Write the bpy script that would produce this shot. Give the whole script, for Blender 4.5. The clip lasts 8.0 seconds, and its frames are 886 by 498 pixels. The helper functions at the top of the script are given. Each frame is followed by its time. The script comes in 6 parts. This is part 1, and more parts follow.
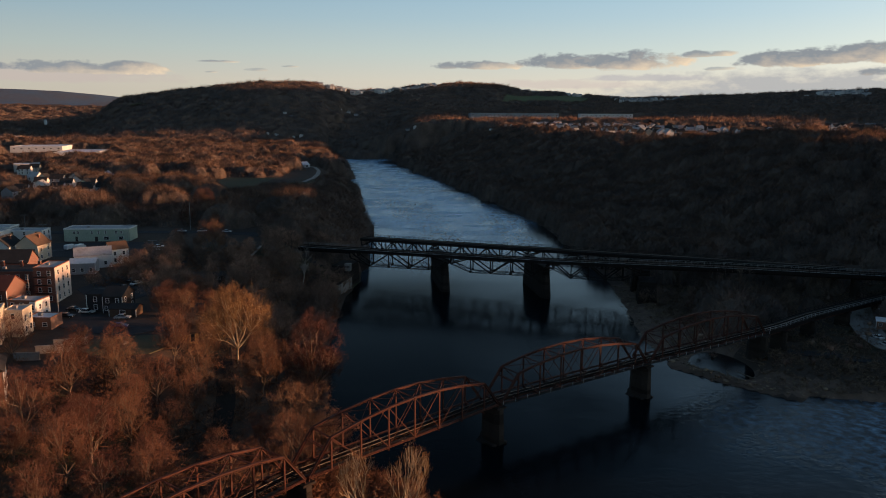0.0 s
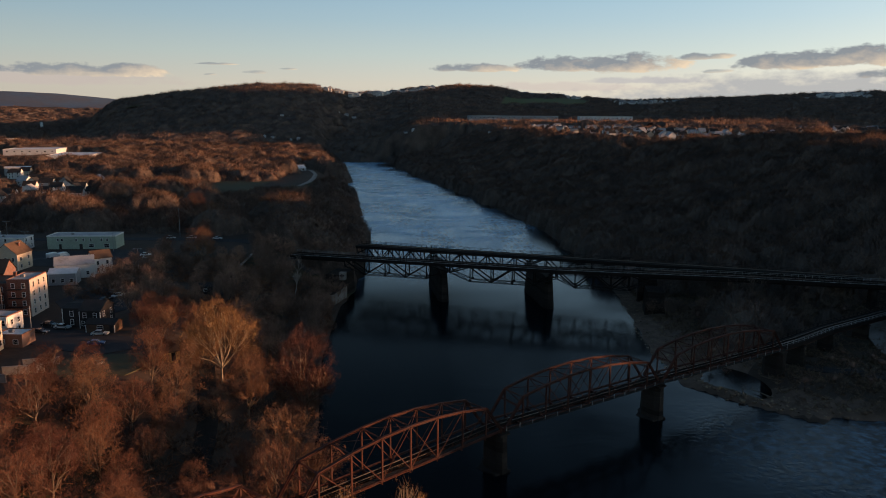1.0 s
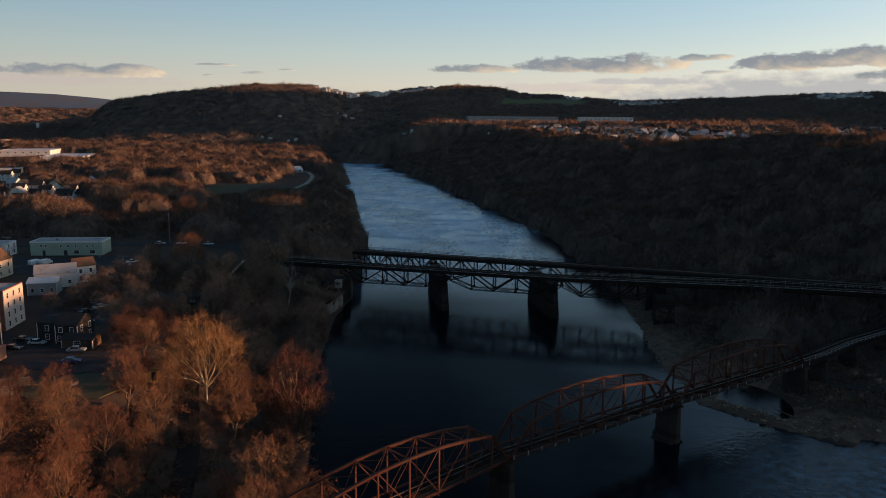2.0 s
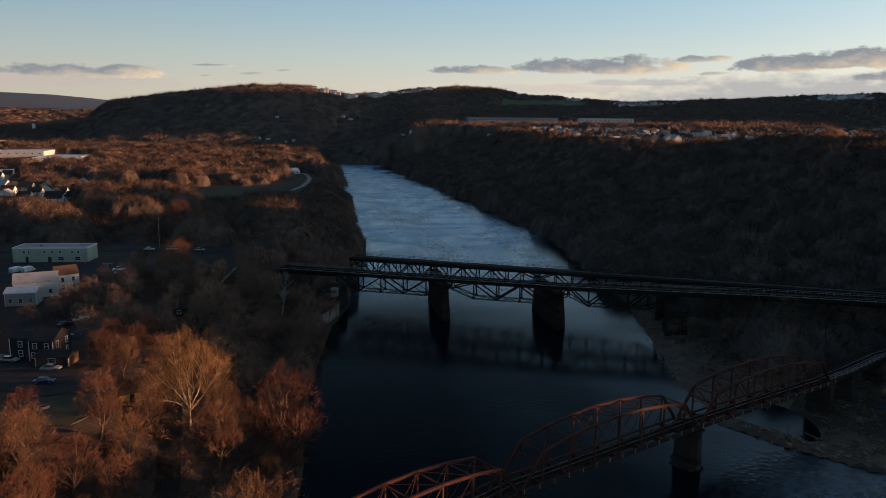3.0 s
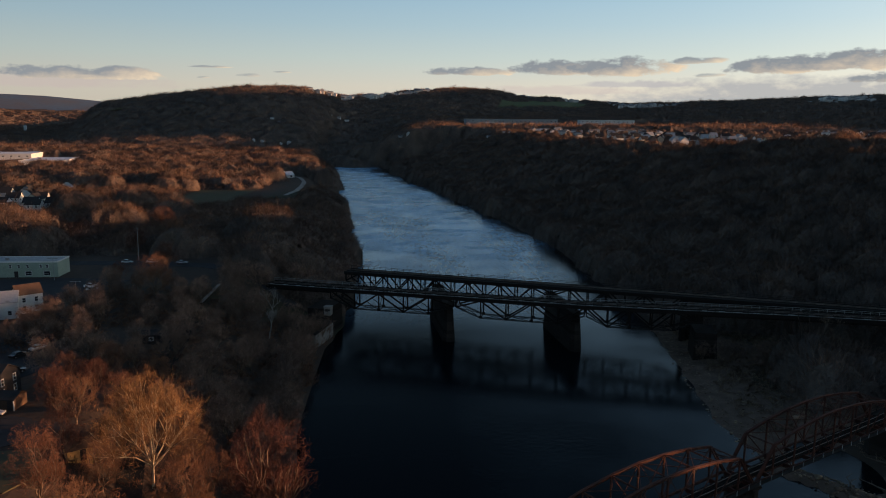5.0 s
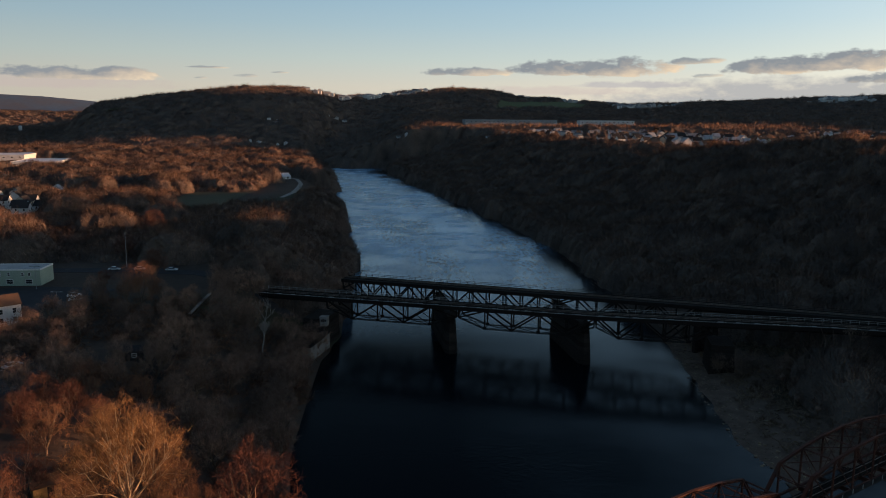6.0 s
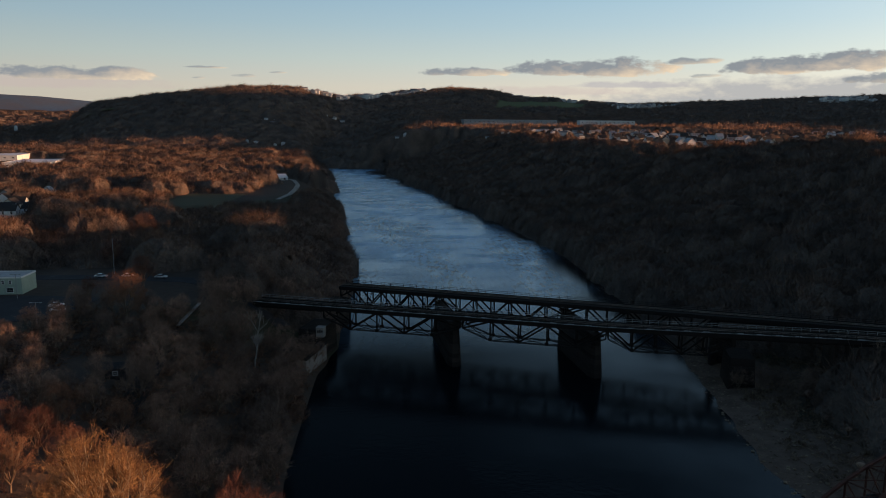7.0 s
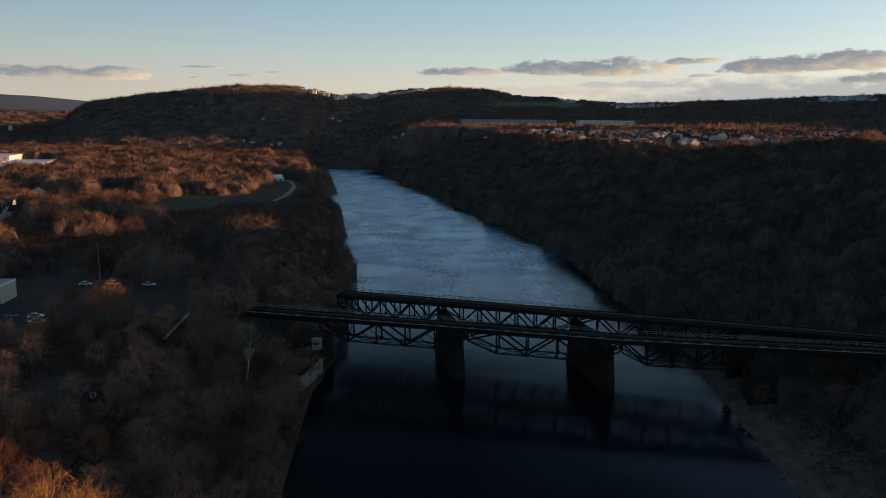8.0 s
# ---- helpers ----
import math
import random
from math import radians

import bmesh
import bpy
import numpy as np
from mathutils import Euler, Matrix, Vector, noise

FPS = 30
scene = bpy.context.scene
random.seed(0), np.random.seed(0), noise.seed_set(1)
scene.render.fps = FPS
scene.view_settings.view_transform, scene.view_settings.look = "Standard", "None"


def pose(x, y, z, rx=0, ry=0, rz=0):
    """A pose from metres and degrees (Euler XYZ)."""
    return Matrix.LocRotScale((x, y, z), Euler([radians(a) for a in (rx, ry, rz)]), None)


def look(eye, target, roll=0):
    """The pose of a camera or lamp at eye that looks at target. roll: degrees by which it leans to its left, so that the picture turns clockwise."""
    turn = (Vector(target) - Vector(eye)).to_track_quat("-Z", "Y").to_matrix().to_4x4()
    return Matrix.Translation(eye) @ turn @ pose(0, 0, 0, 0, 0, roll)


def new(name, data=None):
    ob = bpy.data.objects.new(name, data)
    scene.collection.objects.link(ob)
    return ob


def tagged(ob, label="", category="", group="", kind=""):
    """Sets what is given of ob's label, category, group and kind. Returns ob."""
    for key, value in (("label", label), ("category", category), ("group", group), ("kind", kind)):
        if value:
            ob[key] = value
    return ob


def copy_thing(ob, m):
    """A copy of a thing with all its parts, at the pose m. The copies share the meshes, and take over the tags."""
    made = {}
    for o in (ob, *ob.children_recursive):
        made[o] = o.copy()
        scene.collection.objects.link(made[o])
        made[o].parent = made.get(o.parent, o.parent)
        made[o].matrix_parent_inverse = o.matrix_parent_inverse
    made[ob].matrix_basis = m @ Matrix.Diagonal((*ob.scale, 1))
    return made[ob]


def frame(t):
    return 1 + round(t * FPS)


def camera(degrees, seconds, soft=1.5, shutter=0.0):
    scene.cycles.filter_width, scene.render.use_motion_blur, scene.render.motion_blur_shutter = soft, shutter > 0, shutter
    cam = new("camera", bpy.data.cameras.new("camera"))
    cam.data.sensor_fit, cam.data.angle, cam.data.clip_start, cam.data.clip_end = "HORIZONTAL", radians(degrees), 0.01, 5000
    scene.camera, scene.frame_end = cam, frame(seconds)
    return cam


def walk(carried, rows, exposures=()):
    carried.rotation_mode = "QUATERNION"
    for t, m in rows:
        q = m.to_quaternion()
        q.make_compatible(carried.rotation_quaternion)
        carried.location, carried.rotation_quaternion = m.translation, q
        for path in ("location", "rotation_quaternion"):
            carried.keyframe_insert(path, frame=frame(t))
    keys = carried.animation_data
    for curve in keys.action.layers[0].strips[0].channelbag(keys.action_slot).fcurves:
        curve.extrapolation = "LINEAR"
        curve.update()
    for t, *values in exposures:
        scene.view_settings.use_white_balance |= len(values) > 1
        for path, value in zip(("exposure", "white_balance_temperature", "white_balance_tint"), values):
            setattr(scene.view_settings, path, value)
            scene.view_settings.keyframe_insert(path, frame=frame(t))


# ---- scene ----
cam = camera(62.0, 8.0, soft=1.0)
PATH = [
    (0, (0.64, -7.05, 79.31), (5.80, 91.19, 61.35), 0.40),
    (0.5, (1.03, -0.40, 79.36), (6.28, 97.87, 61.61), 0.40),
    (1, (1.35, 6.32, 79.44), (6.70, 104.61, 61.79), 0.40),
    (1.5, (1.49, 13.12, 79.48), (6.94, 111.41, 61.88), 0.40),
    (3, (1.20, 33.47, 79.52), (6.95, 131.78, 62.11), 0.50),
    (3.5, (0.99, 40.10, 79.50), (6.89, 138.41, 62.15), 0.50),
    (4, (0.69, 46.55, 79.47), (6.69, 144.86, 62.17), 0.50),
    (4.5, (0.38, 53.11, 79.50), (6.48, 151.42, 62.25), 0.50),
    (6, (-0.58, 72.92, 79.72), (5.92, 171.23, 62.57), 0.50),
    (6.5, (-0.95, 79.58, 79.71), (5.75, 177.88, 62.56), 0.50),
    (7, (-1.29, 86.35, 79.68), (5.46, 184.64, 62.54), 0.50),
    (7.5, (-1.70, 93.18, 79.66), (5.20, 191.44, 62.45), 0.50),
    (8, (-2.17, 100.06, 79.65), (4.93, 198.32, 62.50), 0.50),
]
walk(cam, [(t, look(eye, target, roll)) for t, eye, target, roll in PATH])

# ---- light ----
SUN_AZ, SUN_EL = 88.0, 5.6


def make_world():
    w = bpy.data.worlds.new("sky")
    scene.world = w
    w.use_nodes = True
    nt = w.node_tree
    nt.nodes.clear()
    N, L = nt.nodes, nt.links

    def val(v):
        n = N.new("ShaderNodeValue")
        n.outputs[0].default_value = v
        return n.outputs[0]

    def mth(op, a, b=0.0, clamp=False):
        n = N.new("ShaderNodeMath")
        n.operation, n.use_clamp = op, clamp
        for i, v in enumerate((a, b)):
            if isinstance(v, (int, float)):
                n.inputs[i].default_value = v
            else:
                L.new(v, n.inputs[i])
        return n.outputs[0]

    def mix(f, a, b):
        n = N.new("ShaderNodeMix")
        n.data_type = "RGBA"
        for sock, v in ((n.inputs[0], f), (n.inputs[6], a), (n.inputs[7], b)):
            if isinstance(v, (tuple, float, int)):
                sock.default_value = v
            else:
                L.new(v, sock)
        return n.outputs[2]

    sky = N.new("ShaderNodeTexSky")
    sky.sky_type, sky.sun_disc = "NISHITA", False
    sky.sun_elevation, sky.sun_rotation = radians(SUN_EL), radians(SUN_AZ)
    sky.altitude, sky.air_density, sky.dust_density, sky.ozone_density = 100, 1.0, 0.5, 2.4
    co = N.new("ShaderNodeTexCoord").outputs["Generated"]
    sep = N.new("ShaderNodeSeparateXYZ")
    L.new(co, sep.inputs[0])
    az = mth("MULTIPLY", mth("ARCTAN2", sep.outputs[0], sep.outputs[1]), 57.2958)
    el = mth("MULTIPLY", mth("ARCSINE", sep.outputs[2]), 57.2958)
    comb = N.new("ShaderNodeCombineXYZ")
    L.new(az, comb.inputs[0])
    L.new(mth("MULTIPLY", el, 2.0), comb.inputs[1])
    nz = N.new("ShaderNodeTexNoise")
    nz.inputs["Scale"].default_value, nz.inputs["Detail"].default_value, nz.inputs["Roughness"].default_value = 0.55, 7.0, 0.62
    L.new(comb.outputs[0], nz.inputs["Vector"])
    wob = mth("SUBTRACT", nz.outputs[0], 0.5)
    nz2 = N.new("ShaderNodeTexNoise")
    nz2.inputs["Scale"].default_value, nz2.inputs["Detail"].default_value = 0.8, 3.0
    L.new(comb.outputs[0], nz2.inputs["Vector"])
    puff = mth("SUBTRACT", nz2.outputs[0], 0.5)
    # low haze: cream at the horizon, pale blue above it, giving way to the clear sky
    def ramp3(v, stops):
        n = N.new("ShaderNodeValToRGB")
        L.new(v, n.inputs[0])
        cr = n.color_ramp
        while len(cr.elements) < len(stops):
            cr.elements.new(0.5)
        for e_, (pos, col) in zip(cr.elements, stops):
            e_.position, e_.color = pos, (*col, 1)
        return n.outputs[0]

    k = mth("DIVIDE", el, 24.0, True)
    haze = ramp3(k, [(0.0, (0.68, 0.60, 0.49)), (0.10, (0.70, 0.655, 0.55)), (0.19, (0.56, 0.64, 0.61)), (0.29, (0.42, 0.57, 0.64)), (0.40, (0.32, 0.505, 0.64)), (1.0, (0.11, 0.23, 0.42))])
    warm = mth("ADD", 0.95, mth("MULTIPLY", mth("SINE", mth("DIVIDE", az, 57.2958)), 0.34))
    hz = N.new("ShaderNodeVectorMath")
    hz.operation = "SCALE"
    L.new(haze, hz.inputs[0])
    L.new(mth("MULTIPLY", warm, HAZE), hz.inputs[3])
    fade = mth("SUBTRACT", 1.0, mth("DIVIDE", mth("SUBTRACT", el, 9.0), 13.0, True), True)
    # the low sky glows towards the sun
    off = mth("DIVIDE", mth("SUBTRACT", az, SUN_AZ), 36.0)
    glow = mth("EXPONENT", mth("MULTIPLY", mth("MULTIPLY", off, off), -1.0))
    gl = N.new("ShaderNodeVectorMath")
    gl.operation = "SCALE"
    gl.inputs[0].default_value = GLOW
    L.new(mth("MULTIPLY", glow, HAZE), gl.inputs[3])
    both = N.new("ShaderNodeVectorMath")
    both.operation = "ADD"
    L.new(hz.outputs[0], both.inputs[0])
    L.new(gl.outputs[0], both.inputs[1])
    high = N.new("ShaderNodeVectorMath")
    high.operation = "MULTIPLY"
    L.new(sky.outputs[0], high.inputs[0])
    high.inputs[1].default_value = HIGH_SKY
    out = mix(fade, high.outputs[0], both.outputs[0])

    def soft(a0, e0, wa, we, amp1, amp2, sharp, dens):
        top = mth("DIVIDE", mth("SUBTRACT", el, e0), we)
        lo = mth("MULTIPLY", mth("MINIMUM", top, 0.0), 1.9)
        hi = mth("MAXIMUM", top, 0.0)
        side = mth("DIVIDE", mth("SUBTRACT", az, a0), wa)
        d = mth("ADD", mth("POWER", mth("ABSOLUTE", side), 2.4), mth("ADD", mth("POWER", lo, 2), mth("POWER", hi, 2)))
        rough = mth("ADD", mth("MULTIPLY", wob, amp1), mth("MULTIPLY", puff, amp2))
        m_ = mth("MULTIPLY", mth("MULTIPLY", mth("SUBTRACT", mth("ADD", 1.0, rough), d), sharp, True), dens, True)
        return m_, top, side

    for a0, e0, wa, we, dens, col in BANKS:
        m_, top, side = soft(a0, e0, wa, we, 2.2, 0.5, 1.3, dens)
        out = mix(m_, out, tuple(c * HAZE for c in col) + (1,))
    for a0, e0, wa, we, dens in CLOUDS:
        m_, top, side = soft(a0, e0, wa, we, 3.4, 1.0, 1.9, dens)
        lit = mth("ADD", mth("ADD", 0.32, mth("MULTIPLY", side, 0.5)), mth("ADD", mth("MULTIPLY", top, -0.55), mth("MULTIPLY", wob, 1.5)), True)
        out = mix(m_, out, mix(lit, tuple(c * HAZE for c in CLOUD_DARK) + (1,), tuple(c * HAZE for c in CLOUD_LIT) + (1,)))
    bg = N.new("ShaderNodeBackground")
    L.new(out, bg.inputs[0])
    bg.inputs[1].default_value = SKY
    o = N.new("ShaderNodeOutputWorld")
    L.new(bg.outputs[0], o.inputs[0])


EXPOSURE = 0.9
scene.view_settings.exposure = EXPOSURE
SKY = 0.09
HIGH_SKY = (1.05, 1.0, 0.96)
GLOW = (1.25, 0.95, 0.54)
HAZE = 1.0 / (SKY * 2 ** EXPOSURE)
CLOUD_DARK = (0.275, 0.30, 0.325)
CLOUD_LIT = (0.88, 0.70, 0.50)
# azimuth, elevation, half width, half height in degrees, density
CLOUDS = [
    (-22.4, 2.85, 6.2, 0.6, 0.95), (-19.6, 3.0, 2.6, 0.55, 0.9), (-13.6, 3.65, 1.5, 0.13, 0.75), (-10.9, 3.1, 1.0, 0.18, 0.5), (-8.5, 3.4, 0.7, 0.1, 0.6), (-14.1, 2.9, 0.5, 0.1, 0.5),
    (5.7, 3.55, 3.8, 0.42, 0.95), (12.8, 3.75, 4.4, 0.8, 1.0), (16.8, 3.75, 4.2, 0.9, 1.0), (22.1, 4.3, 2.1, 0.34, 0.9), (22.9, 3.3, 1.1, 0.2, 0.6),
    (27.5, 3.75, 4.0, 0.75, 1.0), (32.0, 3.95, 5.0, 1.0, 1.0), (35.5, 2.9, 3.6, 0.5, 0.9),
]
BANKS = [(-27, 2.35, 12, 0.85, 0.6, (0.56, 0.47, 0.44)), (33, 1.7, 19, 1.75, 0.9, (0.45, 0.455, 0.46)), (12, 2.2, 8, 0.5, 0.55, (0.62, 0.53, 0.49)), (18, 2.65, 5, 0.35, 0.7, (0.5, 0.48, 0.49))]
make_world()
sun = new("sun", bpy.data.lights.new("sun", "SUN"))
sun.data.energy, sun.data.angle, sun.data.color = 5.0, radians(0.6), (1.0, 0.49, 0.25)
sun.matrix_world = look((0, 0, 0), (-math.sin(radians(SUN_AZ)), -math.cos(radians(SUN_AZ)), -math.tan(radians(SUN_EL))))


# ---- materials ----
def material(name, col, col2=None, scale=1.0, rough=0.85, metal=0.0, bump=0.0, bscale=None, spots=None, island=False, coords="Object", spec=0.12, bdist=None):
    """Base colour between col and col2 by two scales of noise; spots: (colour, scale, threshold) for stains or rust; island: tints each piece."""
    m = bpy.data.materials.new(name)
    m.use_nodes = True
    nt = m.node_tree
    N, L = nt.nodes, nt.links
    b = N["Principled BSDF"]
    b.inputs["Roughness"].default_value, b.inputs["Metallic"].default_value = rough, metal
    b.inputs["Specular IOR Level"].default_value = spec
    if coords == "World":
        co = N.new("ShaderNodeNewGeometry").outputs["Position"]
    else:
        co = N.new("ShaderNodeTexCoord").outputs[coords]

    def noise_tex(s, detail=4.0):
        n = N.new("ShaderNodeTexNoise")
        n.inputs["Scale"].default_value, n.inputs["Detail"].default_value = s, detail
        L.new(co, n.inputs["Vector"])
        return n.outputs[0]

    def ramp(v, a, c):
        n = N.new("ShaderNodeMapRange")
        n.inputs[1].default_value, n.inputs[2].default_value = a, c
        L.new(v, n.inputs[0])
        return n.outputs[0]

    def mixc(f, a, c):
        n = N.new("ShaderNodeMix")
        n.data_type = "RGBA"
        for sock, v in ((n.inputs[0], f), (n.inputs[6], a), (n.inputs[7], c)):
            if isinstance(v, (tuple, float, int)):
                sock.default_value = v
            else:
                L.new(v, sock)
        return n.outputs[2]

    a = (*col, 1)
    c = (*(col2 or [v * 0.7 for v in col]), 1)
    big = ramp(noise_tex(scale, 3.0), 0.3, 0.7)
    out = mixc(big, a, c)
    fine = ramp(noise_tex(scale * 9.0, 5.0), 0.25, 0.75)
    dark = tuple(v * 0.72 for v in (col2 or col)) + (1,)
    n = N.new("ShaderNodeMath")
    n.operation = "MULTIPLY"
    L.new(fine, n.inputs[0])
    n.inputs[1].default_value = 0.55
    out = mixc(n.outputs[0], out, dark)
    if spots:
        sc, ss, th = spots
        out = mixc(ramp(noise_tex(ss, 6.0), th, th + 0.12), out, (*sc, 1))
    if island:
        r = N.new("ShaderNodeNewGeometry").outputs["Random Per Island"] if island == "island" else N.new("ShaderNodeObjectInfo").outputs["Random"]
        h = N.new("ShaderNodeHueSaturation")
        L.new(out, h.inputs["Color"])
        L.new(ramp(r, -0.9, 1.2), h.inputs["Value"])
        mr = N.new("ShaderNodeMapRange")
        mr.inputs[3].default_value, mr.inputs[4].default_value = 0.485, 0.515
        L.new(r, mr.inputs[0])
        L.new(mr.outputs[0], h.inputs["Hue"])
        out = h.outputs[0]
    L.new(out, b.inputs["Base Color"])
    if bump:
        bp = N.new("ShaderNodeBump")
        bp.inputs["Strength"].default_value = bump
        bp.inputs["Distance"].default_value = bdist or 0.4 / (bscale or scale * 6)
        L.new(noise_tex(bscale or scale * 6, 5.0), bp.inputs["Height"])
        L.new(bp.outputs[0], b.inputs["Normal"])
    return m


def water_material():
    m = bpy.data.materials.new("river_water")
    m.use_nodes = True
    N, L = m.node_tree.nodes, m.node_tree.links
    b = N["Principled BSDF"]
    b.inputs["Base Color"].default_value = (0.003, 0.005, 0.007, 1)
    b.inputs["IOR"].default_value = 1.26
    b.inputs["Specular IOR Level"].default_value = 0.14
    b.inputs["Specular Tint"].default_value = (0.72, 0.9, 1.0, 1)
    pos = N.new("ShaderNodeNewGeometry").outputs["Position"]
    sc = N.new("ShaderNodeMapping")
    sc.inputs["Scale"].default_value = (0.8, 0.8, 1.0)
    L.new(pos, sc.inputs[0])

    def tex(s, d, by=None):
        n = N.new("ShaderNodeTexNoise")
        n.inputs["Scale"].default_value, n.inputs["Detail"].default_value = s, d
        L.new((by or sc).outputs[0], n.inputs["Vector"])
        return n.outputs[0]

    def mr(v, a, c, lo, hi):
        n = N.new("ShaderNodeMapRange")
        for i, q in zip((1, 2, 3, 4), (a, c, lo, hi)):
            n.inputs[i].default_value = q
        L.new(v, n.inputs[0])
        return n.outputs[0]

    def mul(a, c, op="MULTIPLY"):
        n = N.new("ShaderNodeMath")
        n.operation = op
        for i, q in enumerate((a, c)):
            if isinstance(q, (int, float)):
                n.inputs[i].default_value = q
            else:
                L.new(q, n.inputs[i])
        return n.outputs[0]

    sep = N.new("ShaderNodeSeparateXYZ")
    L.new(pos, sep.inputs[0])
    # the rapids lie up the river, beyond the far bridges; below them the pool is smooth
    fast = mr(sep.outputs[1], 330, 520, 0.0, 1.0)
    # slack water along the right bank, where the rapids end
    shore = mul(mul(mul(mul(sep.outputs[1], 520, "SUBTRACT"), 0.0, "MAXIMUM"), -0.166), 100.0, "ADD")
    slack = N.new("ShaderNodeMapRange")
    slack.interpolation_type = "SMOOTHSTEP"
    slack.inputs[1].default_value, slack.inputs[2].default_value = -7.0, 24.0
    L.new(mul(mul(shore, sep.outputs[0], "SUBTRACT"), mr(tex(0.02, 4.0), 0.3, 0.7, -14, 14), "ADD"), slack.inputs[0])
    fast = mul(fast, slack.outputs[0])
    # a shallow riffle below the gravel spit
    riffle = mul(mul(mr(sep.outputs[0], 70, 125, 0.0, 1.0), mr(sep.outputs[1], 205, 180, 0.0, 1.0)), mr(tex(0.035, 5.0), 0.36, 0.6, 0.1, 1.0))
    swirl = mr(tex(0.05, 8.0), 0.4, 0.62, 0.2, 0.7)
    chop = mul(mul(fast, swirl), 0.3)
    calm = mr(tex(0.03, 5.0), 0.48, 0.68, 0.008, 0.05)
    h = mul(mul(tex(0.8, 6.0), mul(mul(chop, mul(riffle, 0.4), "ADD"), calm, "ADD")), 2.2)
    bp = N.new("ShaderNodeBump")
    bp.inputs["Strength"].default_value, bp.inputs["Distance"].default_value = 1.0, 1.0
    L.new(h, bp.inputs["Height"])
    L.new(bp.outputs[0], b.inputs["Normal"])
    L.new(mr(mul(fast, swirl), 0.0, 1.0, 0.14, 0.4), b.inputs["Roughness"])
    # wind-ruffled side below the right bank, brightened by sheen put into the reflectance
    ruffle_sheen = mul(mr(sep.outputs[0], 15, 95, 0.0, 1.0), mr(tex(0.02, 4.0), 0.38, 0.62, 0.15, 1.0))
    L.new(mr(mul(mul(fast, mul(riffle, 0.6), "ADD"), mul(ruffle_sheen, 0.62), "ADD"), 0.0, 1.0, 0.045, 0.9), b.inputs["Specular IOR Level"])
    # broken white water on the ledges
    sc2 = N.new("ShaderNodeMapping")
    sc2.inputs["Scale"].default_value, sc2.inputs["Rotation"].default_value = (1.0, 0.3, 1.0), (0, 0, radians(4))
    L.new(pos, sc2.inputs[0])
    ripple = mr(tex(0.42, 5.0, sc2), 0.5, 0.58, 0.0, 1.0)
    patch = mr(tex(0.02, 4.0, sc2), 0.45, 0.56, 0.18, 1.0)
    foam = mul(mul(fast, mr(tex(0.03, 5.0, sc2), 0.36, 0.62, 0.68, 0.98)), mul(1.0, mul(mul(ripple, patch), 0.85), "SUBTRACT"))
    mx = N.new("ShaderNodeMix")
    mx.data_type = "RGBA"
    foam = mul(foam, mul(riffle, mr(tex(0.5, 10.0), 0.4, 0.72, 0.03, 0.58)), "ADD")
    mx.inputs[6].default_value, mx.inputs[7].default_value = (0.003, 0.005, 0.007, 1), (0.27, 0.475, 0.65, 1)
    L.new(foam, mx.inputs[0])
    L.new(mx.outputs[2], b.inputs["Base Color"])
    return m


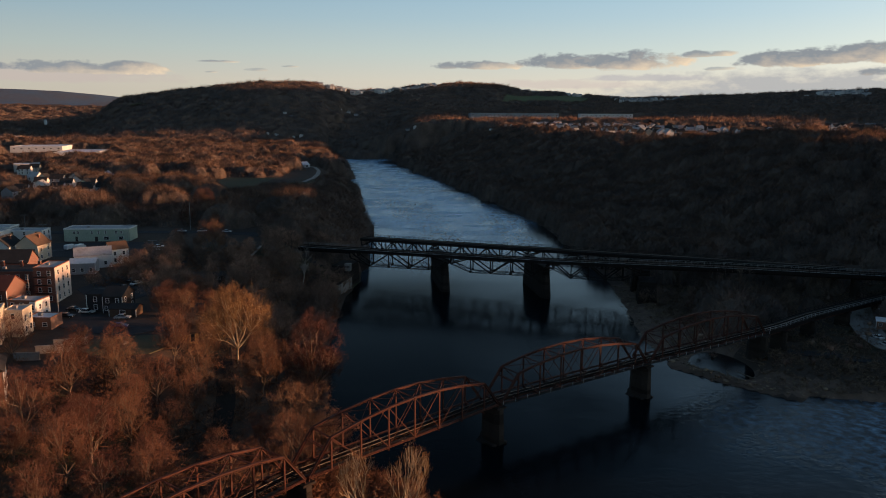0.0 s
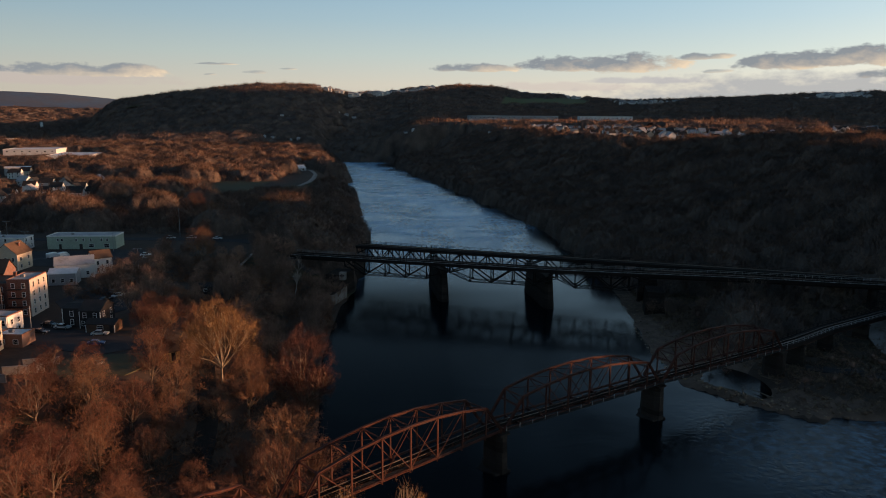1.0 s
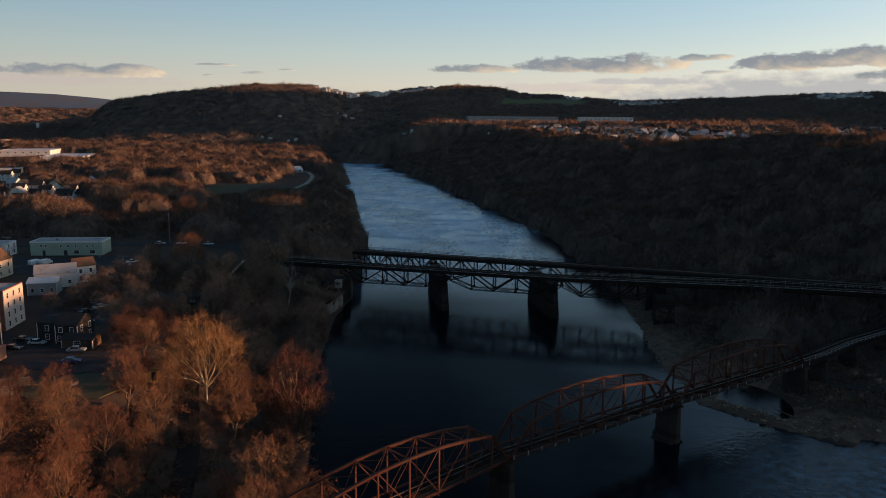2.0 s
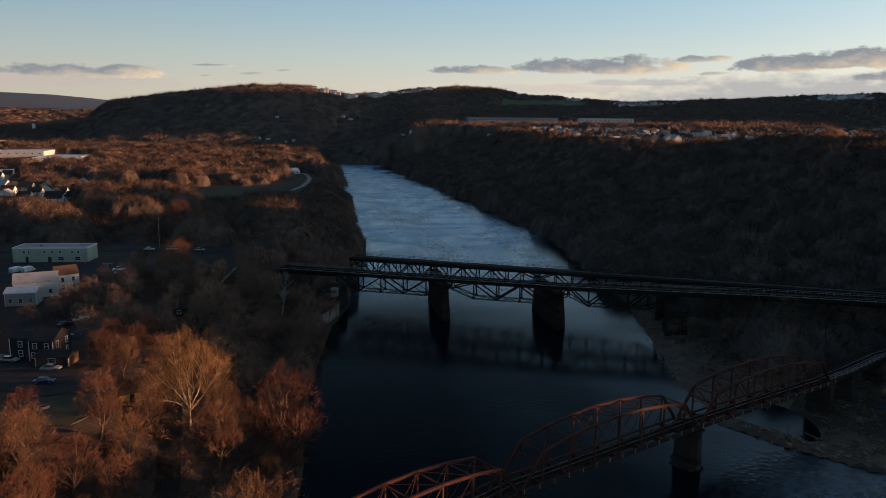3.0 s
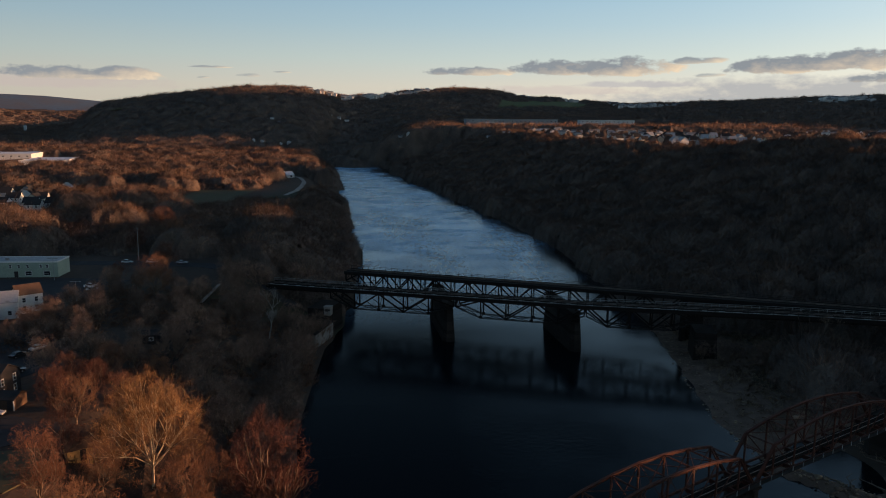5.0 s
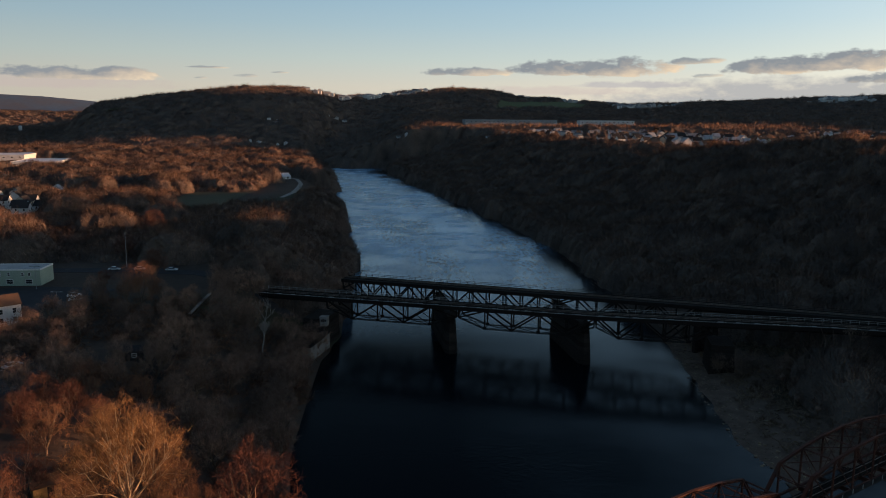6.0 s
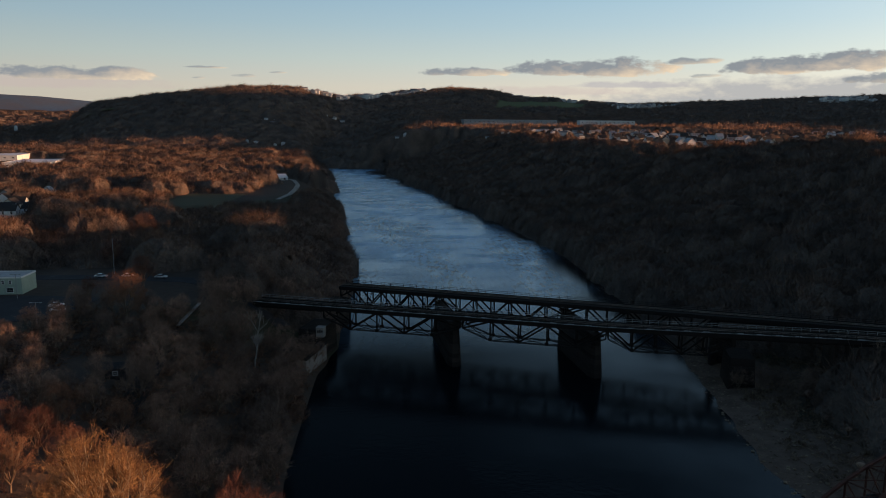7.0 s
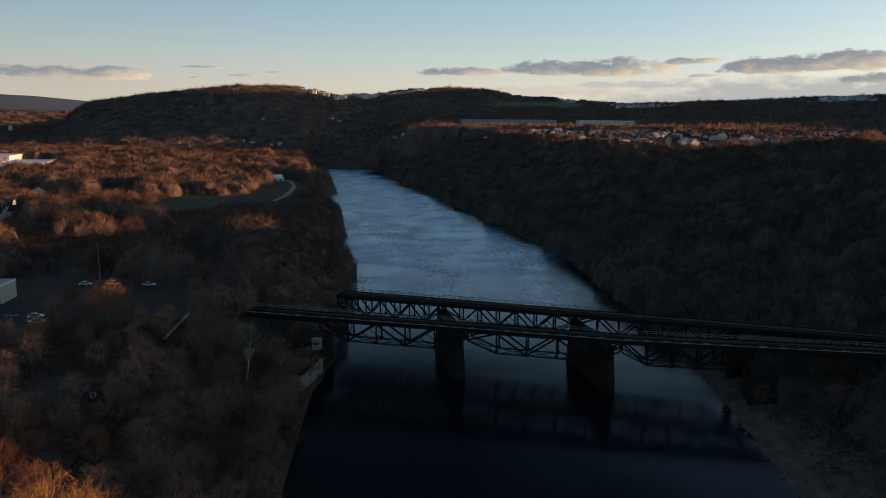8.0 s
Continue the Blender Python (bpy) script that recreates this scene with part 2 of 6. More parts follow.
M = dict(
    ground=material("ground_leaf_litter", (0.085, 0.06, 0.045), (0.055, 0.043, 0.034), 0.05, 0.95, bump=0.4, bscale=0.8, coords="World", spots=((0.035, 0.038, 0.02), 0.02, 0.56)),
    gravel=material("river_gravel", (0.40, 0.295, 0.205), (0.2, 0.148, 0.108), 0.3, 0.95, bump=0.6, bscale=1.5, coords="World", island="island"),
    grass=material("winter_grass", (0.07, 0.072, 0.04), (0.09, 0.078, 0.048), 0.08, 0.95, bump=0.3, bscale=2.0, coords="World"),
    hill_field=material("hill_meadow", (0.11, 0.14, 0.055), (0.13, 0.13, 0.065), 0.02, 0.95, coords="World"),
    asphalt=material("asphalt", (0.05, 0.05, 0.052), (0.035, 0.035, 0.037), 0.2, 0.9, bump=0.2, bscale=4.0, coords="World", spots=((0.085, 0.085, 0.085), 0.12, 0.62)),
    ballast=material("track_ballast", (0.03, 0.027, 0.025), (0.018, 0.017, 0.016), 0.5, 0.95, bump=0.5, bscale=3.0, coords="World"),
    water=water_material(),
    twig=material("bare_twigs", (0.27, 0.13, 0.08), (0.17, 0.085, 0.058), 0.09, 0.9, coords="World", island="object"),
    twig_pale=material("pale_twigs", (0.42, 0.235, 0.11), (0.28, 0.16, 0.075), 0.1, 0.9, coords="World", island="island"),
    twig_wood=material("woodland_twigs", (0.53, 0.325, 0.23), (0.17, 0.125, 0.104), 0.05, 0.95, coords="World", island="island"),
    # limb bark, darkened to stand in for the shade inside the crowns
    branch_shade=material("inner_branches_crown_shade", (0.175, 0.133, 0.105), (0.07, 0.056, 0.048), 0.05, 0.95, bump=1.0, bscale=1.1, bdist=1.2, coords="World"),
    dry_grass=material("dry_grass_and_stalks", (0.42, 0.29, 0.19), (0.25, 0.175, 0.12), 0.12, 0.95, coords="World", island="island"),
    # wooded ridge with aerial haze painted in as a blue base colour
    far_ridge_haze=material("distant_ridge_haze_blue", (0.07, 0.14, 0.22), (0.1, 0.115, 0.14), 0.006, 0.95, coords="World"),
    ridge=material("ridge_woods_twigs", (0.3, 0.185, 0.13), (0.17, 0.125, 0.1), 0.012, 0.95, coords="World"),
    bark=material("grey_brown_bark", (0.2, 0.15, 0.11), (0.11, 0.085, 0.065), 0.6, 0.95, bump=0.5, bscale=6.0, coords="World"),
    bark_pale=material("pale_sycamore_bark", (0.56, 0.46, 0.31), (0.36, 0.29, 0.2), 0.7, 0.85, bump=0.3, bscale=5.0, coords="World"),
    bark_white=material("white_birch_bark", (0.36, 0.34, 0.31), (0.24, 0.22, 0.2), 0.7, 0.85, bump=0.3, bscale=5.0, coords="World"),
    evergreen=material("evergreen_needles", (0.03, 0.045, 0.025), (0.02, 0.032, 0.018), 0.1, 0.9, coords="World", island="island"),
    rust=material("rusted_steel", (0.12, 0.044, 0.029), (0.062, 0.03, 0.023), 0.35, 0.8, 0.2, bump=0.3, bscale=5.0, coords="World", spots=((0.07, 0.045, 0.04), 0.5, 0.58)),
    steel=material("dark_weathered_steel", (0.012, 0.011, 0.012), (0.018, 0.015, 0.014), 0.3, 0.75, 0.2, bump=0.3, bscale=5.0, coords="World", spots=((0.03, 0.02, 0.015), 0.4, 0.63)),
    rail=material("worn_rail_steel", (0.25, 0.23, 0.21), (0.15, 0.11, 0.09), 0.6, 0.45, 0.8, coords="World"),
    galv=material("weathered_galvanised_rail", (0.34, 0.35, 0.35), (0.23, 0.23, 0.23), 0.5, 0.6, 0.3, coords="World"),
    tie=material("creosote_ties", (0.04, 0.034, 0.03), (0.024, 0.021, 0.019), 0.8, 0.95, coords="World", island="island"),
    stone=material("pier_stone", (0.065, 0.053, 0.045), (0.038, 0.032, 0.028), 0.12, 0.92, bump=0.7, bscale=1.2, coords="World", spots=((0.03, 0.027, 0.024), 0.25, 0.6), island="object"),
    concrete=material("stained_concrete", (0.33, 0.31, 0.28), (0.22, 0.2, 0.18), 0.15, 0.9, bump=0.3, bscale=2.0, coords="World", spots=((0.12, 0.11, 0.1), 0.3, 0.62)),
)


# ---- builders ----
def mesh_from(name, verts, faces, mat, smooth=False):
    me = bpy.data.meshes.new(name)
    me.from_pydata([tuple(v) for v in verts], [], faces)
    for m_ in (mat if isinstance(mat, (list, tuple)) else [mat]):
        me.materials.append(m_)
    if smooth:
        me.polygons.foreach_set("use_smooth", [True] * len(me.polygons))
    me.update()
    return me


def tri_mesh(name, verts, tris, mat):
    """A mesh of many triangles out of numpy arrays."""
    me = bpy.data.meshes.new(name)
    n = len(tris)
    me.vertices.add(len(verts))
    me.vertices.foreach_set("co", np.asarray(verts, np.float32).ravel())
    me.loops.add(n * 3)
    me.loops.foreach_set("vertex_index", np.asarray(tris, np.int32).ravel())
    me.polygons.add(n)
    me.polygons.foreach_set("loop_start", np.arange(n, dtype=np.int32) * 3)
    me.polygons.foreach_set("loop_total", np.full(n, 3, np.int32))
    me.update(calc_edges=True)
    me.materials.append(mat)
    return me


def part(name, data, mat=None, parent=None, label="", at=None):
    """Links a bmesh or mesh as one object, under a thing or a part. at: its pose in the parent's frame."""
    if isinstance(data, bmesh.types.BMesh):
        me = bpy.data.meshes.new(name)
        data.to_mesh(me)
        data.free()
        me.materials.append(mat)
        data = me
    ob = new(name, data)
    if parent is not None:
        ob.parent = parent
    if at is not None:
        ob.matrix_basis = at
    return tagged(ob, label)


def thing(name, m, label, category, group="", kind=""):
    e = new(name)
    e.empty_display_size = 0.5
    e.matrix_basis = m
    return tagged(e, label, category, group, kind)


def box_bm(x0, y0, z0, x1, y1, z1, bevel=0.0):
    bm = bmesh.new()
    bmesh.ops.create_cube(bm, size=1.0)
    bmesh.ops.scale(bm, vec=(x1 - x0, y1 - y0, z1 - z0), verts=bm.verts)
    bmesh.ops.translate(bm, vec=((x0 + x1) / 2, (y0 + y1) / 2, (z0 + z1) / 2), verts=bm.verts)
    if bevel:
        bmesh.ops.bevel(bm, geom=list(bm.edges), offset=bevel, segments=1, affect="EDGES")
    return bm


def add_box(bm, x0, y0, z0, x1, y1, z1):
    r = bmesh.ops.create_cube(bm, size=1.0)
    bmesh.ops.scale(bm, vec=(x1 - x0, y1 - y0, z1 - z0), verts=r["verts"])
    bmesh.ops.translate(bm, vec=((x0 + x1) / 2, (y0 + y1) / 2, (z0 + z1) / 2), verts=r["verts"])
    return r["verts"]


SECTIONS = {}


def section(kind, mat):
    """A unit-long steel member along z, shared by all of its kind: 'h' rolled section, 'lattice' two channels laced together, 'bar' flat bar, 'round' tube."""
    if (kind, mat.name) in SECTIONS:
        return SECTIONS[kind, mat.name]
    bm = bmesh.new()
    if kind == "h":
        add_box(bm, -0.5, -0.5, 0, 0.5, -0.34, 1)
        add_box(bm, -0.5, 0.34, 0, 0.5, 0.5, 1)
        add_box(bm, -0.12, -0.34, 0, 0.12, 0.34, 1)
    elif kind == "lattice":
        add_box(bm, -0.5, -0.5, 0, 0.5, -0.28, 1)
        add_box(bm, -0.5, 0.28, 0, 0.5, 0.5, 1)
        for i in range(10):
            vs = add_box(bm, -0.42, -0.5, -0.012, 0.42, 0.5, 0.012)
            bmesh.ops.rotate(bm, cent=(0, 0, 0), matrix=Matrix.Rotation(0.09 if i % 2 else -0.09, 3, "X"), verts=vs)
            bmesh.ops.translate(bm, vec=(0, 0, (i + 0.5) / 10), verts=vs)
    elif kind == "round":
        bmesh.ops.create_cone(bm, segments=8, radius1=0.5, radius2=0.5, depth=1, cap_ends=True)
        bmesh.ops.translate(bm, vec=(0, 0, 0.5), verts=bm.verts)
    else:
        add_box(bm, -0.5, -0.5, 0, 0.5, 0.5, 1)
    me = bpy.data.meshes.new(kind)
    bm.to_mesh(me)
    bm.free()
    me.materials.append(mat)
    SECTIONS[kind, mat.name] = me
    return me


def member(name, a, b, w, d, mat, parent, kind="h", label="", side=(0, 0, 1)):
    """A straight member from a to b in the parent's frame; w across, d in the plane of side."""
    a, b = Vector(a), Vector(b)
    z = (b - a)
    ln = z.length
    z.normalize()
    s = Vector(side)
    if abs(z.dot(s)) > 0.98:
        s = Vector((0, 1, 0))
    x = s.cross(z).normalized()
    y = z.cross(x)
    m = Matrix((x * w, y * d, z * ln)).transposed().to_4x4()
    m.translation = a
    return part(name, section(kind, mat), None, parent, label, m)


# ---- the lie of the land ----
LEFT_Y = (-1500, 40, 110, 128, 140, 152, 165, 195, 250, 312, 340, 483, 560, 620, 1076, 1275, 1340, 1342, 5000)
LEFT_X = (-60, 6, 14, 11, 2, -12, -20, -21.5, -26, -25, -21, -25, -35, -37, -83, -113, -150, -150, -150)
RIGHT_Y = (-1500, 0, 120, 165, 184, 190, 200, 222, 245, 285, 320, 390, 520, 707, 1000, 1205, 1312, 1340, 1342, 5000)
RIGHT_X = (420, 330, 262, 205, 132, 110, 96, 87, 86, 92, 97, 101, 100, 74, 18, -14, -20, -148, -149.9, -149.9)
# skyline: azimuth in degrees and elevation seen from the start of the walk, crest distance
RIDGE_AZ = (-60, -34, -24, -21.8, -20, -17, -14, -11.5, -10, -8, -5, -3.5, -1.5, 1, 3, 5.5, 7.4, 9, 11.5, 14, 16.5, 19, 22, 25, 28, 32, 36, 60)
RIDGE_EL = (0.1, 0.1, 0.1, 0.6, 1.05, 1.45, 1.75, 2.15, 2.3, 2.25, 1.95, 1.7, 1.8, 2.05, 2.2, 2.3, 2.15, 1.85, 1.7, 1.45, 1.25, 1.3, 1.4, 1.5, 1.6, 1.75, 1.8, 1.6)
EYE_Z = 79.3


def sm(a, b, v):
    t = np.clip((v - a) / (b - a), 0, 1)
    return t * t * (3 - 2 * t)


def wave(x, y, s, seed=0.0):
    """Gentle rolling, about -1 to 1."""
    return (np.sin(x / s + seed) * np.cos(y / s * 1.13 + seed * 1.7) + 0.6 * np.sin(x / s * 2.3 + y / s * 1.7 + seed * 2.1) + 0.4 * np.cos(x / s * 4.1 - y / s * 3.7 + seed)) / 2.0


def ground_z(x, y):
    x, y = np.asarray(x, float), np.asarray(y, float)
    xl, xr = np.interp(y, LEFT_Y, LEFT_X), np.interp(y, RIGHT_Y, RIGHT_X)
    dl, dr = xl - x, x - xr
    # left bank: a wooded slope up to the town's level
    left = 1.2 * sm(0, 4, dl) + 18.0 * sm(4, 44 + 68 * (1 - sm(135, 175, y)), dl) + sm(250, 1200, dl) * 14
    level = np.maximum(sm(26, 44, np.abs(x + 148)), sm(82, 104, np.abs(y - 622)))
    left = left + level * sm(420, 700, y) * sm(30, 120, dl) * (wave(x, y, 90) * 1.5 + wave(x, y, 33, 1.1) * 3.6)
    # right bank: gravel flat, then woods up to a plateau
    near = 1 - sm(300, 560, y)
    flat = 1.6 * sm(0, 14, dr) + 1.5 * sm(14, 60, dr)
    q = sm(170, 240, y)
    # its steps and notch, out of view, are set to block or pass the low sun
    up = near * (14 + 27 * sm(157, 165, y) + 13 * sm(224, 244, y) + 3 * sm(270, 305, y)) * sm(40 + 22 * q, 140 + 90 * q, dr) - near * 11 * sm(184, 189, y) * (1 - sm(213, 219, y)) * sm(40 + 22 * q, 140 + 90 * q, dr) + (1 - near) * 50 * sm(14, 215, dr) + (9 * sm(620, 1350, y) + 8 * sm(1380, 1560, y)) * sm(60, 260, dr)
    # shoulders of land added out of view to shade the left bank's woods
    up = up + 18 * sm(0, 60, x - 0.66 * y - 50) * sm(325, 360, y) * (1 - sm(420, 490, y)) + 42 * sm(0, 80, x - 0.66 * y - 60) * sm(470, 540, y) * (1 - sm(650, 720, y))
    right = flat + up + sm(20, 120, dr) * wave(x, y, 70, 2.0) * 1.6
    z = np.where(dl > 0, left, np.where(dr > 0, right, -3.0 * sm(0, 6, np.minimum(-dl, -dr))))
    # inlet behind the gravel spit
    q = ((x - 103.5) / 9.0) ** 2 + ((y - 216) / 15.0) ** 2
    z = z - 3.2 * np.exp(-q * q) * (z > -1)
    # the spit: a low gravel bar off the inlet
    along = np.clip(((x - 88.0) * 24.0 - (y - 216.0) * 28.0) / 1360.0, 0, 1)
    off = np.hypot(x - 88.0 - 24.0 * along, y - 216.0 + 28.0 * along) / (4.2 + 0.8 * wave(x, y, 6, 0.9))
    z = np.where(off < 1.0, np.maximum(z, 0.95 - 1.15 * off * off), z)
    # the ridge that closes the valley
    r, az = np.hypot(x, y + 7), np.degrees(np.arctan2(x, y + 7))
    el = np.interp(az, RIDGE_AZ, RIDGE_EL)
    crest = 2350 + 260 * np.sin(np.radians(az * 5.0)) + 150 * np.sin(np.radians(az * 13.0 + 40))
    h = EYE_Z + crest * np.tan(np.radians(el)) - 8
    f = np.exp(-(((r - crest) / np.where(r < crest, 520, 900)) ** 2))
    away = sm(0.15, 1.1, el) * sm(1350, 1800, r)
    land = (dl > 0) | (dr > 0)
    z = np.where(land, z + away * f * np.maximum(h - z, 0) + away * f * wave(x, y, 120, 1.0) * 6, z)
    # a higher hill, added out of view to the east, keeps the low sun off the ridge
    z = z + 330 * np.exp(-(((x - 2500) / 300) ** 2)) * sm(1480, 1620, y) * (1 - sm(3200, 3600, y))
    # far ridge at the end of the plain
    fr = EYE_Z + 4500 * np.tan(np.radians(np.interp(az, (-70, -40, -30, -27, -24, -21, -18, -10), (1.1, 1.2, 1.35, 1.4, 1.3, 1.05, 0.7, 0.3))))
    z = np.where(land, z + np.exp(-(((r - 4500) / 420) ** 2)) * sm(-8, -19, az) * (fr - z) + sm(1800, 3600, r) * sm(-8, -19, az) * 62 * np.exp(-(((r - 3700) / 500) ** 2)), z)
    return z


def axis(lo, hi, fine_lo, fine_hi, step, grow=1.09, most=60):
    mid = list(np.arange(fine_lo, fine_hi + step / 2, step))
    a, s = mid[-1], step
    while a < hi:
        s = min(s * grow, most)
        a += s
        mid.append(min(a, hi))
    a, s = mid[0], step
    while a > lo:
        s = min(s * grow, most)
        a -= s
        mid.insert(0, max(a, lo))
    return np.array(mid)


gx = axis(-4000, 4000, -70, 170, 2.6)
gy = axis(-2500, 4700, 80, 345, 2.6)
GX, GY = np.meshgrid(gx, gy)
GZ = ground_z(GX, GY)
nx, ny = len(gx), len(gy)
idx = np.arange(nx * ny).reshape(ny, nx)
tris = np.concatenate([np.stack([idx[:-1, :-1], idx[:-1, 1:], idx[1:, 1:]], -1).reshape(-1, 3), np.stack([idx[:-1, :-1], idx[1:, 1:], idx[1:, :-1]], -1).reshape(-1, 3)])
gm = tri_mesh("ground", np.stack([GX, GY, GZ], -1).reshape(-1, 3), tris, M["ground"])
gm.polygons.foreach_set("use_smooth", [True] * len(gm.polygons))
ground = tagged(new("ground", gm), "brown leaf-littered valley ground with river banks and wooded hills", "ground", kind="structure")
# gravel along the right shore and the bridge spit, as a second material of the same sheet
gm.materials.append(M["gravel"])
gm.materials.append(M["hill_field"])
gm.materials.append(M["far_ridge_haze"])
cen = np.stack([GX, GY], -1).reshape(-1, 2)[tris].mean(1)
drc = cen[:, 0] - np.interp(cen[:, 1], RIGHT_Y, RIGHT_X)
raz, rr = np.degrees(np.arctan2(cen[:, 0], cen[:, 1])), np.hypot(cen[:, 0], cen[:, 1])
mi = np.zeros(len(tris), np.int32)
mi[(drc > -8) & (drc < 26 + 7 * np.sin(cen[:, 1] / 9)) & (cen[:, 1] < 330) & (cen[:, 1] > 100)] = 1
mi[(raz > 7.0) & (raz < 14.2) & (rr > 2100 + 25 * np.sin(raz * 9)) & (rr < 2420)] = 2
# ground past 4 km takes the blue that stands in for haze
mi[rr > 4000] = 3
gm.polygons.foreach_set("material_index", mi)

wv = mesh_from("river", [(-3200, -2000, 0), (900, -2000, 0), (900, 1700, 0), (-3200, 1700, 0)], [(0, 1, 2, 3)], M["water"])
tagged(new("river", wv), "dark blue river water, smooth pool below broken rapids", "river", kind="structure")


# ---- bridges ----
def pier(m, length, width, top, label, steps, nose=True, footing=0.0, batter=0.2):
    """A battered masonry pier: courses of stone blocks, pointed cutwater on the up-river end. x is along the bridge, y along the river."""
    p = thing("bridge_pier", m, label, "bridge pier", "bridge piers")
    cw = width * (1 - batter) * 0.44
    core = box_bm(-cw, -length * 0.46 + width * 0.35, -3, cw, length * 0.46 - width * 0.5, top - 0.3)
    part("core", core, M["stone"], p)
    n = steps
    hgt = top / n
    for i in range(n):
        k = i / (n - 1)
        w, l = width * (1.0 - batter * k), length * (1.0 - 0.06 * k)
        bm = bmesh.new()
        pts = [(-w / 2, -l / 2 + w * 0.5), (-w / 4, -l / 2), (w / 4, -l / 2), (w / 2, -l / 2 + w * 0.5), (w / 2, l / 2 - w * 0.6), (0, l / 2) if nose else (w / 2, l / 2), (-w / 2, l / 2 - w * 0.6)]
        z0, z1 = i * hgt + 0.03, (i + 1) * hgt - 0.03
        lo = [bm.verts.new((x, y, z0)) for x, y in pts]
        hi = [bm.verts.new((x * 0.99, y * 0.995, z1)) for x, y in pts]
        bm.faces.new(lo[::-1])
        bm.faces.new(hi)
        for j in range(len(pts)):
            bm.faces.new((lo[j], lo[(j + 1) % len(pts)], hi[(j + 1) % len(pts)], hi[j]))
        part("stone_course", bm, M["stone"], p)
    part("bridge_seat", box_bm(-width * (1 - batter) * 0.58, -length * 0.49, top, width * (1 - batter) * 0.58, length * 0.46, top + 0.5, 0.06), M["stone"], p)
    if footing:
        bm = bmesh.new()
        r = bmesh.ops.create_cone(bm, segments=11, radius1=1.0, radius2=0.8, depth=1.2, cap_ends=True)
        bmesh.ops.scale(bm, vec=(width * 0.9, length * 0.66, 1), verts=bm.verts)
        rng = random.Random(5)
        for v in bm.verts:
            v.co += Vector((rng.uniform(-.9, .9), rng.uniform(-.9, .9), rng.uniform(-.5, .3) + footing - 0.6))
        part("footing", bm, M["stone"], p, "rough stone footing")
    return p


def railing(parent, a, b, z, n, mat, h=1.1, wires=2, bar=None):
    a, b = Vector((*a, z)), Vector((*b, z))
    for i in range(n + 1):
        p = a.lerp(b, i / n)
        member("railing_post", p, p + Vector((0, 0, h)), 0.13, 0.13, mat, parent, "bar")
    for k in range(wires):
        hh = h * (k + 1) / wires - 0.04
        member("handrail", a + Vector((0, 0, hh)), b + Vector((0, 0, hh)), 0.1, 0.1, bar or mat, parent, "bar")


def track(parent, L, y0, z, mat_tie=None):
    """Ties and two rails along x from 0 to L."""
    vs, ts = [], []
    n = int(L / 0.62)
    rng = random.Random(3)
    for i in range(n):
        x, w, l = (i + 0.5) * L / n, 0.13, 1.35 + rng.uniform(-.08, .08)
        b0 = len(vs)
        for dx in (-w, w):
            for dy in (-l, l):
                for dz in (0, 0.22):
                    vs.append((x + dx, y0 + dy, z + dz))
        for f in ((0, 1, 3, 2), (4, 6, 7, 5), (0, 4, 5, 1), (2, 3, 7, 6), (1, 5, 7, 3)):
            ts += [(b0 + f[0], b0 + f[1], b0 + f[2]), (b0 + f[0], b0 + f[2], b0 + f[3])]
    t = part("tie_deck", tri_mesh("tie_deck", np.array(vs), np.array(ts), M["tie"]), None, parent, "weathered dark timber ties")
    tagged(t, kind="stuff")
    for s in (-0.72, 0.72):
        member("rail", (0, y0 + s, z + 0.3), (L, y0 + s, z + 0.3), 0.09, 0.16, M["rail"], parent, "h")


def local(a, b, z=0.0):
    """Pose with its origin at a, x towards b, flat."""
    return pose(a[0], a[1], z, 0, 0, math.degrees(math.atan2(b[1] - a[1], b[0] - a[0])))


